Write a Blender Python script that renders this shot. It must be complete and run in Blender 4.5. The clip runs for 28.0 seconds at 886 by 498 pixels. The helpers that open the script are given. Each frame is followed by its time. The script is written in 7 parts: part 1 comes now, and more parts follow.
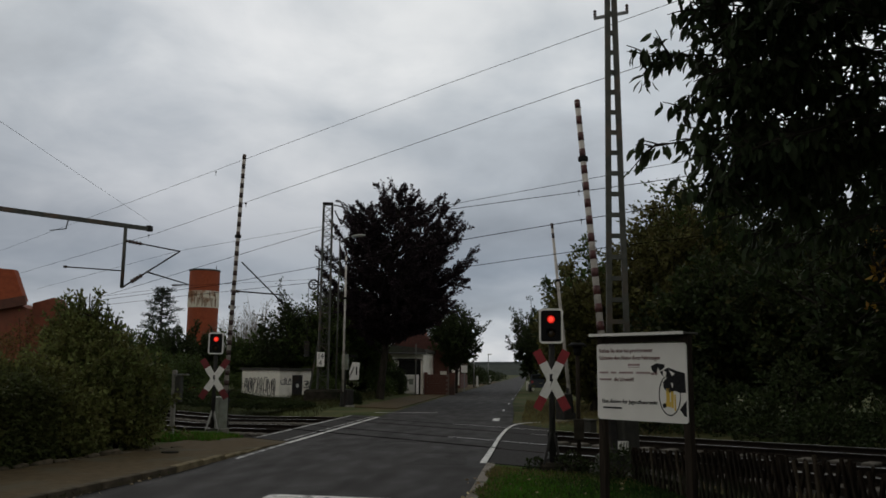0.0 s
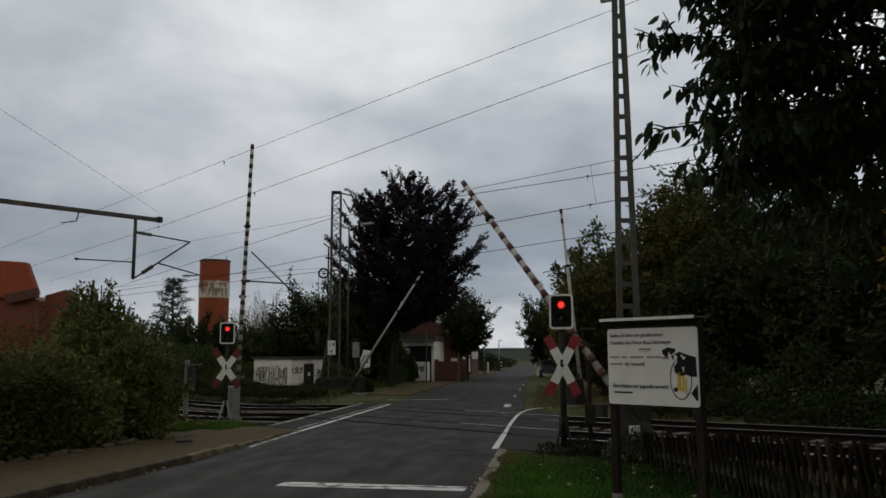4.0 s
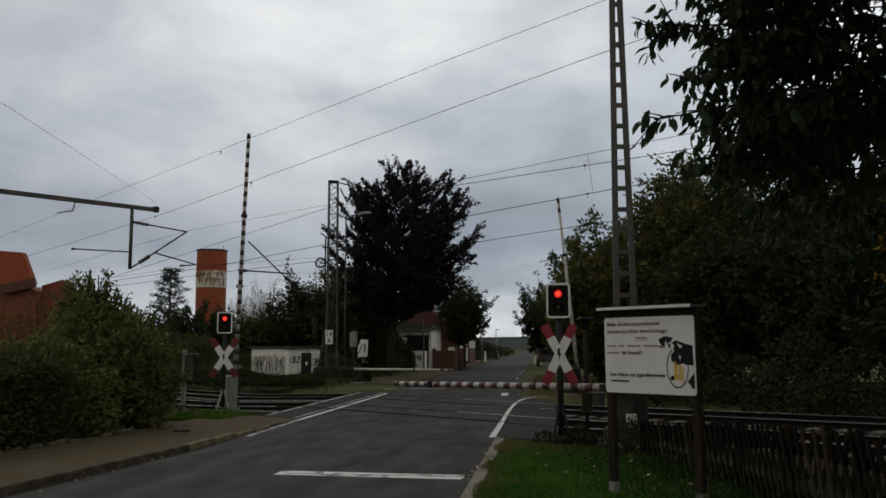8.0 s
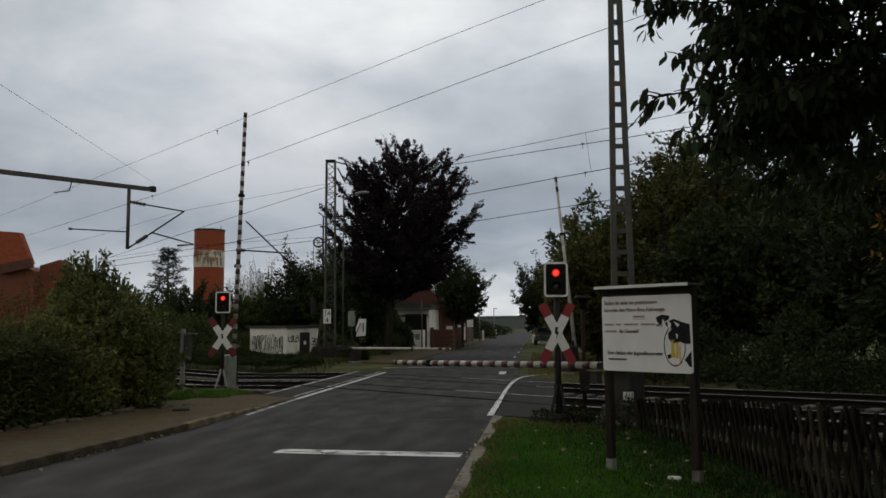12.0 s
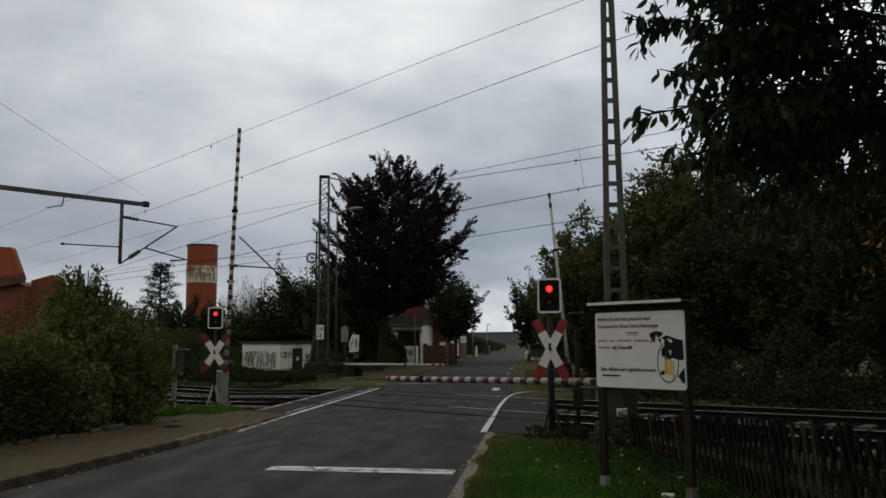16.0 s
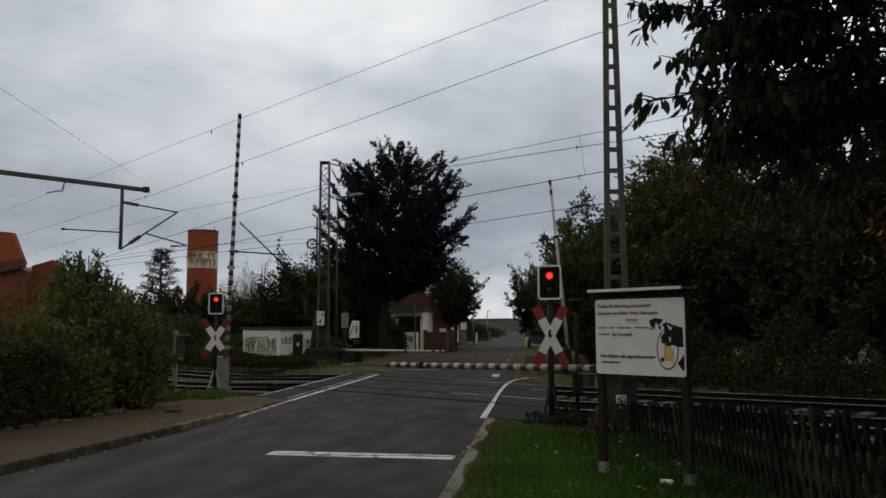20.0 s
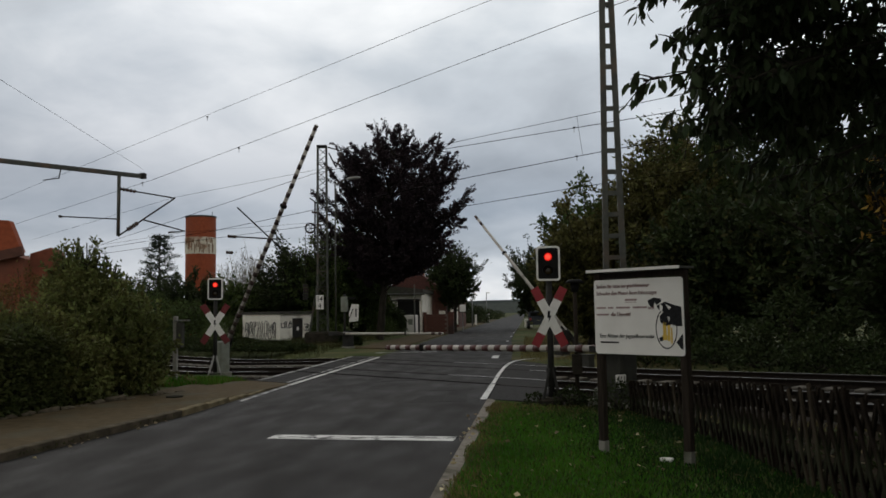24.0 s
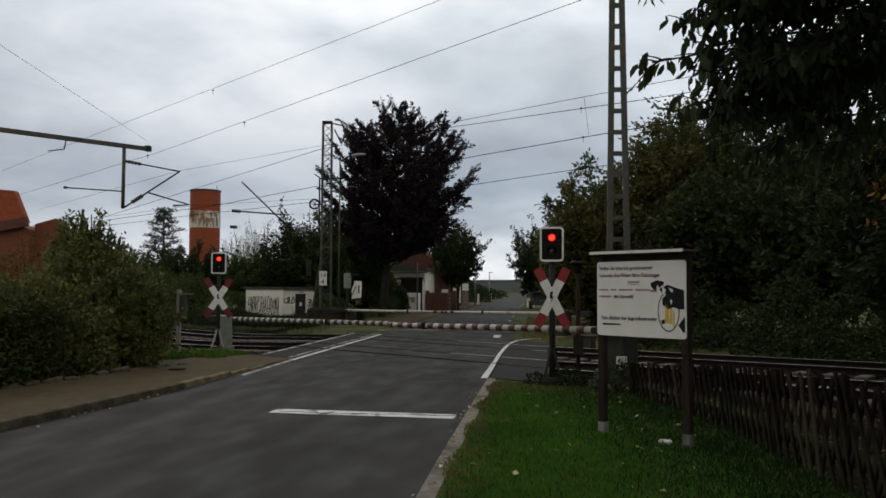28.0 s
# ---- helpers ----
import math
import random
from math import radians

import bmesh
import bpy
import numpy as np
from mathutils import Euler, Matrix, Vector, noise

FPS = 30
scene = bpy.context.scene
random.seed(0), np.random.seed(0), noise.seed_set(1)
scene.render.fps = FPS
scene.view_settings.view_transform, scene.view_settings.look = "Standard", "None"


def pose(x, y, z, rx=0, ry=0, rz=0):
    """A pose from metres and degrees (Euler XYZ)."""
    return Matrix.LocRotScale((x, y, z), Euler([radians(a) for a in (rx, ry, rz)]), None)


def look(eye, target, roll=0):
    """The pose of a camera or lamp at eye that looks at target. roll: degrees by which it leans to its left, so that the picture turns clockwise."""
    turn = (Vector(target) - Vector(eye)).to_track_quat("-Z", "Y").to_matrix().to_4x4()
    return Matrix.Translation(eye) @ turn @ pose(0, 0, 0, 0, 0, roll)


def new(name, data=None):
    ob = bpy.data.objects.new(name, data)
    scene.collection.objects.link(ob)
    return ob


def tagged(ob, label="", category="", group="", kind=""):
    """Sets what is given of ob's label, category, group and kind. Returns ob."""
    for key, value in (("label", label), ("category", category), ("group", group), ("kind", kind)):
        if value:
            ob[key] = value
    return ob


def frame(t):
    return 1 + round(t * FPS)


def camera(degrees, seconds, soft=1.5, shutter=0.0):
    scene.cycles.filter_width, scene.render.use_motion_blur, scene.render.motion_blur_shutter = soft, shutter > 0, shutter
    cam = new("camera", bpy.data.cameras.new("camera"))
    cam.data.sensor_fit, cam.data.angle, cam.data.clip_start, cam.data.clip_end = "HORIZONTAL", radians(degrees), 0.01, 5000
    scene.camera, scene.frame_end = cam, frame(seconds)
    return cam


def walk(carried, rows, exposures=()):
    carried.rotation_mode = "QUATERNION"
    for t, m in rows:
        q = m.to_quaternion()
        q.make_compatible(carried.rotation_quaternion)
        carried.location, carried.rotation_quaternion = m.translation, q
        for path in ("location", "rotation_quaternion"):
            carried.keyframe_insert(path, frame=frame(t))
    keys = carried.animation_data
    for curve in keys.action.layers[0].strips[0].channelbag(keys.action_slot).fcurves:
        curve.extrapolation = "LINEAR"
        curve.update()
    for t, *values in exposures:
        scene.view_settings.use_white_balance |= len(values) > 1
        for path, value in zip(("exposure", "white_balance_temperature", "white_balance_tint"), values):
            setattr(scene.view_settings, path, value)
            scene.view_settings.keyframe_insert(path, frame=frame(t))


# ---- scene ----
cam = camera(57.0, 28.0, soft=1.6)
EYE = (0.0, 0.0, 1.65)
# seconds, tilt, roll, yaw of the hand-held camera, which stands on the verge
TURNS = (
    (0.0, 98.56, -0.54, 6.25), (0.5, 98.13, -0.29, 5.92), (1.0, 97.55, -0.53, 6.25), (1.5, 97.60, -0.29, 6.68),
    (2.0, 97.53, -0.33, 6.83), (2.5, 97.95, -0.05, 6.77), (3.0, 98.31, 0.09, 6.86), (3.5, 98.01, 0.10, 7.02),
    (5.5, 97.23, 0.31, 6.87), (6.0, 97.38, 0.21, 6.85), (6.5, 97.36, 0.21, 6.88), (7.0, 96.95, 0.21, 6.95),
    (7.5, 97.06, 0.28, 6.93), (8.0, 96.90, 0.27, 6.81), (8.5, 96.63, 0.31, 6.95), (9.0, 96.14, 0.18, 6.73),
    (9.5, 96.03, 0.26, 7.08), (10.0, 95.44, 0.56, 7.13), (10.5, 95.52, 0.59, 7.18), (11.0, 95.31, 0.38, 6.89),
    (11.5, 95.64, 0.52, 7.03), (12.0, 95.44, 0.41, 6.67), (12.5, 95.49, 0.70, 6.63), (14.5, 96.15, 0.57, 6.74),
    (15.0, 96.25, 0.39, 6.53), (15.5, 96.08, 0.34, 6.35), (16.0, 96.55, 0.33, 6.20), (16.5, 96.78, 0.12, 6.23),
    (17.0, 96.42, 0.51, 6.48), (17.5, 96.58, 0.33, 6.44), (18.0, 96.44, 0.51, 6.26), (18.5, 96.03, 0.42, 6.28),
    (19.0, 96.02, 0.35, 6.32), (19.5, 95.97, 0.39, 6.51), (20.0, 95.60, 0.14, 6.21), (20.5, 95.75, 0.52, 6.04),
    (21.0, 95.57, 0.32, 6.01), (21.5, 95.28, 0.44, 6.16), (23.5, 94.43, 0.32, 6.02), (24.0, 94.37, 0.90, 6.16),
    (24.5, 94.02, 0.40, 6.15), (25.0, 93.36, 0.19, 6.41), (25.5, 93.08, -0.01, 6.30), (26.0, 93.08, 0.04, 6.33),
    (26.5, 93.32, 0.01, 6.47), (27.0, 93.10, -0.04, 6.34), (27.5, 93.07, -0.03, 6.61), (28.0, 92.87, -0.25, 6.35))
EXPOSURES = ((0.0, -0.40), (3.0, -0.39), (8.0, -0.31), (12.0, -0.22), (18.0, -0.25), (24.0, -0.05), (28.0, 0.10))
walk(cam, [(t, pose(*EYE, a, b, c)) for t, a, b, c in TURNS], EXPOSURES)

# ---- light: an overcast evening sky, a weak broad sun behind the clouds ----
world = bpy.data.worlds.new("overcast_sky")
scene.world = world
world.use_nodes = True
wn, wl = world.node_tree.nodes, world.node_tree.links
wn.clear()


def wnode(kind, **values):
    nd = wn.new(kind)
    for key, value in values.items():
        nd.inputs[key].default_value = value
    return nd


sky = wn.new("ShaderNodeTexSky")
sky.sky_type, sky.sun_disc = "NISHITA", False
sky.sun_elevation, sky.sun_rotation = radians(28), radians(-40)
coord = wn.new("ShaderNodeTexCoord")
sep = wn.new("ShaderNodeSeparateXYZ")
wl.new(coord.outputs["Generated"], sep.inputs[0])
# the cloud sheet: the direction is laid onto a flat layer overhead
lift = wn.new("ShaderNodeMath")
lift.operation, lift.inputs[1].default_value = "ADD", 0.42
wl.new(sep.outputs[2], lift.inputs[0])
flat = wn.new("ShaderNodeVectorMath")
flat.operation = "DIVIDE"
joined = wn.new("ShaderNodeCombineXYZ")
for k in range(3):
    wl.new(lift.outputs[0], joined.inputs[k])
wl.new(coord.outputs["Generated"], flat.inputs[0])
wl.new(joined.outputs[0], flat.inputs[1])
big = wnode("ShaderNodeTexNoise", Scale=1.7, Detail=6.0, Roughness=0.46, Distortion=0.3)
wl.new(flat.outputs[0], big.inputs["Vector"])
small = wnode("ShaderNodeTexNoise", Scale=4.6, Detail=6.0, Roughness=0.52, Distortion=0.35)
wl.new(flat.outputs[0], small.inputs["Vector"])
mixn = wn.new("ShaderNodeMix")
mixn.data_type, mixn.inputs[0].default_value = "FLOAT", 0.32
wl.new(big.outputs["Fac"], mixn.inputs[2])
wl.new(small.outputs["Fac"], mixn.inputs[3])
ramp = wn.new("ShaderNodeValToRGB")
ramp.color_ramp.elements[0].position, ramp.color_ramp.elements[0].color = 0.30, (0.40, 0.435, 0.48, 1)
ramp.color_ramp.elements[1].position, ramp.color_ramp.elements[1].color = 0.645, (1.02, 1.03, 1.04, 1)
e = ramp.color_ramp.elements.new(0.46)
e.color = (0.62, 0.665, 0.715, 1)
wl.new(mixn.outputs[0], ramp.inputs[0])
# the cloud base is greyer-blue low down, with a pale slit at the horizon
low = wn.new("ShaderNodeValToRGB")
low.color_ramp.elements[0].position, low.color_ramp.elements[0].color = 0.0, (1.0, 0.98, 0.97, 1)
low.color_ramp.elements[1].position, low.color_ramp.elements[1].color = 0.47, (1.07, 1.07, 1.06, 1)
for p, c in ((0.34, (1.09, 1.09, 1.085, 1)), (0.16, (0.605, 0.63, 0.675, 1)), (0.66, (0.78, 0.765, 0.73, 1)), (0.95, (0.60, 0.585, 0.55, 1)), (0.045, (0.80, 0.815, 0.84, 1)), (0.12, (0.51, 0.55, 0.61, 1)), (0.23, (0.885, 0.895, 0.915, 1))):
    e = low.color_ramp.elements.new(p)
    e.color = c
wl.new(sep.outputs[2], low.inputs[0])
tint = wn.new("ShaderNodeMix")
tint.data_type, tint.blend_type, tint.inputs[0].default_value = "RGBA", "MULTIPLY", 1.0
wl.new(ramp.outputs[0], tint.inputs[6])
wl.new(low.outputs[0], tint.inputs[7])
# the cloud is thinner, and so brighter, ahead over the low sun, and thick behind
thick = wn.new("ShaderNodeValToRGB")
thick.color_ramp.interpolation = "EASE"
thick.color_ramp.elements[0].position, thick.color_ramp.elements[0].color = 0.0, (1.08, 1.01, 0.89, 1)
thick.color_ramp.elements[1].position, thick.color_ramp.elements[1].color = 1.0, (1.22, 1.215, 1.20, 1)
e = thick.color_ramp.elements.new(0.84)
e.color = (0.925, 0.935, 0.95, 1)
e = thick.color_ramp.elements.new(0.93)
e.color = (0.99, 0.995, 0.995, 1)
e = thick.color_ramp.elements.new(0.5)
e.color = (0.96, 0.91, 0.82, 1)
half = wn.new("ShaderNodeMapRange")
half.inputs[1].default_value, half.inputs[2].default_value = -1.0, 1.0
aim = wn.new("ShaderNodeVectorMath")
aim.operation, aim.inputs[1].default_value = "DOT_PRODUCT", (0.32, 0.95, 0.0)
wl.new(coord.outputs["Generated"], aim.inputs[0])
wl.new(aim.outputs["Value"], half.inputs[0])
wl.new(half.outputs[0], thick.inputs[0])
veil = wn.new("ShaderNodeMix")
veil.data_type, veil.blend_type, veil.inputs[0].default_value = "RGBA", "MULTIPLY", 1.0
wl.new(tint.outputs[2], veil.inputs[6])
wl.new(thick.outputs[0], veil.inputs[7])
cloud = wnode("ShaderNodeBackground", Strength=1.0)
wl.new(veil.outputs[2], cloud.inputs["Color"])
clear = wnode("ShaderNodeBackground", Strength=0.05)
wl.new(sky.outputs[0], clear.inputs["Color"])
both = wn.new("ShaderNodeMixShader")
both.inputs[0].default_value = 0.96
wl.new(clear.outputs[0], both.inputs[1])
wl.new(cloud.outputs[0], both.inputs[2])
outw = wn.new("ShaderNodeOutputWorld")
wl.new(both.outputs[0], outw.inputs["Surface"])

sun_data = bpy.data.lights.new("sun", "SUN")
sun_data.energy, sun_data.angle, sun_data.color = 0.5, radians(30), (1.0, 0.96, 0.9)
sun = new("sun", sun_data)
sun.matrix_world = look((-14, 16, 18), (0, 0, 0))

# ---- materials ----


def surface(name, c1, c2, scale=6.0, rough=0.8, bump=0.0, bump_scale=60.0, metal=0.0, stain=None, stain_scale=0.7,
            stain_at=0.58, spec=0.4, island=0.0, rough_var=0.0, stretch=None, streak=None):
    """Two tones of grain, an optional third tone in stains, and a fine relief."""
    m = bpy.data.materials.new(name)
    m.use_nodes = True
    nn, ll = m.node_tree.nodes, m.node_tree.links
    p = nn["Principled BSDF"]
    p.inputs["Metallic"].default_value = metal
    p.inputs["Roughness"].default_value = rough
    p.inputs["Specular IOR Level"].default_value = spec
    geo = nn.new("ShaderNodeNewGeometry")
    tc = nn.new("ShaderNodeTexCoord")
    mp = nn.new("ShaderNodeMapping")
    ll.new(tc.outputs["Object"], mp.inputs["Vector"])
    if stretch:
        mp.inputs["Scale"].default_value = stretch

    def noise_node(sc, detail=5.0):
        nd = nn.new("ShaderNodeTexNoise")
        nd.inputs["Scale"].default_value, nd.inputs["Detail"].default_value = sc, detail
        ll.new(mp.outputs[0], nd.inputs["Vector"])
        return nd

    def ramp_node(src, a, b):
        nd = nn.new("ShaderNodeMapRange")
        nd.inputs[1].default_value, nd.inputs[2].default_value = a, b
        ll.new(src, nd.inputs[0])
        return nd.outputs[0]

    def mix(fac, a, b):
        nd = nn.new("ShaderNodeMix")
        nd.data_type = "RGBA"
        ll.new(fac, nd.inputs[0])
        for sock, val in ((6, a), (7, b)):
            if isinstance(val, tuple):
                nd.inputs[sock].default_value = (*val, 1)
            else:
                ll.new(val, nd.inputs[sock])
        return nd.outputs[2]

    grain = noise_node(scale)
    col = mix(ramp_node(grain.outputs["Fac"], 0.32, 0.68), c1, c2)
    if stain:
        blot = noise_node(stain_scale, 6.0)
        col = mix(ramp_node(blot.outputs["Fac"], stain_at - 0.06, stain_at + 0.1), col, stain)
    if streak:
        sm = nn.new("ShaderNodeMapping")
        sm.inputs["Scale"].default_value = streak[1]
        ll.new(tc.outputs["Object"], sm.inputs["Vector"])
        sn = nn.new("ShaderNodeTexNoise")
        sn.inputs["Scale"].default_value, sn.inputs["Detail"].default_value = 1.0, 7.0
        ll.new(sm.outputs[0], sn.inputs["Vector"])
        col = mix(ramp_node(sn.outputs["Fac"], streak[2] - 0.08, streak[2] + 0.14), col, streak[0])
    if island:
        hs = nn.new("ShaderNodeHueSaturation")
        ll.new(col, hs.inputs["Color"])
        mr = nn.new("ShaderNodeMapRange")
        mr.inputs[3].default_value, mr.inputs[4].default_value = 1 - island, 1 + island
        ll.new(geo.outputs["Random Per Island"], mr.inputs[0])
        ll.new(mr.outputs[0], hs.inputs["Value"])
        hr = nn.new("ShaderNodeMapRange")
        hr.inputs[3].default_value, hr.inputs[4].default_value = 0.5 - island * 0.05, 0.5 + island * 0.04
        ll.new(geo.outputs["Random Per Island"], hr.inputs[0])
        ll.new(hr.outputs[0], hs.inputs["Hue"])
        col = hs.outputs[0]
    ll.new(col, p.inputs["Base Color"])
    if rough_var:
        rv = noise_node(scale * 0.25)
        mr = nn.new("ShaderNodeMapRange")
        mr.inputs[1].default_value, mr.inputs[2].default_value = 0.3, 0.7
        mr.inputs[3].default_value, mr.inputs[4].default_value = rough - rough_var, rough + rough_var
        ll.new(rv.outputs["Fac"], mr.inputs[0])
        ll.new(mr.outputs[0], p.inputs["Roughness"])
    if bump:
        b = nn.new("ShaderNodeBump")
        b.inputs["Strength"].default_value, b.inputs["Distance"].default_value = bump, 0.02
        ll.new(noise_node(bump_scale).outputs["Fac"], b.inputs["Height"])
        ll.new(b.outputs[0], p.inputs["Normal"])
    return m


def glowing(name, colour, strength):
    m = bpy.data.materials.new(name)
    m.use_nodes = True
    p = m.node_tree.nodes["Principled BSDF"]
    p.inputs["Base Color"].default_value = (*colour, 1)
    p.inputs["Emission Color"].default_value = (*colour, 1)
    p.inputs["Emission Strength"].default_value = strength
    return m


def leaf_surface(name, c1, c2, vary=0.35, thin=0.25):
    """Leaf paint with a second tone from leaf to leaf, a little light passing through."""
    m = surface(name, c1, c2, scale=0.9, rough=0.6, spec=0.12, island=vary)
    nn, ll = m.node_tree.nodes, m.node_tree.links
    p = nn["Principled BSDF"]
    tr = nn.new("ShaderNodeBsdfTranslucent")
    src = p.inputs["Base Color"].links[0].from_socket
    ll.new(src, tr.inputs["Color"])
    mx = nn.new("ShaderNodeMixShader")
    mx.inputs[0].default_value = thin
    ll.new(p.outputs[0], mx.inputs[1])
    ll.new(tr.outputs[0], mx.inputs[2])
    ll.new(mx.outputs[0], nn["Material Output"].inputs["Surface"])
    return m


M = {}
M["asphalt"] = surface("asphalt", (0.0198, 0.0186, 0.0182), (0.0300, 0.0284, 0.0277), 9.0, 0.78, 0.35, 140, stain=(0.0238, 0.0225, 0.0227),
                       stain_scale=0.35, stain_at=0.54, spec=0.15, rough_var=0.14, streak=((0.0375, 0.0358, 0.0354), (0.95, 0.10, 1.0), 0.55), stretch=(1.0, 0.35, 1.0))
M["patch"] = surface("asphalt_patch", (0.0176, 0.0166, 0.0163), (0.0298, 0.0283, 0.0276), 12.0, 0.84, 0.3, 120, spec=0.14)
M["repair"] = surface("asphalt_repair", (0.0186, 0.0177, 0.0172), (0.028, 0.0266, 0.0259), 12.0, 0.8, 0.3, 120, stain=(0.036, 0.0345, 0.033), stain_scale=1.2, spec=0.16)
M["path"] = surface("dusty_path", (0.072, 0.054, 0.031), (0.107, 0.081, 0.047), 7.0, 0.9, 0.4, 90, stain=(0.09, 0.08, 0.055), stain_scale=0.9, spec=0.08)
M["kerb_dark"] = surface("dirty_kerb_stone", (0.055, 0.045, 0.032), (0.11, 0.092, 0.066), 8.0, 0.9, 0.4, 80, stain=(0.035, 0.03, 0.02), stain_scale=1.6, spec=0.1)
M["kerb_pale"] = surface("ochre_kerb_stone", (0.13, 0.105, 0.06), (0.21, 0.175, 0.11), 8.0, 0.9, 0.4, 80, stain=(0.07, 0.06, 0.035), stain_scale=1.6, spec=0.1)
M["kerb"] = surface("kerb_stone", (0.17, 0.15, 0.13), (0.26, 0.24, 0.21), 12.0, 0.85, 0.4, 80, stain=(0.08, 0.075, 0.055), stain_scale=1.6, spec=0.08)
M["road_paint"] = surface("worn_road_paint", (0.55, 0.55, 0.55), (0.75, 0.75, 0.74), 30.0, 0.7, 0.2, 90, stain=(0.07, 0.07, 0.07), stain_scale=4.5, stain_at=0.58)
M["old_paint"] = surface("faded_road_paint", (0.3, 0.3, 0.3), (0.5, 0.5, 0.49), 22.0, 0.75, 0.2, 90, stain=(0.08, 0.08, 0.08), stain_scale=3.0, stain_at=0.52)
M["ground"] = surface("rough_meadow", (0.035, 0.05, 0.016), (0.075, 0.085, 0.032), 1.2, 0.95, 0.6, 14, stain=(0.10, 0.085, 0.045), stain_scale=0.22, stain_at=0.56, spec=0.08)
M["lawn_soil"] = surface("lawn_soil", (0.03, 0.055, 0.012), (0.048, 0.08, 0.016), 5.0, 0.95, 0.6, 40, stain=(0.05, 0.045, 0.025), stain_scale=1.1, stain_at=0.64, spec=0.08)
M["grass"] = leaf_surface("grass_blades", (0.038, 0.118, 0.009), (0.066, 0.165, 0.014), 0.4, 0.3)
# leaf litter coloured darker to hold the shade under the trees
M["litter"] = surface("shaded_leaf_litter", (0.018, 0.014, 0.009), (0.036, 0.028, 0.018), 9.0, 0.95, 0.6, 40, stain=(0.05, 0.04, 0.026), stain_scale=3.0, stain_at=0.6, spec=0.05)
# lawn blades in a darker tone that carries the tree shade
M["grass_in_shade"] = leaf_surface("grass_blades_in_shade", (0.009, 0.026, 0.005), (0.018, 0.043, 0.008), 0.4, 0.3)
M["dry_grass"] = leaf_surface("dry_grass_blades", (0.10, 0.09, 0.035), (0.18, 0.145, 0.06), 0.4, 0.3)
M["rank_grass"] = leaf_surface("rank_grass_blades", (0.03, 0.038, 0.013), (0.062, 0.058, 0.021), 0.5, 0.3)
M["ballast"] = surface("ballast", (0.019, 0.0165, 0.014), (0.04, 0.035, 0.03), 16.0, 0.95, 0.9, 22, stain=(0.03, 0.024, 0.018), stain_scale=0.9, spec=0.08)
M["stone"] = surface("ballast_stone", (0.02, 0.0175, 0.015), (0.046, 0.04, 0.034), 9.0, 0.9, 0.3, 40, island=0.4)
M["sleeper"] = surface("weathered_concrete", (0.075, 0.068, 0.058), (0.15, 0.138, 0.12), 9.0, 0.9, 0.4, 70, stain=(0.09, 0.07, 0.05), stain_scale=2.0)
# rust set below its own tone, the shade of the plants included
M["rail"] = surface("rusty_rail_side_in_shade", (0.010, 0.0078, 0.0062), (0.02, 0.0155, 0.0125), 14.0, 0.9, 0.3, 90, spec=0.1)
M["rail_top"] = surface("polished_rail_head", (0.5, 0.5, 0.51), (0.66, 0.66, 0.67), 20.0, 0.55, 0.05, 60, metal=1.0)
M["steel"] = surface("galvanised_steel", (0.14, 0.145, 0.15), (0.22, 0.225, 0.23), 9.0, 0.55, 0.15, 60, metal=0.4, stain=(0.09, 0.075, 0.06), stain_scale=1.6)
M["dark_steel"] = surface("dark_painted_steel", (0.017, 0.0165, 0.016), (0.031, 0.03, 0.029), 9.0, 0.7, 0.15, 60, stain=(0.035, 0.026, 0.02), stain_scale=2.2, spec=0.2)
M["lamp_grey"] = surface("weathered_lamp_pole", (0.2, 0.2, 0.195), (0.3, 0.3, 0.29), 6.0, 0.6, 0.1, 60, stain=(0.12, 0.12, 0.11), stain_scale=1.4)
M["mast_paint"] = surface("grey_green_mast_paint", (0.042, 0.045, 0.04), (0.072, 0.075, 0.066), 6.0, 0.7, 0.2, 60, stain=(0.10, 0.07, 0.05), stain_scale=1.4)
M["wire"] = surface("tarnished_copper_wire", (0.004, 0.004, 0.004), (0.006, 0.006, 0.006), 4.0, 0.9, 0.0, spec=0.02)
M["insulator"] = surface("brown_glazed_insulator", (0.035, 0.022, 0.018), (0.05, 0.03, 0.024), 6.0, 0.25, 0.0)
M["concrete"] = surface("mossy_concrete", (0.16, 0.155, 0.14), (0.26, 0.25, 0.23), 6.0, 0.92, 0.5, 50, stain=(0.07, 0.075, 0.05), stain_scale=1.6)
M["dark_concrete"] = surface("dirty_concrete", (0.05, 0.05, 0.045), (0.09, 0.088, 0.08), 5.0, 0.95, 0.5, 50, stain=(0.03, 0.035, 0.025), stain_scale=1.6)
M["foot_block"] = surface("stained_foot_block", (0.022, 0.019, 0.015), (0.042, 0.037, 0.03), 6.0, 0.95, 0.5, 40, stain=(0.016, 0.018, 0.012), stain_scale=2.0, spec=0.05)
M["white"] = surface("weathered_white_paint", (0.62, 0.61, 0.59), (0.74, 0.73, 0.71), 9.0, 0.6, 0.05, 40, stain=(0.42, 0.4, 0.36), stain_scale=2.2, stain_at=0.66)
M["board"] = surface("white_sign_board", (0.68, 0.66, 0.64), (0.76, 0.74, 0.72), 3.0, 0.45, 0.03, 30, stain=(0.55, 0.52, 0.48), stain_scale=2.5, stain_at=0.66)
M["red"] = surface("red_signal_paint", (0.20, 0.012, 0.018), (0.26, 0.018, 0.026), 7.0, 0.5, 0.05, 40, stain=(0.17, 0.022, 0.022), stain_scale=2.5)
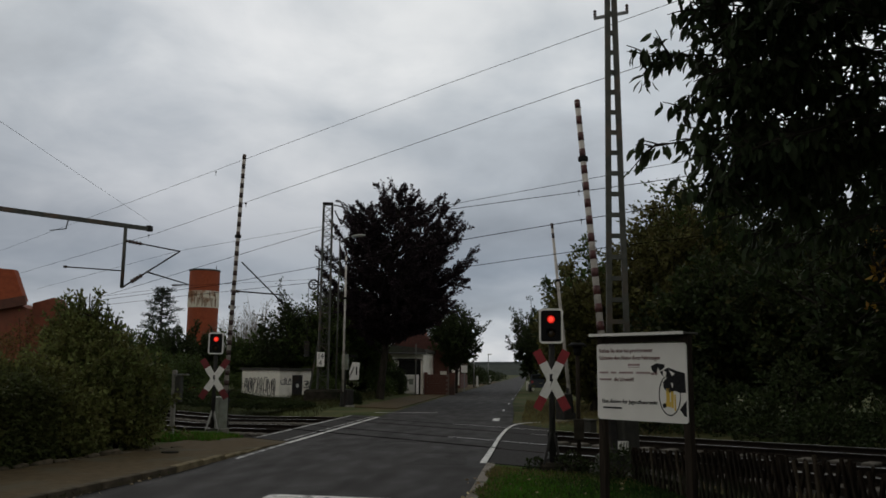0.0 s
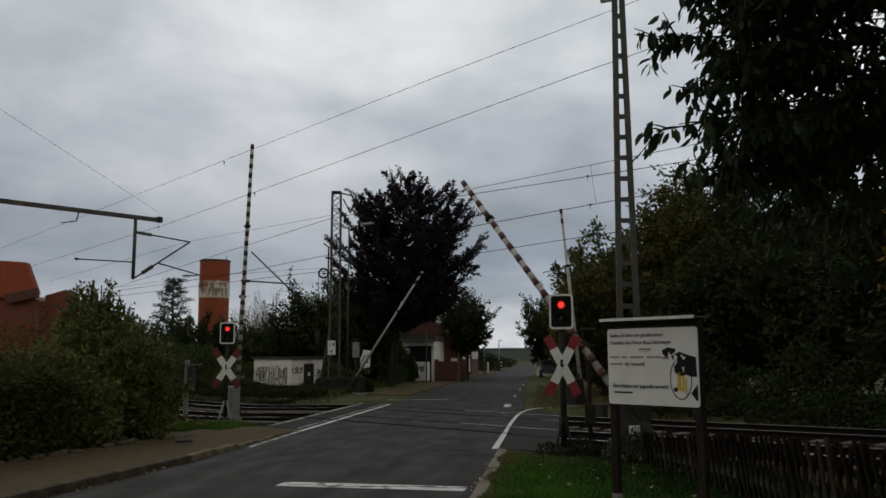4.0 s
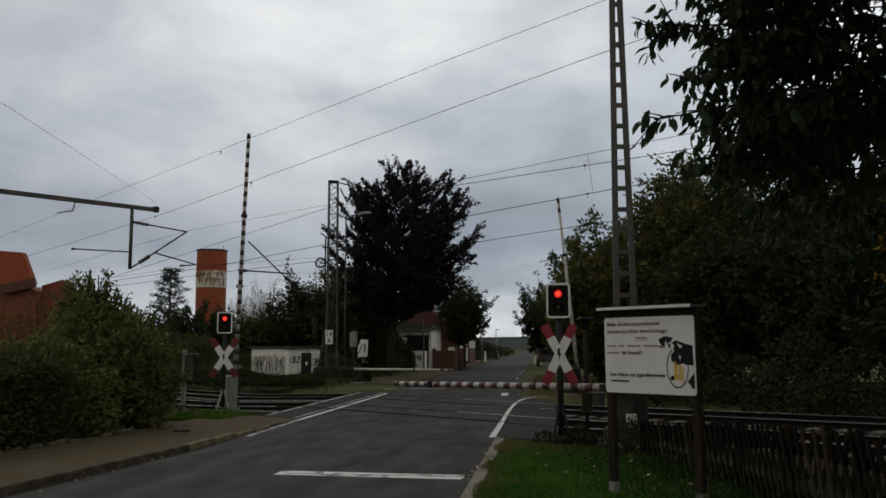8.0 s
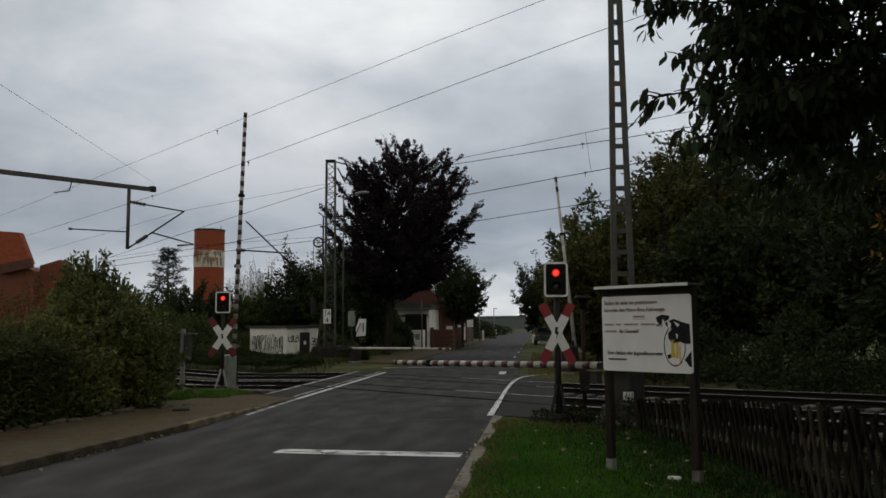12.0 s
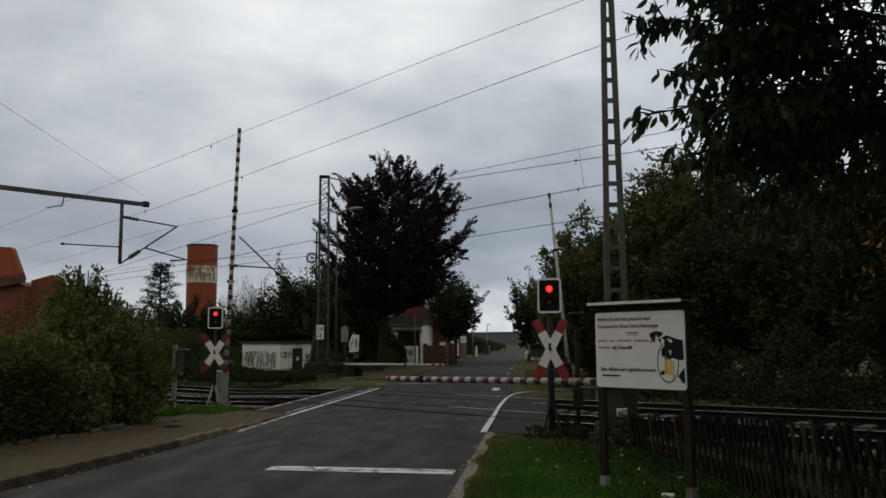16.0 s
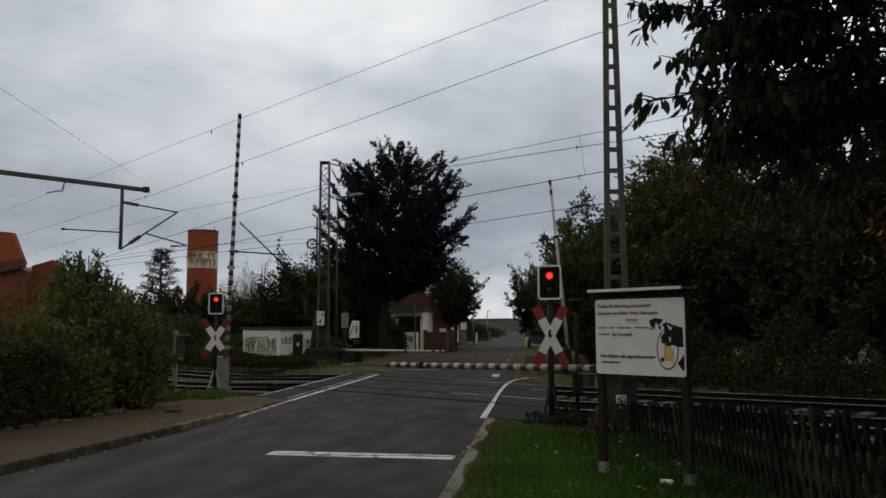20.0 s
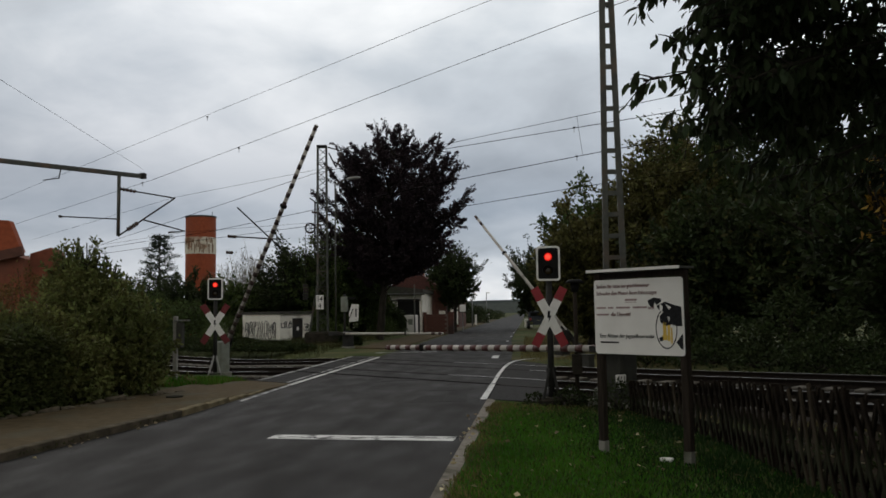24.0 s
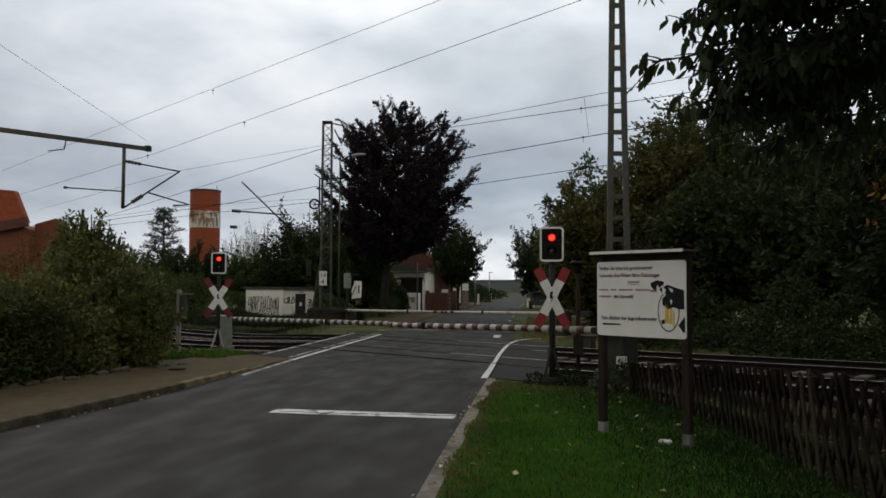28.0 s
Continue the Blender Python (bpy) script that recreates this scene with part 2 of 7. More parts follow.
M["red_dull"] = surface("dull_dark_red_paint", (0.105, 0.011, 0.014), (0.15, 0.016, 0.02), 7.0, 0.6, 0.05, 40, stain=(0.05, 0.018, 0.016), stain_scale=2.5)
M["boom_red"] = surface("faded_red_boom_paint", (0.055, 0.019, 0.019), (0.09, 0.03, 0.029), 9.0, 0.55, 0.05, 40)
# the red of the bands darkened, so their backlit look sits in the colour
M["boom_dark"] = surface("backlit_red_boom_paint", (0.03, 0.02, 0.018), (0.055, 0.03, 0.027), 9.0, 0.6, 0.05, 40)
M["boom_white"] = surface("grimy_white_boom_paint", (0.37, 0.345, 0.325), (0.5, 0.47, 0.44), 9.0, 0.6, 0.05, 40, stain=(0.25, 0.23, 0.21), stain_scale=3.0)
M["black"] = surface("matt_black_plastic", (0.007, 0.007, 0.007), (0.012, 0.012, 0.012), 9.0, 0.7, 0.05, 40, spec=0.12)
M["groove"] = surface("black_rubber_groove", (0.006, 0.006, 0.006), (0.01, 0.01, 0.01), 9.0, 1.0, 0.2, 40, spec=0.0)
M["lens_dark"] = surface("dark_signal_lens", (0.03, 0.02, 0.008), (0.04, 0.025, 0.01), 9.0, 0.2, 0.0)
M["lens_red"] = glowing("lit_red_lens", (0.85, 0.02, 0.012), 0.6)
M["lens_core"] = glowing("bright_red_lamp", (1.0, 0.06, 0.035), 1.3)
# darker copy of the cabinet paint, with the shade around it painted in
M["cabinet_dark"] = surface("shade_dark_cabinet_paint", (0.024, 0.024, 0.02), (0.042, 0.041, 0.034), 6.0, 0.8, 0.1, 40, stain=(0.04, 0.04, 0.03), stain_scale=2.0)
M["cabinet"] = surface("grey_green_cabinet_paint", (0.17, 0.19, 0.16), (0.22, 0.24, 0.21), 6.0, 0.6, 0.1, 40, stain=(0.12, 0.12, 0.09), stain_scale=2.0)
M["brick"] = surface("red_brick", (0.15, 0.045, 0.026), (0.22, 0.068, 0.038), 5.0, 0.9, 0.4, 60, stain=(0.15, 0.055, 0.035), stain_scale=0.8)
M["brick_orange"] = surface("orange_red_brick", (0.25, 0.055, 0.022), (0.33, 0.08, 0.033), 7.0, 0.88, 0.4, 60, stain=(0.24, 0.06, 0.03), stain_scale=1.2)
M["brick_dark"] = surface("brown_brick", (0.075, 0.032, 0.024), (0.12, 0.05, 0.036), 5.0, 0.9, 0.4, 60, stain=(0.05, 0.03, 0.025), stain_scale=0.8)
M["mortar"] = surface("grey_mortar", (0.13, 0.10, 0.085), (0.18, 0.14, 0.12), 9.0, 0.95, 0.3, 60)
M["tower_band"] = surface("flaking_white_band", (0.55, 0.5, 0.4), (0.68, 0.64, 0.55), 5.0, 0.85, 0.3, 30, stain=(0.3, 0.13, 0.07), stain_scale=1.3, stain_at=0.55)
M["streak"] = surface("brown_weather_streak", (0.13, 0.07, 0.04), (0.22, 0.13, 0.08), 9.0, 0.9, 0.2, 40)
M["tile"] = surface("red_roof_tile", (0.062, 0.025, 0.019), (0.098, 0.034, 0.026), 6.0, 0.8, 0.3, 40, island=0.25)
M["dark_tile"] = surface("dark_roof_felt", (0.035, 0.032, 0.03), (0.06, 0.055, 0.05), 6.0, 0.9, 0.4, 40, stain=(0.04, 0.05, 0.03), stain_scale=1.0)
M["plaster"] = surface("pale_plaster", (0.72, 0.695, 0.63), (0.82, 0.795, 0.73), 4.0, 0.9, 0.3, 40, stain=(0.46, 0.435, 0.37), stain_scale=1.1, stain_at=0.62)
M["graffiti"] = surface("black_spray_paint", (0.035, 0.035, 0.04), (0.09, 0.09, 0.095), 8.0, 0.8)
M["wood"] = surface("dark_stained_wood", (0.018, 0.014, 0.011), (0.038, 0.029, 0.023), 5.0, 0.85, 0.4, 50, stretch=(6, 6, 0.7), spec=0.1)
M["fence_wood"] = surface("weathered_fence_wood", (0.007, 0.0052, 0.004), (0.022, 0.0165, 0.0115), 5.0, 0.9, 0.4, 50, stain=(0.02, 0.024, 0.014), stain_scale=2.5, stretch=(4, 4, 0.7), spec=0.05)
M["pale_fence_wood"] = surface("bleached_fence_wood", (0.028, 0.022, 0.016), (0.055, 0.044, 0.031), 5.0, 0.9, 0.4, 50, stain=(0.03, 0.034, 0.02), stain_scale=2.5, stretch=(4, 4, 0.7), spec=0.05)
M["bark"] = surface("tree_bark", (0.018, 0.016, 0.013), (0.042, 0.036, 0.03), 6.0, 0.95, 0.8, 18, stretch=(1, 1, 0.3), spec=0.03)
M["birch_bark"] = surface("pale_bark", (0.2, 0.19, 0.17), (0.34, 0.32, 0.29), 6.0, 0.9, 0.5, 18)
M["glass"] = surface("dark_window_glass", (0.02, 0.022, 0.025), (0.03, 0.032, 0.035), 2.0, 0.08, 0.0, spec=0.7)
M["text_red"] = surface("faded_red_lettering", (0.12, 0.045, 0.048), (0.17, 0.07, 0.072), 30.0, 0.7, spec=0.15)
M["text_bar"] = surface("washed_out_lettering", (0.26, 0.18, 0.18), (0.36, 0.27, 0.27), 40.0, 0.6)
M["text_black"] = surface("black_lettering", (0.012, 0.012, 0.014), (0.024, 0.024, 0.027), 30.0, 0.8, spec=0.1)
M["yellow"] = surface("yellow_emblem_paint", (0.55, 0.36, 0.05), (0.65, 0.45, 0.08), 12.0, 0.6)
M["car_paint"] = surface("dark_blue_car_paint", (0.018, 0.022, 0.03), (0.025, 0.03, 0.04), 3.0, 0.25, 0.0, spec=0.6)
M["rubber"] = surface("tyre_rubber", (0.012, 0.012, 0.012), (0.02, 0.02, 0.02), 9.0, 0.85)
M["leaf_copper"] = leaf_surface("copper_beech_leaves", (0.021, 0.0150, 0.0195), (0.036, 0.024, 0.029), 0.4, 0.15)
M["leaf_dark"] = leaf_surface("dark_green_leaves", (0.020, 0.031, 0.011), (0.036, 0.048, 0.016), 0.4, 0.2)
M["leaf_mid"] = leaf_surface("green_leaves", (0.042, 0.066, 0.018), (0.072, 0.098, 0.029), 0.4, 0.25)
M["leaf_olive"] = leaf_surface("olive_leaves", (0.045, 0.05, 0.016), (0.08, 0.075, 0.025), 0.4, 0.25)
M["leaf_pale_olive"] = leaf_surface("pale_olive_leaves", (0.07, 0.072, 0.024), (0.115, 0.105, 0.038), 0.4, 0.3)
M["leaf_hedge"] = leaf_surface("hedge_leaves", (0.046, 0.055, 0.016), (0.09, 0.09, 0.027), 0.45, 0.2)
M["leaf_bush"] = leaf_surface("overgrown_bush_leaves", (0.072, 0.088, 0.027), (0.135, 0.14, 0.045), 0.5, 0.25)
M["leaf_privet"] = leaf_surface("clipped_hedge_leaves", (0.034, 0.046, 0.015), (0.062, 0.07, 0.022), 0.4, 0.2)
M["leaf_brown"] = leaf_surface("browned_leaves", (0.085, 0.05, 0.018), (0.14, 0.085, 0.03), 0.4, 0.3)
M["leaf_cherry"] = leaf_surface("cherry_leaves", (0.022, 0.034, 0.016), (0.04, 0.053, 0.024), 0.4, 0.3)
M["leaf_yellow"] = leaf_surface("autumn_leaves", (0.15, 0.095, 0.015), (0.26, 0.15, 0.025), 0.3, 0.3)
M["leaf_fir"] = leaf_surface("spruce_needles", (0.016, 0.026, 0.016), (0.028, 0.042, 0.025), 0.35, 0.1)
M["leaf_fallen"] = leaf_surface("fallen_leaves", (0.22, 0.17, 0.09), (0.45, 0.38, 0.26), 0.5, 0.1)
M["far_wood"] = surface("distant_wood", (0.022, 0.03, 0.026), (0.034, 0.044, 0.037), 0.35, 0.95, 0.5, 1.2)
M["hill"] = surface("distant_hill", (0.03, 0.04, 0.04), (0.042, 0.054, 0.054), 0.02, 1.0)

# ---- building blocks ----


def finish(me, material, smooth=False):
    me.materials.append(material)
    if smooth:
        me.polygons.foreach_set("use_smooth", [True] * len(me.polygons))
    me.update()
    return me


def part(name, bm, material, parent, label="", smooth=False, loc=None):
    me = bpy.data.meshes.new(name)
    bm.to_mesh(me)
    bm.free()
    ob = new(name, finish(me, material, smooth))
    ob.parent = parent
    if loc is not None:
        ob.matrix_basis = loc
    if label:
        ob["label"] = label
    return ob


def piece(name, me, parent, m=None):
    ob = new(name, me)
    ob.parent = parent
    if m is not None:
        ob.matrix_basis = m
    return ob


def thing(name, m, label, category, group="", kind=""):
    ob = new(name)
    ob.empty_display_size = 0.2
    ob.matrix_basis = m
    return tagged(ob, label, category, group, kind)


def mesh_of(name, bm, material, smooth=False):
    me = bpy.data.meshes.new(name)
    bm.to_mesh(me)
    bm.free()
    return finish(me, material, smooth)


def box(bm, x0, x1, y0, y1, z0, z1, bevel=0.0, m=None):
    r = bmesh.ops.create_cube(bm, size=1.0)
    vs = r["verts"]
    bmesh.ops.transform(bm, matrix=Matrix.Translation(((x0 + x1) / 2, (y0 + y1) / 2, (z0 + z1) / 2)) @ Matrix.Diagonal((x1 - x0, y1 - y0, z1 - z0, 1)), verts=vs)
    if bevel:
        es = list({ed for v in vs for ed in v.link_edges})
        out = bmesh.ops.bevel(bm, geom=es, offset=bevel, segments=1, affect="EDGES")
        vs = list({v for v in vs if v.is_valid} | {v for f in out["faces"] for v in f.verts})
    if m is not None:
        bmesh.ops.transform(bm, matrix=m, verts=vs)
    return bm


def boxed(*args, **kw):
    return box(bmesh.new(), *args, **kw)


def bar(bm, a, b, r0, r1=None, sides=8):
    """A round bar from a to b."""
    a, b = Vector(a), Vector(b)
    r1 = r0 if r1 is None else r1
    m = Matrix.Translation((a + b) / 2) @ (b - a).to_track_quat("Z", "Y").to_matrix().to_4x4()
    bmesh.ops.create_cone(bm, cap_ends=True, segments=sides, radius1=r0, radius2=r1, depth=(b - a).length, matrix=m)
    return bm


def beam(bm, a, b, w, h=None, twist=0.0):
    """A rectangular bar from a to b."""
    a, b = Vector(a), Vector(b)
    h = w if h is None else h
    m = Matrix.Translation((a + b) / 2) @ (b - a).to_track_quat("Z", "Y").to_matrix().to_4x4() @ pose(0, 0, 0, 0, 0, twist)
    r = bmesh.ops.create_cube(bm, size=1.0)
    bmesh.ops.transform(bm, matrix=m @ Matrix.Diagonal((w, h, (b - a).length, 1)), verts=r["verts"])
    return bm


def prism(bm, outline, depth, m=None):
    """A flat outline in x and z, given its depth along y."""
    front = [bm.verts.new((x, 0, z)) for x, z in outline]
    back = [bm.verts.new((x, depth, z)) for x, z in outline]
    bm.faces.new(front)
    bm.faces.new(back[::-1])
    n = len(front)
    for k in range(n):
        bm.faces.new((front[k], back[k], back[(k + 1) % n], front[(k + 1) % n]))
    bmesh.ops.recalc_face_normals(bm, faces=bm.faces[:])
    if m is not None:
        bmesh.ops.transform(bm, matrix=m, verts=front + back)
    return bm


def raw_mesh(name, verts, faces, material, smooth=False):
    """A mesh out of arrays of corners and of four-sided faces."""
    me = bpy.data.meshes.new(name)
    verts, faces = np.asarray(verts, np.float32), np.asarray(faces, np.int32)
    me.vertices.add(len(verts))
    me.vertices.foreach_set("co", verts.ravel())
    k = faces.shape[1]
    me.loops.add(faces.size)
    me.loops.foreach_set("vertex_index", faces.ravel())
    me.polygons.add(len(faces))
    me.polygons.foreach_set("loop_start", np.arange(len(faces), dtype=np.int32) * k)
    me.update(calc_edges=True)
    return finish(me, material, smooth)


def unit(v):
    return v / (np.linalg.norm(v, axis=-1, keepdims=True) + 1e-9)


def leaf_mesh(name, at, along, length, width, material, rng, fold=0.25):
    """Pointed leaves: each two folded halves, from its stalk at 'at' along 'along'."""
    n = len(at)
    along = unit(along)
    side = unit(np.cross(along, unit(rng.normal(size=(n, 3)))))
    up = np.cross(side, along)
    ln = (length * rng.uniform(0.7, 1.25, (n, 1)))
    wd = ln * width
    v = np.empty((n, 4, 3))
    v[:, 0] = at
    v[:, 1] = at + along * ln * 0.45 + side * wd * 0.5 + up * wd * fold
    v[:, 2] = at + along * ln
    v[:, 3] = at + along * ln * 0.45 - side * wd * 0.5 + up * wd * fold
    base = np.arange(n)[:, None] * 4
    faces = np.concatenate([base + np.array([[0, 1, 2]]), base + np.array([[0, 2, 3]])], 1).reshape(-1, 3)
    return raw_mesh(name, v.reshape(-1, 3), faces, material)


def oval_leaf_mesh(name, at, along, length, width, material, rng, fold=0.15, curl=0.12):
    """Larger leaves with a long oval blade of six corners, folded on the midrib and curled down at the tip."""
    n = len(at)
    along = unit(along)
    side = unit(np.cross(along, unit(rng.normal(size=(n, 3)))))
    up = np.cross(side, along)
    ln = length * rng.uniform(0.65, 1.2, (n, 1))
    wd = ln * width
    v = np.empty((n, 7, 3))
    v[:, 0] = at
    for j, (f, w) in enumerate(((0.3, 0.46), (0.68, 0.42))):
        for g, sg in ((0, 1), (1, -1)):
            v[:, 1 + 2 * j + g] = at + along * ln * f + sg * side * wd * w + up * wd * fold
    v[:, 5] = at + along * ln - up * ln * curl
    v[:, 6] = at + along * ln * 0.5
    base = np.arange(n)[:, None] * 7
    faces = np.concatenate([base + np.array([tri]) for tri in ((0, 1, 6), (1, 3, 6), (3, 5, 6), (5, 4, 6), (4, 2, 6), (2, 0, 6))], 1).reshape(-1, 3)
    return raw_mesh(name, v.reshape(-1, 3), faces, material)


def tube_arrays(pts, radii, sides=5):
    pts = np.asarray(pts, float)
    n = len(pts)
    tan = unit(np.gradient(pts, axis=0))
    ref = np.where(np.abs(tan[:, 2:3]) > 0.9, np.array([[1.0, 0, 0]]), np.array([[0, 0, 1.0]]))
    a = unit(np.cross(tan, ref))
    b = np.cross(tan, a)
    ang = np.arange(sides) * 2 * np.pi / sides
    ring = pts[:, None] + (a[:, None] * np.cos(ang)[None, :, None] + b[:, None] * np.sin(ang)[None, :, None]) * np.asarray(radii)[:, None, None]
    i, j = np.meshgrid(np.arange(n - 1), np.arange(sides), indexing="ij")
    j2 = (j + 1) % sides
    f = np.stack([i * sides + j, i * sides + j2, (i + 1) * sides + j2, (i + 1) * sides + j], -1).reshape(-1, 4)
    return ring.reshape(-1, 3), f


def tubes_mesh(name, tubes, material, sides=5):
    vs, fs, k = [], [], 0
    for pts, radii in tubes:
        v, f = tube_arrays(pts, radii, sides)
        vs.append(v)
        fs.append(f + k)
        k += len(v)
    return raw_mesh(name, np.concatenate(vs), np.concatenate(fs), material, True)


def bend(a, b, lift, n=6):
    """A bowed line from a to b, its middle lifted."""
    a, b = np.asarray(a, float), np.asarray(b, float)
    t = np.linspace(0, 1, n)[:, None]
    mid = (a + b) / 2 + np.array([0, 0, lift])
    return (1 - t) ** 2 * a + 2 * t * (1 - t) * mid + t ** 2 * b


def tree(name, label, x, y, height, base, rx, leaf_n, leaf_len, leaf, seed, z0=0.0, limbs=70, twigs=8, trunk_r=0.22, up=0.25,
         spike=0.25, squash=1.0, droop=0.0, off=(0.0, 0.0), bark="bark", group="", second=None, shoots=0, fan=0.0, scatter=0.11, category="tree", width=0.55, wild=0.55, body=(0.62, 1.0), shoot=(0.4, 1.5), shoot_leaves=90):
    """A trunk with limbs that reach to an uneven crown, twigs off each limb, and leaves along the twigs."""
    rng = np.random.default_rng(seed)
    root = thing(name, pose(x, y, z0), label, category, group)
    rz = (height - base) / 2
    c = np.array([off[0], off[1], base + rz])
    tubes = []
    top = np.array([off[0] * 0.7, off[1] * 0.7, height * 0.86])
    trunk = bend((0, 0, -0.1), top, 0, 8)
    trunk[1:-1, :2] += rng.normal(0, trunk_r * 0.35, (6, 2))
    tubes.append((trunk, np.linspace(trunk_r, trunk_r * 0.12, 8)))
    k = np.arange(limbs) + 0.5
    zz = 1 - 2 * k / limbs
    az = k * 2.39996 + rng.uniform(0, 6.28)
    hor = np.sqrt(1 - zz ** 2)
    dirs = np.stack([hor * np.cos(az), hor * np.sin(az) * squash, zz], 1) + rng.normal(0, 0.12, (limbs, 3))
    dirs[:, :2] *= 1 + fan * dirs[:, 2:3]
    reach = rng.uniform(*body, limbs) + np.where(rng.random(limbs) < 0.35, rng.uniform(0, spike, limbs), 0)
    ends = c + dirs * np.array([rx, rx, rz]) * reach[:, None]
    at, along = [], []
    per = max(2, int(leaf_n / (limbs * twigs)))
    for e_ in ends:
        h0 = np.clip(base * 0.75 + (e_[2] - base) * (0.55 - up), base * 0.5, height * 0.8)
        start = np.array([np.interp(h0, trunk[:, 2], trunk[:, 0]), np.interp(h0, trunk[:, 2], trunk[:, 1]), h0])
        limb = bend(start, e_, (0.5 - droop) * rx * 0.12 * (1 + up), 6)
        tubes.append((limb, np.linspace(trunk_r * 0.28, 0.012, 6)))
        tan = unit(limb[-1] - limb[-3])
        size = np.linalg.norm(e_ - start)
        for tt in rng.uniform(0.25, 1.0, twigs):
            f = tt * 5
            i = min(int(f), 4)
            p = limb[i] + (limb[i + 1] - limb[i]) * (f - i)
            d = unit(tan * 0.8 + rng.normal(0, wild, 3) + np.array([0, 0, up * 0.6 - droop * 0.6]))
            ln = size * rng.uniform(0.1, 0.26) + 0.15
            q = p + d * ln
            if rng.random() < 0.5 + shoots:
                tubes.append((bend(p, q, 0.0, 3), np.array([0.018, 0.012, 0.006])))
            s = rng.random((per, 1)) ** 0.8
            pts = p + (q - p) * s + rng.normal(0, ln * scatter, (per, 3))
            at.append(pts)
            along.append(d + rng.normal(0, 0.7, (per, 3)) - np.array([0, 0, 0.25 + droop]))
    # bare-based shoots that stand out of the outline
    out = sorted(range(limbs), key=lambda i: -reach[i] * (1.2 + zz[i]))[:shoots]
    for i in out:
        d = unit(unit(dirs[i]) * 0.75 + np.array([0, 0, 0.55]) + rng.normal(0, 0.16, 3))
        p = ends[i] - d * 0.5
        q = ends[i] + d * rng.uniform(*shoot) * rx * 0.24
        line = bend(p, q, 0.08, 5)
        tubes.append((line, np.linspace(0.03, 0.008, 5)))
        m_ = shoot_leaves
        s = rng.random((m_, 1)) * 4
        k0 = np.minimum(s.astype(int), 3)[:, 0]
        pts = line[k0] + (line[k0 + 1] - line[k0]) * (s - k0[:, None])
        at.append(pts + rng.normal(0, 0.06, (m_, 3)))
        along.append(d * 0.9 + rng.normal(0, 0.55, (m_, 3)))
    at, along = np.concatenate(at), np.concatenate(along)
    keep = at[:, 2] > 0.02
    at, along = at[keep], along[keep]
    piece("trunk", tubes_mesh("trunk", tubes, M[bark]), root)
    crown = piece("crown", leaf_mesh("crown", at, along, leaf_len, width, M[leaf], rng), root)
    crown["kind"] = "stuff"
    if second:
        m = rng.random(len(at)) < second[1]
        extra = piece("crown", leaf_mesh("crown_tint", at[m] + rng.normal(0, leaf_len, (m.sum(), 3)), along[m], leaf_len, width, M[second[0]], rng), root)
        extra["kind"] = "stuff"
    return root


def shrub(name, label, x, y, lobes, leaf_n, leaf_len, leaf, seed, z0=0.0, group="", category="bush", width=0.55, stems=9):
    """A bush of several rounded lobes (dx, dy, z, rx, ry, rz), leaves thickest near their skins, on thin stems."""
    rng = np.random.default_rng(seed)
    root = thing(name, pose(x, y, z0), label, category, group)
    vol = np.array([a[3] * a[4] + a[3] * a[5] + a[4] * a[5] for a in lobes])
    at, along, tubes = [], [], []
    for lb, share in zip(lobes, vol / vol.sum()):
        n = int(leaf_n * share)
        c, r = np.array(lb[:3]), np.array(lb[3:])
        d = unit(rng.normal(size=(n, 3)))
        rad = np.clip(1 - np.abs(rng.normal(0, 0.16, (n, 1))), 0.2, 1.2) + rng.normal(0, 0.05, (n, 1))
        lump = 1 + 0.10 * np.sin(d[:, 0:1] * 7 + seed) * np.cos(d[:, 1:2] * 6) + 0.08 * np.sin(d[:, 2:3] * 9 + d[:, 0:1] * 5)
        p = c + d * r * rad * lump
        at.append(p)
        along.append(d * 0.8 + rng.normal(0, 0.7, (n, 3)) + np.array([0, 0, -0.15]))
        for k in range(stems):
            e_ = c + unit(rng.normal(size=3)) * r * rng.uniform(0.7, 1.12)
            e_[2] = max(e_[2], 0.2)
            tubes.append((bend((lb[0] * 0.8, lb[1] * 0.8, 0), e_, 0.1, 5), np.linspace(0.03, 0.005, 5)))
    at, along = np.concatenate(at), np.concatenate(along)
    keep = at[:, 2] > 0.0
    piece("branchwork", tubes_mesh("branchwork", tubes, M["bark"], 4), root)["kind"] = "stuff"
    f = piece("foliage", leaf_mesh("foliage", at[keep], along[keep], leaf_len, width, M[leaf], rng), root)
    f["kind"] = "stuff"
    return root


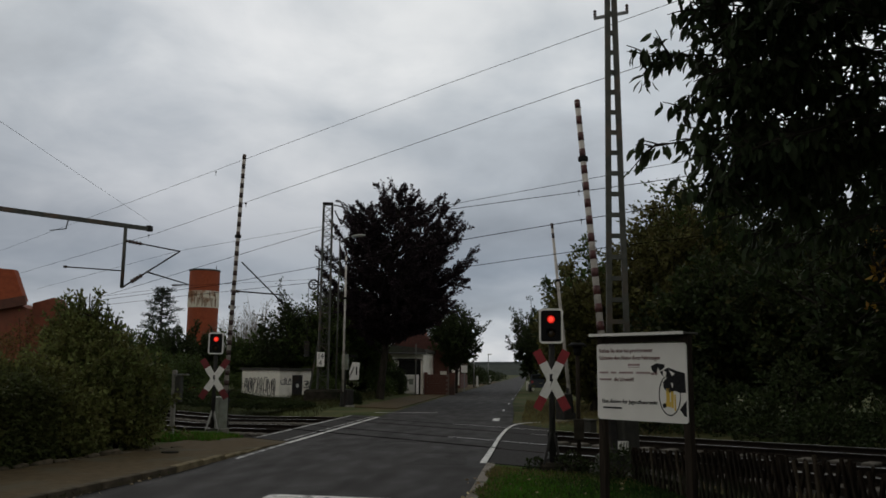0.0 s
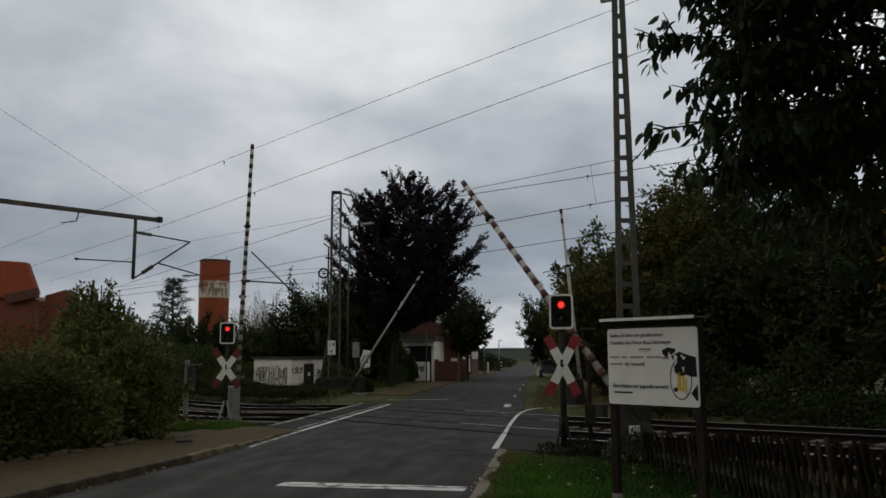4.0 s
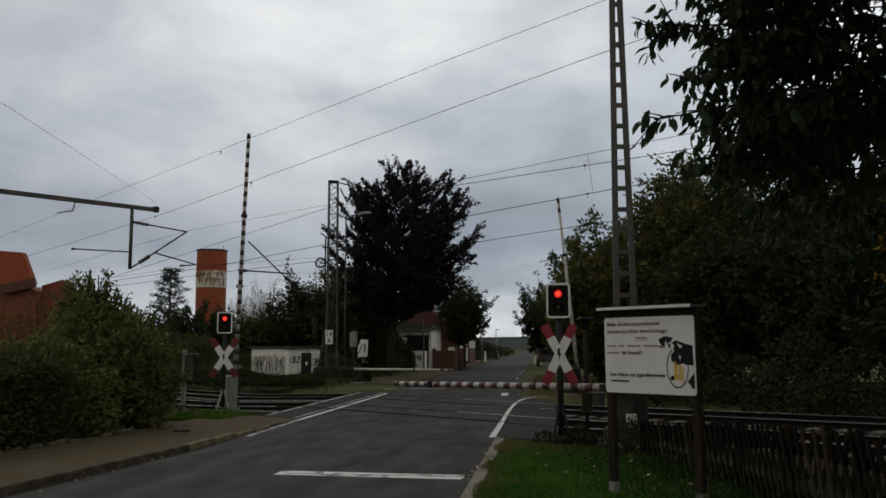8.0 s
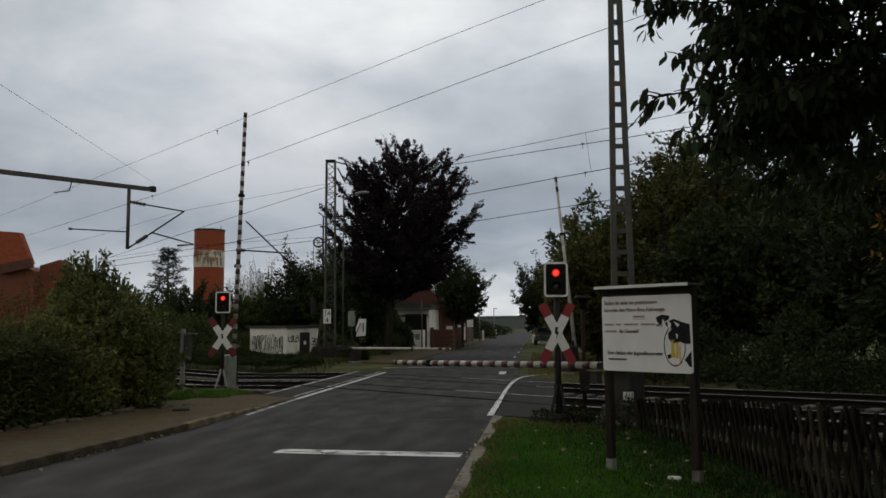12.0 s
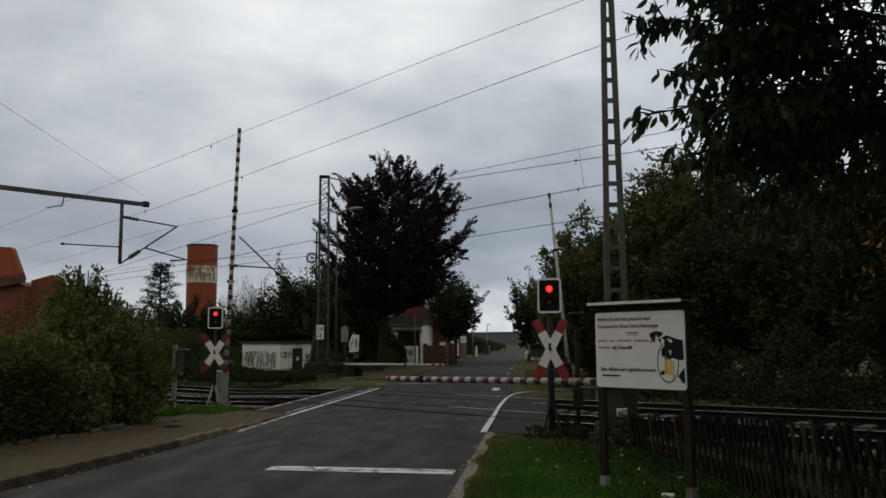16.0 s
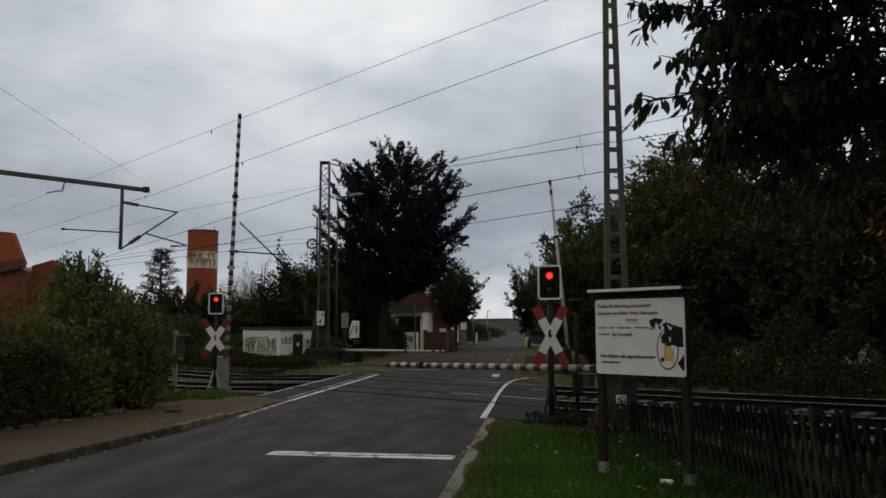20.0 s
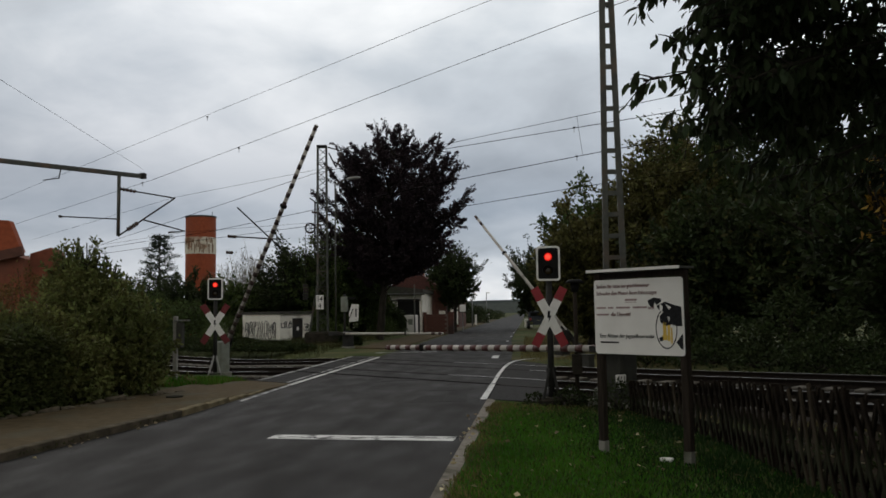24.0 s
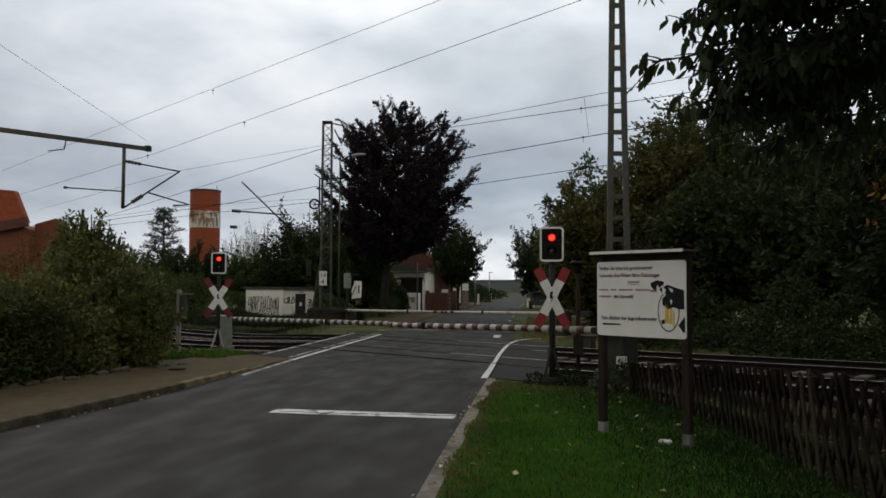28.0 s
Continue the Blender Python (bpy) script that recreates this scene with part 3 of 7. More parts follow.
def wild_bush(name, label, x, y, lobes, leaf_n, leaf_len, leaf, seed, shoots, reach=(0.25, 0.75)):
    """A shrub whose skin is broken by many arching leafy shoots."""
    root = shrub(name, label, x, y, lobes, leaf_n, leaf_len, leaf, seed, stems=8)
    rng = np.random.default_rng(seed + 1000)
    at, along, tubes = [], [], []
    for k in range(shoots):
        lb = lobes[rng.integers(len(lobes))]
        d = unit(rng.normal(size=3) + np.array([0, -0.25, 0.45]))
        p = np.array(lb[:3]) + d * np.array(lb[3:]) * 0.85
        ln = rng.uniform(*reach)
        q = p + unit(d * 0.55 + np.array([0, 0, 0.75]) + rng.normal(0, 0.3, 3)) * ln
        line = bend(p, q, 0.1 * ln, 5)
        if q[2] < 0.1:
            continue
        tubes.append((line, np.linspace(0.009, 0.003, 5)))
        m = int(26 + 40 * ln)
        f = rng.random(m) * 3.99
        i = f.astype(int)
        at.append(line[i] + (line[i + 1] - line[i]) * (f - i)[:, None] + rng.normal(0, 0.035, (m, 3)))
        along.append(unit(q - p) * 0.5 + rng.normal(0, 0.7, (m, 3)))
    piece("shoot_growth", tubes_mesh("shoot_growth", tubes, M["bark"], 4), root)["kind"] = "stuff"
    piece("shoot_foliage", leaf_mesh("shoot_foliage", np.concatenate(at), np.concatenate(along), leaf_len * 1.1, 0.55, M[leaf], rng), root)["kind"] = "stuff"
    return root


def text_mesh(words, size, depth=0.002, align="LEFT", squeeze=1.0):
    """The outline of written words as a mesh in x and z, facing -y."""
    cu = bpy.data.curves.new("words", "FONT")
    cu.body, cu.size, cu.extrude, cu.align_x, cu.align_y = words, size, depth, align, "CENTER"
    ob = bpy.data.objects.new("words", cu)
    scene.collection.objects.link(ob)
    me = bpy.data.meshes.new_from_object(ob.evaluated_get(bpy.context.evaluated_depsgraph_get()))
    bpy.data.objects.remove(ob)
    me.transform(pose(0, 0, 0, 90, 0, 0) @ Matrix.Diagonal((squeeze, 1, 1, 1)))
    return me


def lettering(name, words, size, material, parent, m, align="LEFT", squeeze=1.0):
    return piece(name, finish(text_mesh(words, size, align=align, squeeze=squeeze), material), parent, m)

# ---- the plan ----
# y runs along the road, away from the camera; the railway crosses it slantwise
ALONG = Vector((-0.793, 0.609, 0))      # along the tracks, towards the left and away
ACROSS = Vector((0.609, 0.793, 0))      # square to the tracks, away from the camera
TRACKS = (14.85, 18.70)                 # the two track axes, across
TURN = math.degrees(math.atan2(ALONG.y, ALONG.x))


def rail_point(along, across, z=0.0):
    return ALONG * along + ACROSS * across + Vector((0, 0, z))


def step(v, a, b):
    t = np.clip((v - a) / (b - a), 0, 1)
    return t * t * (3 - 2 * t)


def dip(x):
    """The line falls a little to the left of the road and rises gently to the right."""
    return -0.27 * step(-x, 5.5, 13.0) + 0.0145 * np.clip(x - 0.2, 0, 14)


def ground_z(x, y):
    s = ACROSS.x * x + ACROSS.y * y
    inside = 1 - step(np.abs(s - 16.8), 4.0, 5.4)
    wide = 1 - step(np.abs(s - 16.8), 4.2, 8.0)
    rise = 0.25 * step(s, 23.5, 27.0) * (1 - step(s, 60, 90)) * step(-x, 8.5, 10.0)
    return -0.035 - 0.33 * inside + dip(x) * wide + rise


def build_ground():
    def axis(near0, near1, d, far):
        a = list(np.arange(near0, near1 + d / 2, d))
        s = d
        while a[-1] < far:
            s *= 1.35
            a.append(a[-1] + s)
        s = d
        while a[0] > -far:
            s *= 1.35
            a.insert(0, a[0] - s)
        return np.array(a)
    xs, ys = axis(-32, 26, 0.5, 1600), axis(-6, 66, 0.5, 1600)
    gx, gy = np.meshgrid(xs, ys, indexing="ij")
    z = ground_z(gx, gy) + 0.012 * np.sin(gx * 2.1) * np.cos(gy * 1.7)
    n, m = gx.shape
    i, j = np.meshgrid(np.arange(n - 1), np.arange(m - 1), indexing="ij")
    f = np.stack([i * m + j, (i + 1) * m + j, (i + 1) * m + j + 1, i * m + j + 1], -1).reshape(-1, 4)
    ob = new("ground", raw_mesh("ground", np.stack([gx, gy, z], -1).reshape(-1, 3), f, M["ground"], True))
    tagged(ob, "rough grass and soil beside road and railway", "ground", kind="structure")


def slab(name, outline, z0, z1, material, label, category="road", kind="structure", parent=None):
    bm = bmesh.new()
    lo = [bm.verts.new((x, y, z0)) for x, y in outline]
    hi = [bm.verts.new((x, y, z1)) for x, y in outline]
    bm.faces.new(hi)
    n = len(lo)
    for k in range(n):
        bm.faces.new((lo[k], lo[(k + 1) % n], hi[(k + 1) % n], hi[k]))
    bmesh.ops.recalc_face_normals(bm, faces=bm.faces[:])
    ob = part(name, bm, material, parent)
    return tagged(ob, label, category, kind=kind) if parent is None else ob


def stripe(name, a, b, w, z, material, parent, n=1):
    """A painted line from a to b."""
    a, b = Vector((*a, 0)), Vector((*b, 0))
    d = (b - a).normalized()
    q = Vector((-d.y, d.x, 0)) * w / 2
    bm = bmesh.new()
    quad = [a + q, a - q, b - q, b + q]
    lo = [bm.verts.new((p.x, p.y, z - 0.004)) for p in quad]
    hi = [bm.verts.new((p.x, p.y, z)) for p in quad]
    bm.faces.new(hi)
    for k in range(4):
        bm.faces.new((lo[k], lo[(k + 1) % 4], hi[(k + 1) % 4], hi[k]))
    bmesh.ops.recalc_face_normals(bm, faces=bm.faces[:])
    return part(name, bm, material, parent)


def build_road():
    left = [(-6.3, -12), (-6.12, 8.8), (-5.9, 11), (-5.72, 13), (-5.72, 32), (-6.0, 60), (-6.0, 420)]
    right = [(-3.1, 420), (-1.8, 200), (-1.3, 100), (-1.25, 60), (-1.15, 46), (-0.8, 34), (-0.72, 28), (-0.86, 15.5), (-0.93, 8), (-0.95, -12)]
    road = slab("road", left + right, -0.42, 0.0, M["asphalt"], "grey worn asphalt road, damp and patched", "road")
    # the crossing's wings: a footway on one side, the slanting deck on the other
    slab("pavement_crossing", [(-6.95, 20.0), (-5.724, 19.2), (-5.724, 30.5), (-6.9, 31.0)], -0.6, -0.006, M["patch"], "dark asphalt footway across the tracks", "pavement")
    slab("road_wing", [(-0.84, 15.5), (0.1, 15.0), (0.4, 17.5), (0.42, 22.4), (0.5, 25.2), (-0.726, 27.6)], -0.42, -0.004, M["patch"], "dark dirty crossing deck beside the rails", "road")
    for x0, x1, y0, y1 in ((-2.3, -1.2, 14.9, 16.2), (-2.2, -1.3, 17.0, 17.9), (-3.6, -2.7, 19.4, 20.3)):
        slab("repair_patch", [(x0, y0), (x1, y0 + 0.2), (x1 - 0.1, y1), (x0 + 0.15, y1 - 0.1)], -0.01, 0.003, M["repair"], "", parent=road)
    # white lines
    stripe("stop_line", (-3.52, 10.86), (-1.02, 10.68), 0.34, 0.004, M["road_paint"], road)
    rng = random.Random(17)
    for k in range(5):
        x, y = -3.4 + 0.5 * k, 10.72 + rng.uniform(-0.06, 0.12)
        for j in range(5):
            x1, y1 = x + rng.uniform(0.06, 0.14), y + rng.uniform(-0.05, 0.05)
            stripe("tar_crack", (x, y), (x1, y1), rng.uniform(0.012, 0.028), 0.0065, M["groove"], road)
            x, y = x1, y1
    stripe("edge_line", (-5.62, 18.6), (-5.63, 29.8), 0.115, 0.004, M["road_paint"], road)
    stripe("edge_line", (-5.56, 15.2), (-5.62, 18.5), 0.09, 0.004, M["old_paint"], road)
    stripe("edge_line", (-0.93, 15.4), (-0.90, 18.6), 0.12, 0.004, M["road_paint"], road)
    pts = [(-0.90, 18.7), (-0.88, 21.5), (-0.82, 24.0), (-0.72, 25.8), (-0.55, 27.0), (-0.2, 27.9), (0.25, 28.3)]
    for a, b in zip(pts, pts[1:]):
        stripe("edge_line", a, b, 0.09, 0.004, M["road_paint"], road)
    y = 28.6
    while y < 120:
        stripe("dash", (-1.3, y), (-1.32, y + 1.6), 0.11 if y > 30 else 0.24, 0.004, M["old_paint" if y > 30 else "road_paint"], road)
        y += 5.5 + y * 0.06
    stripe("edge_line", (-6.35, 33.0), (-3.9, 33.6), 0.22, 0.004, M["old_paint"], road)
    slab_edge = thing("footway_marking", pose(0, 0, 0), "faded white lines along the footway crossing", "road marking", kind="structure")
    stripe("line", (-6.84, 20.1), (-6.80, 30.6), 0.10, 0.0, M["old_paint"], slab_edge)
    stripe("line", (-5.90, 19.4), (-5.90, 30.2), 0.065, 0.0, M["old_paint"], slab_edge)


def build_pavement():
    walkway = slab("pavement", [(-9.2, -12), (-6.42, -12), (-6.26, 8.8), (-6.05, 11), (-5.87, 13), (-5.87, 14.4), (-7.9, 14.8), (-8.4, 12)],
                   -0.3, 0.09, M["path"], "sandy worn footpath beside the hedge", "pavement")
    bm = bmesh.new()
    lo = [bm.verts.new(p) for p in ((-7.9, 14.8, 0.088), (-5.87, 14.4, 0.088), (-5.724, 19.25, -0.012), (-6.95, 20.05, -0.014), (-8.1, 19.6, 0.01))]
    bm.faces.new(lo[::-1])
    bmesh.ops.recalc_face_normals(bm, faces=bm.faces[:])
    ext = bmesh.ops.extrude_face_region(bm, geom=bm.faces[:])
    bmesh.ops.translate(bm, vec=(0, 0, -0.3), verts=[g for g in ext["geom"] if isinstance(g, bmesh.types.BMVert)])
    bmesh.ops.recalc_face_normals(bm, faces=bm.faces[:])
    ramp_end = part("ramp", bm, M["path"], walkway, "footpath sloping down to the crossing")
    bm = boxed(-0.075, 0.075, 0.006, 0.994, -0.3, 0.105, bevel=0.012)
    stone = mesh_of("kerb_stone", bm, M["kerb_dark"])
    pale_stone = mesh_of("kerb_stone", boxed(-0.075, 0.075, 0.006, 0.994, -0.3, 0.105, bevel=0.012), M["kerb_pale"])
    line = [(-6.34, -2), (-6.19, 8.8), (-5.98, 11), (-5.795, 13), (-5.795, 17.2)]
    rng = random.Random(4)
    for p, q in zip(line, line[1:]):
        p, q = Vector(p), Vector(q)
        n = max(1, round((q - p).length))
        ang = math.degrees(math.atan2(q.y - p.y, q.x - p.x)) - 90
        for k in range(n):
            a = p + (q - p) * k / n
            sink = -0.085 * max(0, min(1, (a.y - 13) / 3.5))
            m = pose(a.x, a.y, sink + rng.uniform(-0.006, 0.006), 0, 0, ang + rng.uniform(-0.4, 0.4)) @ Matrix.Diagonal((1, (q - p).length / n, 1, 1))
            piece("kerb_stone", stone if a.y < 12.9 else pale_stone, walkway, m)
    far = slab("pavement_far", [(-8.3, 38), (-6.15, 37), (-6.3, 60), (-6.3, 150), (-8.2, 150), (-8.4, 60)], -0.2, 0.012, M["path"], "sandy footpath beyond the crossing", "pavement")
    # a flush stone edge between road and lawn
    edging = slab("edging", [(-0.948, -12), (-0.80, -12), (-0.76, 8), (-0.70, 15.2), (-0.86, 15.4), (-0.928, 8)], -0.2, 0.012, M["kerb"], "pale mossy stone edging between road and lawn", "kerb")


def build_verge():
    """The lawn on which the sign stands, with blades and fallen leaves."""
    lawn = slab("lawn", [(-0.81, -10), (3.1, -10), (2.95, 5), (2.55, 8.6), (2.15, 11.5), (1.65, 13.3), (-0.69, 15.1), (-0.77, 8)], -0.2, 0.02, M["lawn_soil"], "green verge lawn strewn with fallen leaves", "lawn")
    rng = np.random.default_rng(21)
    n = 125000
    y = np.where(rng.random(n) < 0.25, rng.uniform(-8, 3, n), 2.5 + 12.2 * rng.random(n) ** 1.25)
    x = rng.uniform(-0.80, 3.0, n)
    ok = (x < np.interp(y, (-8, 1.5, 5, 7.2, 8.6, 10.1, 11.5, 13.2), (3.0, 2.98, 2.8, 2.6, 2.46, 2.32, 2.05, 1.6))) & (x > -0.84 + 0.008 * y + 0.06 * np.sin(y * 3.1)) & (y < 14.6 - 0.5 * (x + 0.7))
    x, y = x[ok], y[ok]
    at = np.stack([x, y, np.full(len(x), 0.015)], 1)
    along = np.stack([rng.normal(0, 0.5, len(x)), rng.normal(0, 0.5, len(x)), np.ones(len(x))], 1)
    edge = rng.random(len(x)) < np.clip(0.75 - (x + 0.8) * 1.5, 0.04, 0.75) + np.clip((y - 12.2) * 0.3, 0, 0.6)
    # darker blades get commoner towards the fence, painting in the shade of the trees
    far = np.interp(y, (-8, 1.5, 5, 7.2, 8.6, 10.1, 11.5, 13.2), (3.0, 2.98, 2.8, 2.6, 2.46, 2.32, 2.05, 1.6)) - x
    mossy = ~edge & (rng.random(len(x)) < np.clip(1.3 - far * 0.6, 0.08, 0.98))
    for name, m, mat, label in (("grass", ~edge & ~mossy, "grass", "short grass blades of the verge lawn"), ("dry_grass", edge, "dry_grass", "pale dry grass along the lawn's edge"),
                                ("grass_in_shade", mossy, "grass_in_shade", "lawn grass along the fence with tree shade put into its colour")):
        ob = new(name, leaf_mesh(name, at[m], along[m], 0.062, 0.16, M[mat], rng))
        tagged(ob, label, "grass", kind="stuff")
    n = 105
    at = np.stack([rng.uniform(-0.85, 2.0, n), 3 + 10 * rng.random(n), rng.uniform(0.045, 0.075, n)], 1)
    at[:45, 0] = -0.86 + rng.normal(0, 0.06, 45)
    at[:45, 2] = 0.03
    ob = new("fallen_leaves", leaf_mesh("fallen_leaves", at, rng.normal(size=(n, 3)) * np.array([1, 1, 0.12]), 0.07, 0.55, M["leaf_fallen"], rng))
    tagged(ob, "yellow and brown fallen leaves on the lawn", "leaf litter", kind="stuff")
    n = 800
    y = rng.uniform(7.5, 13.2, n)
    at = np.stack([np.interp(y, (8.8, 11, 13, 17.2), (-6.19, -5.98, -5.8, -5.8)) + rng.normal(0.02, 0.07, n), y, np.full(n, 0.03)], 1)
    keep = np.sin(y * 2.7) + np.sin(y * 6.1 + 1) > -0.2
    along = np.stack([rng.normal(0, 0.6, n), rng.normal(0, 0.6, n), np.ones(n)], 1)
    ob = new("kerb_weeds", leaf_mesh("kerb_weeds", at[keep], along[keep], 0.055, 0.2, M["rank_grass"], rng))
    tagged(ob, "dry weeds growing along the kerb", "weeds", kind="stuff")
    n = 60
    at = np.stack([rng.normal(-5.98, 0.1, n), rng.uniform(7, 17, n), np.full(n, 0.012)], 1)
    ob = new("gutter_leaves", leaf_mesh("gutter_leaves", at, rng.normal(size=(n, 3)) * np.array([1, 1, 0.12]), 0.08, 0.6, M["leaf_fallen"], rng))
    tagged(ob, "brown fallen leaves along the kerb", "leaf litter", kind="stuff")


def build_garden_soil():
    # dark slab whose colour stands in for the shade behind the fence
    slab("garden_soil", [(3.12, -10), (14, -10), (14, 10.5), (5.5, 11.2), (2.4, 11.3), (2.62, 8.6), (2.98, 5)], -0.2, 0.012, M["litter"], "soil and leaf litter behind the fence with shade put into its colour", "soil")
    rng = np.random.default_rng(88)
    n = 5200
    at = np.stack([rng.uniform(2.6, 7.0, n), rng.uniform(2, 11, n), np.full(n, 0.02)], 1)
    at = at[at[:, 0] > np.interp(at[:, 1], (2, 5, 8.6, 11), (3.15, 3.0, 2.66, 2.45))]
    n = len(at)
    for name, pick, mat, label in (("ivy_cover", rng.random(n) < 0.8, "leaf_dark", "low dark ivy behind the fence"), ("leaf_litter", None, "leaf_fallen", "scattered pale leaves behind the fence")):
        m = pick if pick is not None else rng.random(n) < 0.05
        ob = new(name, leaf_mesh(name, at[m], rng.normal(size=(m.sum(), 3)) * np.array([1, 1, 0.5]) + np.array([0, 0, 0.35]), 0.075, 0.6, M[mat], rng))
        tagged(ob, label, "ground cover", kind="stuff")


def tufts(name, label, n, area, mat, length, seed):
    """Rough grass over an area (x0, x1, y0, y1), cleared from road and tracks."""
    rng = np.random.default_rng(seed)
    x, y = rng.uniform(area[0], area[1], n), rng.uniform(area[2], area[3], n)
    s = ACROSS.x * x + ACROSS.y * y
    ok = ((x < -7.4) | (x > -0.4) | (y > 33) & (x < -8.6)) & (np.abs(s - 16.8) > 4.4) & ~((x > -9) & (x < -6) & (y > 33))
    ok &= ~((x > -9.0) & (x < -6) & (y < 18.6)) & ~((x > -1) & (y < 15.4) & (x < 2.75 - 0.012 * y ** 1.8 / 1.6))
    x, y = x[ok], y[ok]
    at = np.stack([x, y, ground_z(x, y)], 1)
    along = np.stack([rng.normal(0, 0.45, len(x)), rng.normal(0, 0.45, len(x)), np.ones(len(x))], 1)
    ob = new(name, leaf_mesh(name, at, along, length, 0.10, M[mat], rng))
    tagged(ob, label, "grass", kind="stuff")


def build_tracks():
    # the ballast as one bed under both tracks
    a = np.linspace(-26, 75, 102)
    s = np.array([12.2, 12.9, 14.85, 16.8, 18.7, 20.6, 21.3])
    prof = np.array([-0.38, -0.19, -0.17, -0.22, -0.17, -0.19, -0.38])
    ga, gs = np.meshgrid(a, s, indexing="ij")
    px, py = ALONG.x * ga + ACROSS.x * gs, ALONG.y * ga + ACROSS.y * gs
    pz = prof[None, :] + dip(px)
    n, m = ga.shape
    i, j = np.meshgrid(np.arange(n - 1), np.arange(m - 1), indexing="ij")
    f = np.stack([i * m + j, i * m + j + 1, (i + 1) * m + j + 1, (i + 1) * m + j], -1).reshape(-1, 4)
    tagged(new("ballast_bed", raw_mesh("ballast_bed", np.stack([px, py, pz], -1).reshape(-1, 3), f, M["ballast"])), "dark dirty ballast bed under the tracks", "ballast", kind="structure")
    # loose stones
    rng = np.random.default_rng(8)
    k = 16000
    al, ac = rng.uniform(-24, 40, k), rng.uniform(12.4, 21.2, k)
    c = np.stack([ALONG.x * al + ACROSS.x * ac, ALONG.y * al + ACROSS.y * ac], 1)
    cz = np.interp(ac, s, prof) + dip(c[:, 0])
    ok = (c[:, 0] < -7.5) | (c[:, 0] > 0.5)
    c, cz = c[ok], cz[ok]
    k = len(c)
    octa = np.array([[1, 0, 0], [0, 1, 0], [-1, 0, 0], [0, -1, 0], [0, 0, 1], [0, 0, -1]], float)
    v = octa[None] * rng.uniform(0.02, 0.05, (k, 6, 1)) * np.array([1.3, 1, 0.9])
    v += np.concatenate([c, cz[:, None]], 1)[:, None]
    of = np.array([[0, 1, 4], [1, 2, 4], [2, 3, 4], [3, 0, 4], [1, 0, 5], [2, 1, 5], [3, 2, 5], [0, 3, 5]])
    f = (np.arange(k)[:, None, None] * 6 + of[None]).reshape(-1, 3)
    tagged(new("ballast_stones", raw_mesh("ballast_stones", v.reshape(-1, 3), f, M["stone"])), "loose broken ballast stones", "ballast", kind="stuff")

    sleeper = mesh_of("sleeper", boxed(-0.13, 0.13, -1.28, 1.28, -0.2, -0.125, bevel=0.02), M["sleeper"])
    for t_no, axis_s in enumerate(TRACKS):
        tr = thing("railway_track", pose(0, 0, 0), "railway track with polished rails on concrete sleepers", "railway track", "tracks")
        for side in (-0.7535, 0.7535):
            pts = [rail_point(al, axis_s + side) for al in np.linspace(-26, 75, 120)]
            ring = [(-0.07, -0.15), (0.07, -0.15), (0.07, -0.135), (0.012, -0.115), (0.012, -0.045), (0.036, -0.035), (0.036, -0.002), (-0.036, -0.002), (-0.036, -0.035), (-0.012, -0.045), (-0.012, -0.115), (-0.07, -0.135)]
            vs, fs = [], []
            for p in pts:
                zz = float(dip(p.x))
                vs += [(p.x + ACROSS.x * w, p.y + ACROSS.y * w, zz + h + 0.004) for w, h in ring]
            r = len(ring)
            for i in range(len(pts) - 1):
                fs += [(i * r + j, i * r + (j + 1) % r, (i + 1) * r + (j + 1) % r, (i + 1) * r + j) for j in range(r)]
            rail = piece("rail", raw_mesh("rail", vs, fs, M["rail"]), tr)
            vs, fs = [], []
            for p in pts:
                zz = float(dip(p.x)) + 0.006
                vs += [(p.x + ACROSS.x * w, p.y + ACROSS.y * w, zz) for w in (-0.03, 0.03)]
            for i in range(len(pts) - 1):
                if not -7.2 < pts[i].x < (-1.9 if side > 0 else 0.4):
                    fs.append((i * 2, i * 2 + 1, i * 2 + 3, i * 2 + 2))
            piece("running_surface", raw_mesh("running_surface", vs, fs, M["rail_top"]), rail)
        for k in range(108):
            al = -22 + k * 0.62
            p = rail_point(al, axis_s)
            if -6.9 < p.x < 0.95:
                continue
            piece("sleeper", sleeper, tr, pose(p.x, p.y, float(dip(p.x)) + 0.0, 0, 0, TURN))
    # rubber-filled grooves beside the rails in the road
    groove = thing("flangeway", pose(0, 0, 0), "black flange grooves beside the rails in the road", "rail groove", kind="structure")
    for axis_s in TRACKS:
        for side in (-1, 1):
            s0 = axis_s + side * (0.7535 - 0.065)
            ends = []
            for x in (-6.85, -0.75):
                al = (x - ACROSS.x * s0) / ALONG.x
                p = rail_point(al, s0)
                ends.append((p.x, p.y))
            stripe("groove", ends[0], ends[1], 0.13 if axis_s < 15 and side < 0 else 0.06, 0.0045, M["groove"], groove)


build_ground()
build_road()
build_pavement()
build_verge()
build_garden_soil()
build_tracks()

# ---- railway things ----


def cross_shape(length, width):
    """One arm of a crossbuck, in x and z."""
    w, h = width / 2, length / 2
    return [(-w, -h), (w, -h), (w, h), (-w, h)]


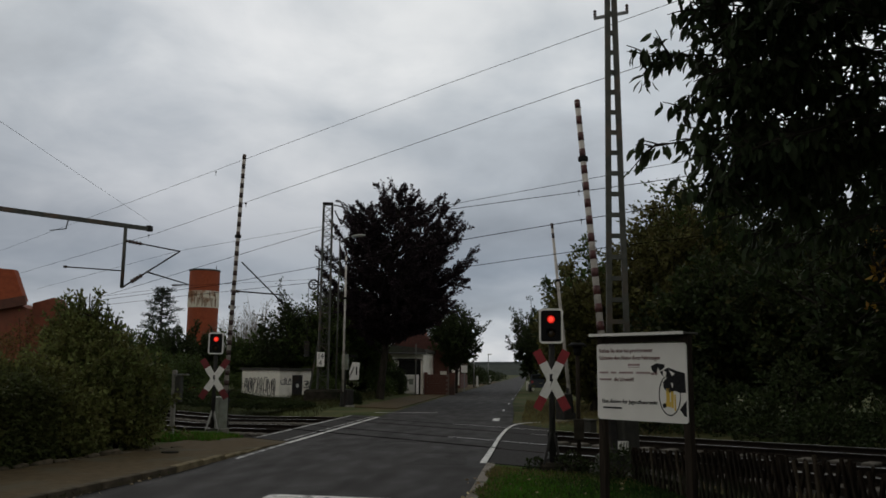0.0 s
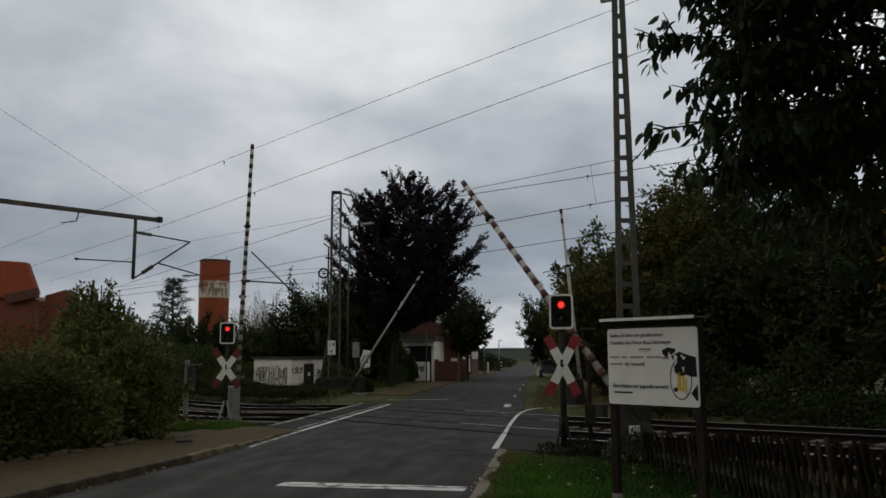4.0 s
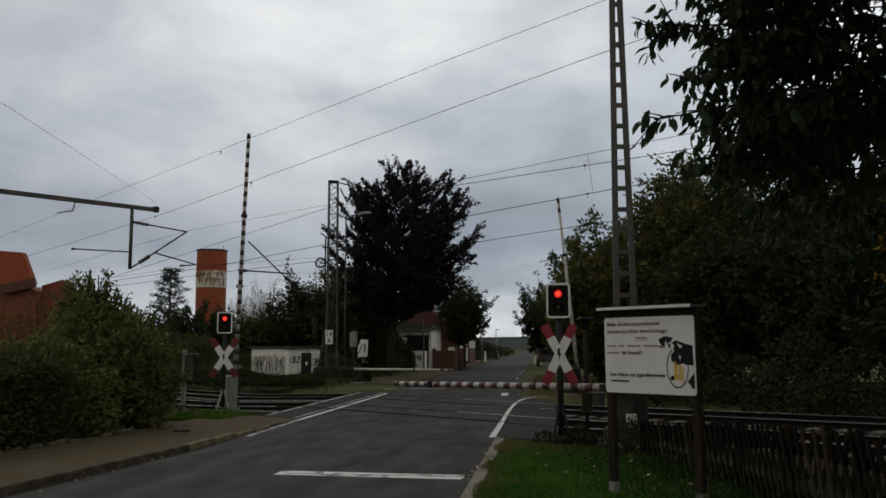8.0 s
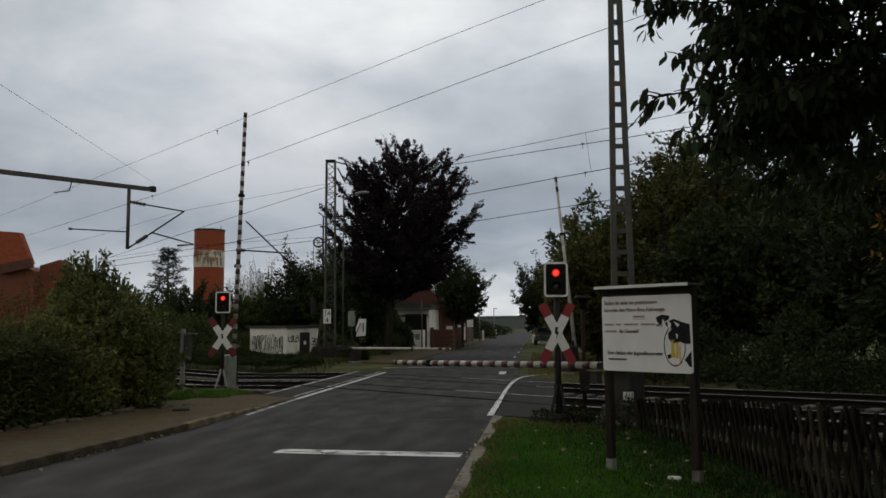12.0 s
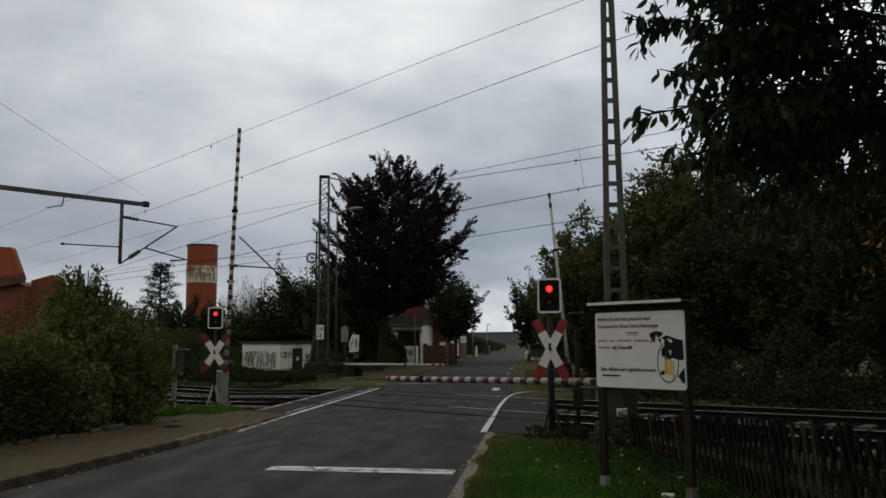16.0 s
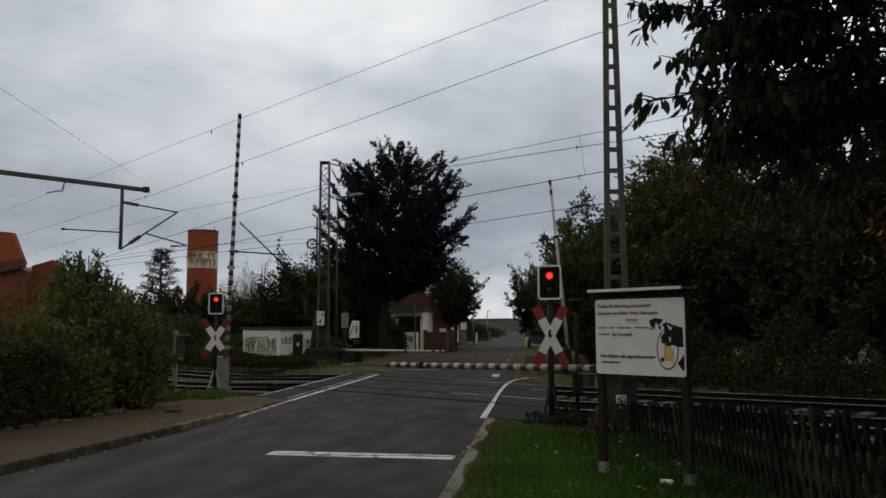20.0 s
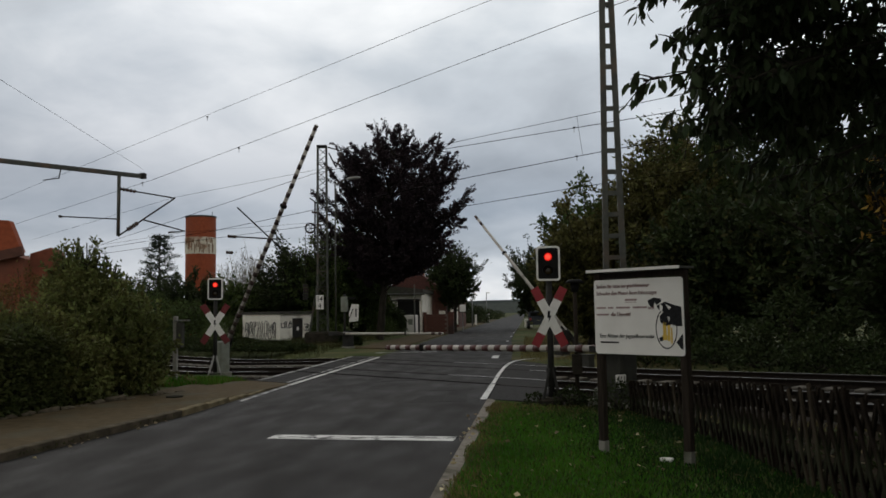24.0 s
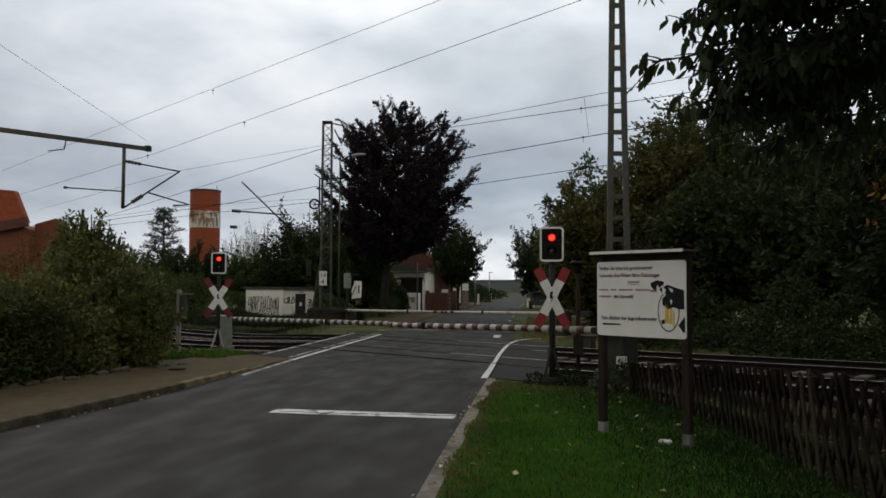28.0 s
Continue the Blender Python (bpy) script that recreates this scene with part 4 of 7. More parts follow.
def crossing_signal(x, y, z, facing, label, top, cross_z, tilt=33, k=1.0, red="red"):
    """A post with a two-lamp head above a red and white St Andrew's cross."""
    root = thing("crossing_signal", pose(x, y, z, 0, 0, facing), label, "railway signal", "crossing signals")
    part("post", bar(bmesh.new(), (0, 0.05, 0), (0, 0.05, top - 0.05), 0.055, 0.05, 12), M["dark_steel"], root, smooth=True)
    part("base_plate", boxed(-0.17, 0.17, -0.12, 0.22, 0, 0.05, bevel=0.012), M["dark_concrete"], root)
    head = part("head", boxed(-0.19, 0.19, -0.04, 0.12, top - 0.57, top, bevel=0.035), M["black"], root, "black signal head with rounded corners")
    bm = bmesh.new()
    n = 24

    def ring(hw, hh, r):
        out = []
        for cx, cz, a0 in ((hw - r, hh - r, 0), (-hw + r, hh - r, 90), (-hw + r, -hh + r, 180), (hw - r, -hh + r, 270)):
            for j in range(6):
                a = radians(a0 + j * 18)
                out.append((cx + r * math.cos(a), cz + r * math.sin(a)))
        return out
    o, i = ring(0.205, 0.30, 0.06), ring(0.172, 0.266, 0.035)
    vo = [[bm.verts.new((p[0], d, p[1] + top - 0.285)) for p in o] for d in (-0.062, -0.03)]
    vi = [[bm.verts.new((p[0], d, p[1] + top - 0.285)) for p in i] for d in (-0.062, -0.03)]
    for j in range(n):
        j2 = (j + 1) % n
        bm.faces.new((vo[0][j], vo[0][j2], vi[0][j2], vi[0][j]))
        bm.faces.new((vo[1][j2], vo[1][j], vi[1][j], vi[1][j2]))
        bm.faces.new((vo[0][j2], vo[0][j], vo[1][j], vo[1][j2]))
        bm.faces.new((vi[0][j], vi[0][j2], vi[1][j2], vi[1][j]))
    part("white_border", bm, M["white"], head, "white rounded border")
    for dz, mat, nm in ((-0.17, "lens_red", "red_lamp"), (-0.41, "lens_dark", "yellow_lamp")):
        bm = bmesh.new()
        bmesh.ops.create_uvsphere(bm, u_segments=20, v_segments=10, radius=0.068)
        bmesh.ops.transform(bm, matrix=Matrix.Translation((0, -0.045, top + dz)) @ Matrix.Diagonal((1, 0.28, 1, 1)), verts=bm.verts[:])
        lens = part(nm, bm, M[mat], head, "lit red lamp" if nm == "red_lamp" else "dark unlit lamp", True)
        if nm == "red_lamp":
            bm = bmesh.new()
            bmesh.ops.create_uvsphere(bm, u_segments=14, v_segments=8, radius=0.05)
            bmesh.ops.transform(bm, matrix=Matrix.Translation((0, -0.056, top + dz)) @ Matrix.Diagonal((1, 0.3, 1, 1)), verts=bm.verts[:])
            part("bulb", bm, M["lens_core"], lens, "glowing centre", True)
        bm = bmesh.new()
        hood = []
        for yy, rr in ((-0.05, 0.098), (-0.17, 0.094)):
            hood.append([bm.verts.new((rr * math.cos(radians(a)), yy, top + dz + rr * math.sin(radians(a)))) for a in range(-10, 191, 20)])
        for j in range(10):
            bm.faces.new((hood[0][j], hood[0][j + 1], hood[1][j + 1], hood[1][j]))
        bmesh.ops.solidify(bm, geom=bm.faces[:], thickness=0.006)
        part("hood", bm, M["black"], head)
    # the cross: two crossed boards with red ends
    length, width = 1.26 * k, 0.17 * k
    for side, dy in ((tilt, -0.035), (-tilt, -0.023)):
        m = Matrix.Translation((0, dy, cross_z)) @ pose(0, 0, 0, 0, side, 0)
        arm = part("cross_arm", prism(bmesh.new(), cross_shape(length * 0.58, width), 0.01), M["white"], root, "white crossbuck arm", loc=m)
        for e_ in (-1, 1):
            part("red_end", boxed(-width / 2, width / 2, 0, 0.01, length * 0.29 if e_ > 0 else -length * 0.5, length * 0.5 if e_ > 0 else -length * 0.29), M[red], arm, "red arm end")
    bolt = [(-0.028, 0.10), (0.02, 0.10), (0.004, 0.02), (0.034, 0.02), (-0.02, -0.11), (-0.004, -0.02), (-0.036, -0.02)]
    part("lightning_mark", prism(bmesh.new(), bolt, 0.003, Matrix.Translation((0, -0.0385, cross_z))), M["text_black"], root, "black lightning mark")
    bm = bmesh.new()
    box(bm, -0.06, 0.06, -0.02, 0.06, cross_z - 0.03, cross_z + 0.03)
    part("clamp", bm, M["steel"], root)
    return root


def struts(root, feet, top, r=0.025, mat="dark_steel"):
    for fx, fy in feet:
        part("brace", bar(bmesh.new(), (fx, fy, 0), (0, 0.05, top), r, r, 6), M[mat], root)


def barrier(x, y, z, length, bands, band_mat, r0, r1, heading, label, housing_w=0.42, pivot=0.95, housing="cabinet", plain_from=0.0, side=1, back=0.0):
    """A drive housing with a striped boom that turns on it. Returns thing and boom."""
    root = thing("crossing_barrier", pose(x, y, z), label, "level crossing barrier", "crossing barriers")
    turn = pose(0, 0, 0, 0, 0, heading)
    y0, y1 = sorted((side * 0.12, side * (0.12 + housing_w)))
    bm = box(bmesh.new(), -0.2 - back, 0.2 - back, y0, y1, 0, pivot + 0.12, bevel=0.03, m=turn)
    part("drive_housing", bm, M[housing], root, "weathered grey-green drive housing")
    part("plinth", box(bmesh.new(), -0.24 - back, 0.24 - back, y0 - 0.05, y1 + 0.05, -0.15, 0.05, bevel=0.02, m=turn), M["concrete"], root)
    part("axle", bar(bmesh.new(), turn @ Vector((0, -0.1, pivot)), turn @ Vector((0, 0.14, pivot)), 0.05, 0.05, 12), M["dark_steel"], root, smooth=True)
    bm = bmesh.new()
    bmesh.ops.create_cone(bm, cap_ends=True, segments=12, radius1=r0, radius2=r1, depth=length, matrix=Matrix.Translation((length / 2, 0, 0)) @ pose(0, 0, 0, 0, 90, 0))
    boom = part("boom", bm, M["boom_white"], root, "tapered red and white striped boom", True)
    seg = length / bands
    for k in range(1, bands, 2):
        a, b = k * seg, (k + 1) * seg
        if a < plain_from * length:
            continue
        ra, rb = r0 + (r1 - r0) * a / length + 0.003, r0 + (r1 - r0) * b / length + 0.003
        bm = bmesh.new()
        bmesh.ops.create_cone(bm, cap_ends=True, segments=12, radius1=ra, radius2=rb, depth=seg, matrix=Matrix.Translation(((a + b) / 2, 0, 0)) @ pose(0, 0, 0, 0, 90, 0))
        part("red_band", bm, M[band_mat], boom, "dull red band", True)
    bm = bmesh.new()
    bmesh.ops.create_cone(bm, cap_ends=True, segments=12, radius1=r1 + 0.004, radius2=r1 - 0.004, depth=0.06, matrix=Matrix.Translation((length - 0.02, 0, 0)) @ pose(0, 0, 0, 0, 90, 0))
    part("end_cap", bm, M["white"], boom, smooth=True)
    f = 0.80 if band_mat == "boom_red" else 0.66
    rr = r0 + (r1 - r0) * f
    part("reflector", boxed(length * f - 0.05, length * f + 0.05, -rr - 0.016, rr + 0.016, -rr - 0.016, rr + 0.016, bevel=0.012), M["black"], boom, "black clamp with reflector")
    bm = bmesh.new()
    for dy in (-0.09, 0.09):
        box(bm, -0.75, 0.3, dy - 0.012, dy + 0.012, -0.05, 0.05)
    box(bm, -0.95, -0.55, -0.13, 0.13, -0.1, 0.1, bevel=0.02)
    part("counterweight", bm, M["dark_steel"], boom, "dark counterweight arm")
    return root, boom


def lattice_mast(x, y, z, height, w0, w1, step_, label, mat, rungs_only=False, turn=0.0):
    root = thing("lattice_mast", pose(x, y, z, 0, 0, turn), label, "railway mast", "catenary masts")

    def corner(cx, cy, h):
        w = (w0 + (w1 - w0) * h / height) / 2
        return (cx * w, cy * w, h)
    cs = ((-1, -1), (1, -1), (1, 1), (-1, 1)) if not rungs_only else ((-1, 0), (1, 0))
    leg = 0.07 if not rungs_only else 0.075
    for cx, cy in cs:
        part("leg", beam(bmesh.new(), corner(cx, cy, -0.1), corner(cx, cy, height), leg, leg if not rungs_only else 0.1), M[mat], root)
    h, k = 0.25, 0
    while h < height - 0.1:
        if rungs_only:
            part("rung", beam(bmesh.new(), corner(-1, 0, h), corner(1, 0, h), 0.055, 0.08), M[mat], root)
            h += step_
            continue
        h2 = min(h + step_, height)
        for a in range(4):
            p, q = cs[a], cs[(a + 1) % 4]
            if k % 2:
                p, q = q, p
            part("brace", beam(bmesh.new(), corner(*p, h), corner(*q, h2), 0.04, 0.03), M[mat], root)
        if k % 2 == 0:
            for a in (0, 2):
                part("brace", beam(bmesh.new(), corner(*cs[a], h), corner(*cs[(a + 1) % 4], h), 0.035, 0.03), M[mat], root)
        h = h2
        k += 1
    return root


def insulator(bm_parent, a, b, n=5, r=0.06):
    a, b = Vector(a), Vector(b)
    bm = bmesh.new()
    bar(bm, a, b, r * 0.45, r * 0.45, 8)
    for k in range(n):
        p = a + (b - a) * (k + 0.5) / n
        d = (b - a).normalized() * (b - a).length / n * 0.22
        bar(bm, p - d, p + d, r, r * 0.8, 10)
    return part("insulator", bm, M["insulator"], bm_parent, "brown ribbed insulator", True)


def wire(points, r, label="thin dark overhead wire", sag=0.0):
    pts = []
    for a, b in zip(points, points[1:]):
        a, b = np.array(a, float), np.array(b, float)
        for t in np.linspace(0, 1, 9)[:-1]:
            p = a + (b - a) * t
            p[2] -= sag * 4 * t * (1 - t)
            pts.append(p)
    pts.append(np.array(points[-1], float))
    ob = new("overhead_wire", tubes_mesh("overhead_wire", [(np.array(pts), np.full(len(pts), r))], M["wire"], 5))
    return tagged(ob, label, "overhead wire", "overhead wires")


def build_railway():
    sig = crossing_signal(0.31, 14.2, 0.0, -4, "lit red crossing signal above a crossbuck on the verge", 2.73, 1.53, 27, 0.88)
    struts(sig, ((-0.16, -0.16), (0.18, -0.12), (0.0, 0.3)), 0.75)
    part("ballast_block", boxed(-0.2, 0.2, -0.17, 0.24, 0.0, 0.16, bevel=0.05), M["foot_block"], sig, "dark dirty foot block")
    part("relay_box", boxed(-0.08, 0.08, 0.11, 0.26, 0.32, 0.66, bevel=0.02), M["black"], sig)
    sig2 = crossing_signal(-8.80, 22.1, 0.0, 14, "lit red crossing signal above a crossbuck by the footpath", 2.66, 1.40, red="red_dull")
    struts(sig2, ((-0.16, -0.1), (0.16, -0.06)), 0.6, 0.03, "lamp_grey")

    global BOOMS
    BOOMS = {}
    BOOMS["near_right"] = barrier(1.27, 14.22, 0.0, 5.65, 36, "boom_red", 0.064, 0.05, 141.5, "crossing barrier with a faded red and white boom beside the verge", 0.5, 0.97, "cabinet_dark", side=-1)
    BOOMS["near_left"] = barrier(-8.79, 22.94, -0.02, 7.18, 50, "boom_dark", 0.065, 0.05, -38.9, "crossing barrier with a grimy striped boom and backlit-dark bands by the footpath", 0.3, 0.80, side=-1, back=-0.2)
    BOOMS["far_left"] = barrier(-8.96, 38.36, 0.0, 6.72, 30, "boom_dark", 0.06, 0.045, -38.6, "crossing barrier with a pale boom beyond the tracks", 0.4, 0.66, "dark_steel", 0.86)
    BOOMS["far_right"] = barrier(1.26, 29.45, 0.0, 6.32, 34, "boom_dark", 0.07, 0.048, 140.9, "crossing barrier with a pale boom across the tracks", 0.45, 0.82, "dark_steel", 0.88)

    # the warning bell on its own post behind the crossbuck
    bell = thing("warning_bell", pose(0.78, 14.75, 0), "dark post carrying a round-capped warning bell", "warning bell")
    part("post", bar(bmesh.new(), (0, 0, -0.05), (0, 0, 2.0), 0.04, 0.035, 12), M["wood"], bell, smooth=True)
    part("bell_housing", bar(bmesh.new(), (0, 0, 1.96), (0, 0, 2.12), 0.06, 0.08, 14), M["black"], bell, smooth=True)
    part("cap", bar(bmesh.new(), (0, 0, 2.12), (0, 0, 2.18), 0.185, 0.11, 18), M["black"], bell, "dark round cap", True)
    part("junction_box", boxed(-0.09, 0.09, -0.13, -0.05, 0.5, 0.86, bevel=0.015), M["foot_block"], bell, "small dark junction box")
    part("foot", boxed(-0.16, 0.16, -0.16, 0.16, -0.1, 0.14, bevel=0.03), M["foot_block"], bell)

    # masts
    m1 = lattice_mast(1.495, 14.75, 0.0, 9.4, 0.375, 0.10, 0.385, "grey ladder-like catenary mast beside the barrier", "mast_paint", True, 4)
    arm = part("cross_arm", beam(bmesh.new(), (-0.32, 0, 8.24), (0.32, 0, 8.36), 0.05, 0.05), M["steel"], m1)
    for sx in (-0.3, 0.3):
        insulator(arm, (sx, 0, 8.3 + 0.19 * sx), (sx, 0, 8.46 + 0.19 * sx), 3, 0.035)
    part("footing", boxed(-0.4, 0.4, -0.35, 0.35, -0.3, 0.25, bevel=0.05), M["dark_concrete"], m1)
    m2 = lattice_mast(-10.62, 41.0, 0.35, 9.95, 0.52, 0.44, 0.4, "tall grey steel lattice mast carrying the overhead line", "mast_paint", False, 12)
    part("footing", boxed(-0.9, 0.95, -0.6, 0.6, -0.5, 0.36, bevel=0.1), M["foot_block"], m2, "dark stained concrete footing")
    part("leaning_strut", beam(bmesh.new(), (-0.72, 0.1, 0), (-0.27, 0.1, 2.9), 0.08, 0.08), M["mast_paint"], m2)
    for zz in (0.6, 1.3, 2.0):
        part("strut_tie", beam(bmesh.new(), (-0.72 + 0.155 * zz, 0.1, zz), (-0.26, 0.1, zz + 0.4), 0.035, 0.03), M["mast_paint"], m2)
    part("cap", boxed(-0.27, 0.27, -0.27, 0.27, 9.9, 9.98, bevel=0.02), M["dark_steel"], m2)
    for a, b in (((0.3, 0, 9.9), (1.05, 0, 9.72)), ((0.35, 0, 9.6), (0.72, 0, 8.85)), ((0.72, 0, 8.85), (1.0, 0, 9.6))):
        part("bracket", bar(bmesh.new(), a, b, 0.035, 0.035, 8), M["dark_steel"], m2)
    insulator(m2, (0.98, 0, 9.62), (0.8, 0, 9.0), 6, 0.08)
    for zz in (6.35, 7.0):
        part("bracket", bar(bmesh.new(), (0.2, -0.2, zz), (0.8, -0.3, zz), 0.03, 0.03, 6), M["dark_steel"], m2)
    part("bracket", bar(bmesh.new(), (0.72, -0.25, 6.2), (0.72, -0.25, 7.7), 0.03, 0.03, 6), M["dark_steel"], m2)
    part("bracket", bar(bmesh.new(), (-0.26, -0.2, 6.95), (-0.62, -0.3, 7.2), 0.03, 0.03, 6), M["dark_steel"], m2)
    insulator(m2, (-0.24, -0.2, 6.45), (-0.52, -0.3, 6.47), 4, 0.07)
    part("tension_rod", bar(bmesh.new(), (-0.36, -0.24, 4.3), (-0.36, -0.24, 7.0), 0.04, 0.04, 8), M["dark_steel"], m2)
    wheel = bmesh.new()
    hub = Vector((-0.6, -0.3, 5.65))
    rim = [hub + Vector((0.24 * math.cos(k * math.pi / 9), 0, 0.24 * math.sin(k * math.pi / 9))) for k in range(18)]
    for k in range(18):
        bar(wheel, rim[k], rim[(k + 1) % 18], 0.046, 0.046, 6)
        if k % 3 == 0:
            bar(wheel, hub, rim[k], 0.016, 0.016, 5)
    tw = part("tension_wheel", wheel, M["dark_steel"], m2, "dark tensioning wheel")
    part("wheel_arm", bar(bmesh.new(), (-0.6, -0.3, 5.65), (-0.2, -0.2, 5.65), 0.035, 0.035, 8), M["dark_steel"], m2)
    for k in range(5):
        part("weight_disc", bar(bmesh.new(), (-0.84, -0.3, 2.0 + k * 0.16), (-0.84, -0.3, 2.13 + k * 0.16), 0.14, 0.14, 12), M["dark_steel"], tw, "stacked tensioning weight")
    part("weight_wire", bar(bmesh.new(), (-0.84, -0.3, 2.7), (-0.84, -0.3, 5.65), 0.012, 0.012, 5), M["dark_steel"], tw)
    plate = part("distance_plate", boxed(-0.2, 0.2, -0.012, 0.012, -0.36, 0.36, bevel=0.01), M["white"], m2, "white kilometre plate with black figures", loc=pose(-0.12, -0.5, 1.86, 0, 0, -16))
    for words, dz in (("14", 0.17), ("4", -0.17)):
        lettering("figures", words, 0.39, M["text_black"], plate, pose(0, -0.015, dz - 0.02), "CENTER", 0.85)
    # back of the signal on the far side
    fs = thing("railway_signal", pose(-9.05, 39.6, 0.1), "grey back of a crossing signal with a white plate", "railway signal", "crossing signals")
    part("post", bar(bmesh.new(), (-0.1, 0, 0), (-0.1, 0, 2.5), 0.06, 0.06, 10), M["dark_steel"], fs, smooth=True)
    part("head", boxed(-0.28, 0.06, -0.1, 0.1, 1.6, 2.35, bevel=0.03), M["cabinet"], fs, "grey-green signal housing")
    part("hood", boxed(0.06, 0.45, -0.06, 0.06, 2.2, 2.32, bevel=0.02), M["black"], fs)
    part("white_plate", prism(bmesh.new(), [(0.14, 1.1), (0.6, 1.14), (0.63, 1.95), (0.28, 1.98), (0.12, 1.5)], 0.03), M["white"], fs, "white plate", loc=pose(0, -0.1, 0))
    part("mark", boxed(0.46, 0.52, -0.118, -0.104, 1.35, 1.75), M["text_black"], fs)
    part("dark_arm", beam(bmesh.new(), (0.12, -0.13, 1.2), (0.36, -0.13, 1.75), 0.1, 0.02), M["dark_steel"], fs)

    # the long cantilever beam over the tracks, carried by a mast at its other end
    b0, b1 = Vector((-18.92, 38.11, 8.53)), Vector((-25.2, 29.9, 8.5))
    cm = thing("catenary_gantry", pose(-24.9, 30.3, -0.2), "grey steel catenary beam with a hanging support arm", "railway mast")
    o = Vector((-24.9, 30.3, -0.2))
    part("mast", beam(bmesh.new(), (0, 0, 0), (0, 0, 10.2), 0.3, 0.3), M["mast_paint"], cm)
    part("beam", beam(bmesh.new(), b0 - o, b1 - o, 0.16, 0.2), M["mast_paint"], cm)
    part("beam_end", boxed(-0.14, 0.14, -0.14, 0.14, -0.12, 0.16, bevel=0.03, m=Matrix.Translation(b0 - o)), M["dark_steel"], cm)
    d0, d1 = Vector((-19.65, 37.15, 8.45)), Vector((-19.65, 37.15, 5.5))
    part("hanger", bar(bmesh.new(), d0 - o, d1 - o, 0.085, 0.085, 10), M["mast_paint"], cm, smooth=True)
    s1, a1, l1 = Vector((-17.88, 39.47, 7.6)), Vector((-17.53, 39.93, 5.95)), Vector((-21.3, 35.0, 6.25))
    up1 = Vector((-19.65, 37.15, 7.8))
    mid1 = up1 + (s1 - up1) * 0.3
    insulator(cm, up1 - o, mid1 - o, 5, 0.1)
    part("strut", bar(bmesh.new(), mid1 - o, s1 - o, 0.035, 0.035, 8), M["dark_steel"], cm)
    part("strut", bar(bmesh.new(), d1 - o, s1 - o, 0.04, 0.04, 8), M["dark_steel"], cm)
    q1 = d1 + (s1 - d1) * 0.28
    insulator(cm, d1 + (q1 - d1) * 0.55 - o, q1 + (s1 - d1) * 0.06 - o, 4, 0.12)
    part("steady_arm", bar(bmesh.new(), d1 + (s1 - d1) * 0.42 - o, a1 - o, 0.04, 0.03, 8), M["dark_steel"], cm)
    part("registration_arm", bar(bmesh.new(), a1 + Vector((-0.55, -0.7, -0.12)) - o, a1 - o, 0.05, 0.02, 8), M["dark_steel"], cm)
    part("side_arm", bar(bmesh.new(), Vector((-19.65, 37.15, 6.32)) - o, l1 - o, 0.03, 0.03, 8), M["dark_steel"], cm)
    part("side_clamp", boxed(-0.06, 0.06, -0.06, 0.06, -0.05, 0.05, m=Matrix.Translation(l1 - o)), M["dark_steel"], cm)
    h1 = b0 + (b1 - b0) * 0.38
    part("hook", bar(bmesh.new(), h1 - o, h1 + Vector((-0.1, 0, -0.5)) - o, 0.03, 0.03, 6), M["dark_steel"], cm)
    part("hook", bar(bmesh.new(), h1 + Vector((-0.1, 0, -0.5)) - o, h1 + Vector((-0.7, -0.3, -0.62)) - o, 0.025, 0.02, 6), M["dark_steel"], cm)
    # a farther support among the trees
    cf = thing("catenary_support", pose(-14.6, 51.5, 0.2), "distant grey catenary support arm above the trees", "railway mast")
    of = Vector((-14.6, 51.5, 0.2))
    part("mast", beam(bmesh.new(), (0, 0, 0), (0, 0, 4.4), 0.18, 0.18), M["mast_paint"], cf)
    part("strut", bar(bmesh.new(), Vector((-17.76, 48, 8.2)) - of, Vector((-14.6, 51.5, 4.5)) - of, 0.045, 0.05, 8), M["dark_steel"], cf)
    part("tube", bar(bmesh.new(), Vector((-18.2, 48, 6.42)) - of, Vector((-15.4, 49.34, 6.29)) - of, 0.045, 0.045, 8), M["dark_steel"], cf)
    insulator(cf, Vector((-18.35, 48, 6.44)) - of, Vector((-17.8, 48, 6.38)) - of, 4, 0.12)
    insulator(cf, Vector((-18.45, 48, 5.45)) - of, Vector((-18.0, 48, 5.42)) - of, 3, 0.12)

    # overhead wires
    wire([(-70, 72.5, 5.9), (-17.55, 32.21, 8.40), (-2.38, 20.55, 9.12), (14, 8, 9.7)], 0.0065)
    wire([(-70, 72.5, 4.6), (-14.36, 29.75, 6.88), (1.06, 17.91, 8.05), (16, 6.4, 8.9)], 0.0075)
    wire([(-70, 78, 6.4), (-23.9, 42.0, 5.35), (-7.9, 29.7, 6.92), (-2.98, 25.87, 6.83), (2.98, 21.3, 6.6), (30, 0.6, 6.1)], 0.010)
    wire([(-2.9, 25.95, 7.0), (2.98, 21.3, 6.98), (30, 0.6, 6.9)], 0.008)
    wire([(-70, 78, 5.2), (-14.0, 35.0, 5.4), (-1.63, 24.83, 5.78), (1.89, 22.13, 5.87), (30, 0.6, 6.2)], 0.011)
    wire([(-70, 78, 5.0), (-16.0, 36.0, 5.0), (-1.81, 24.97, 4.9), (1.46, 22.46, 5.0), (30, 0.6, 5.2)], 0.009)
    wire([(-18.95, 38.2, 8.9), (-14.1, 20, 8.1), (-9.2, 1.8, 7.3)], 0.0055, "thin guy wire from the catenary beam")
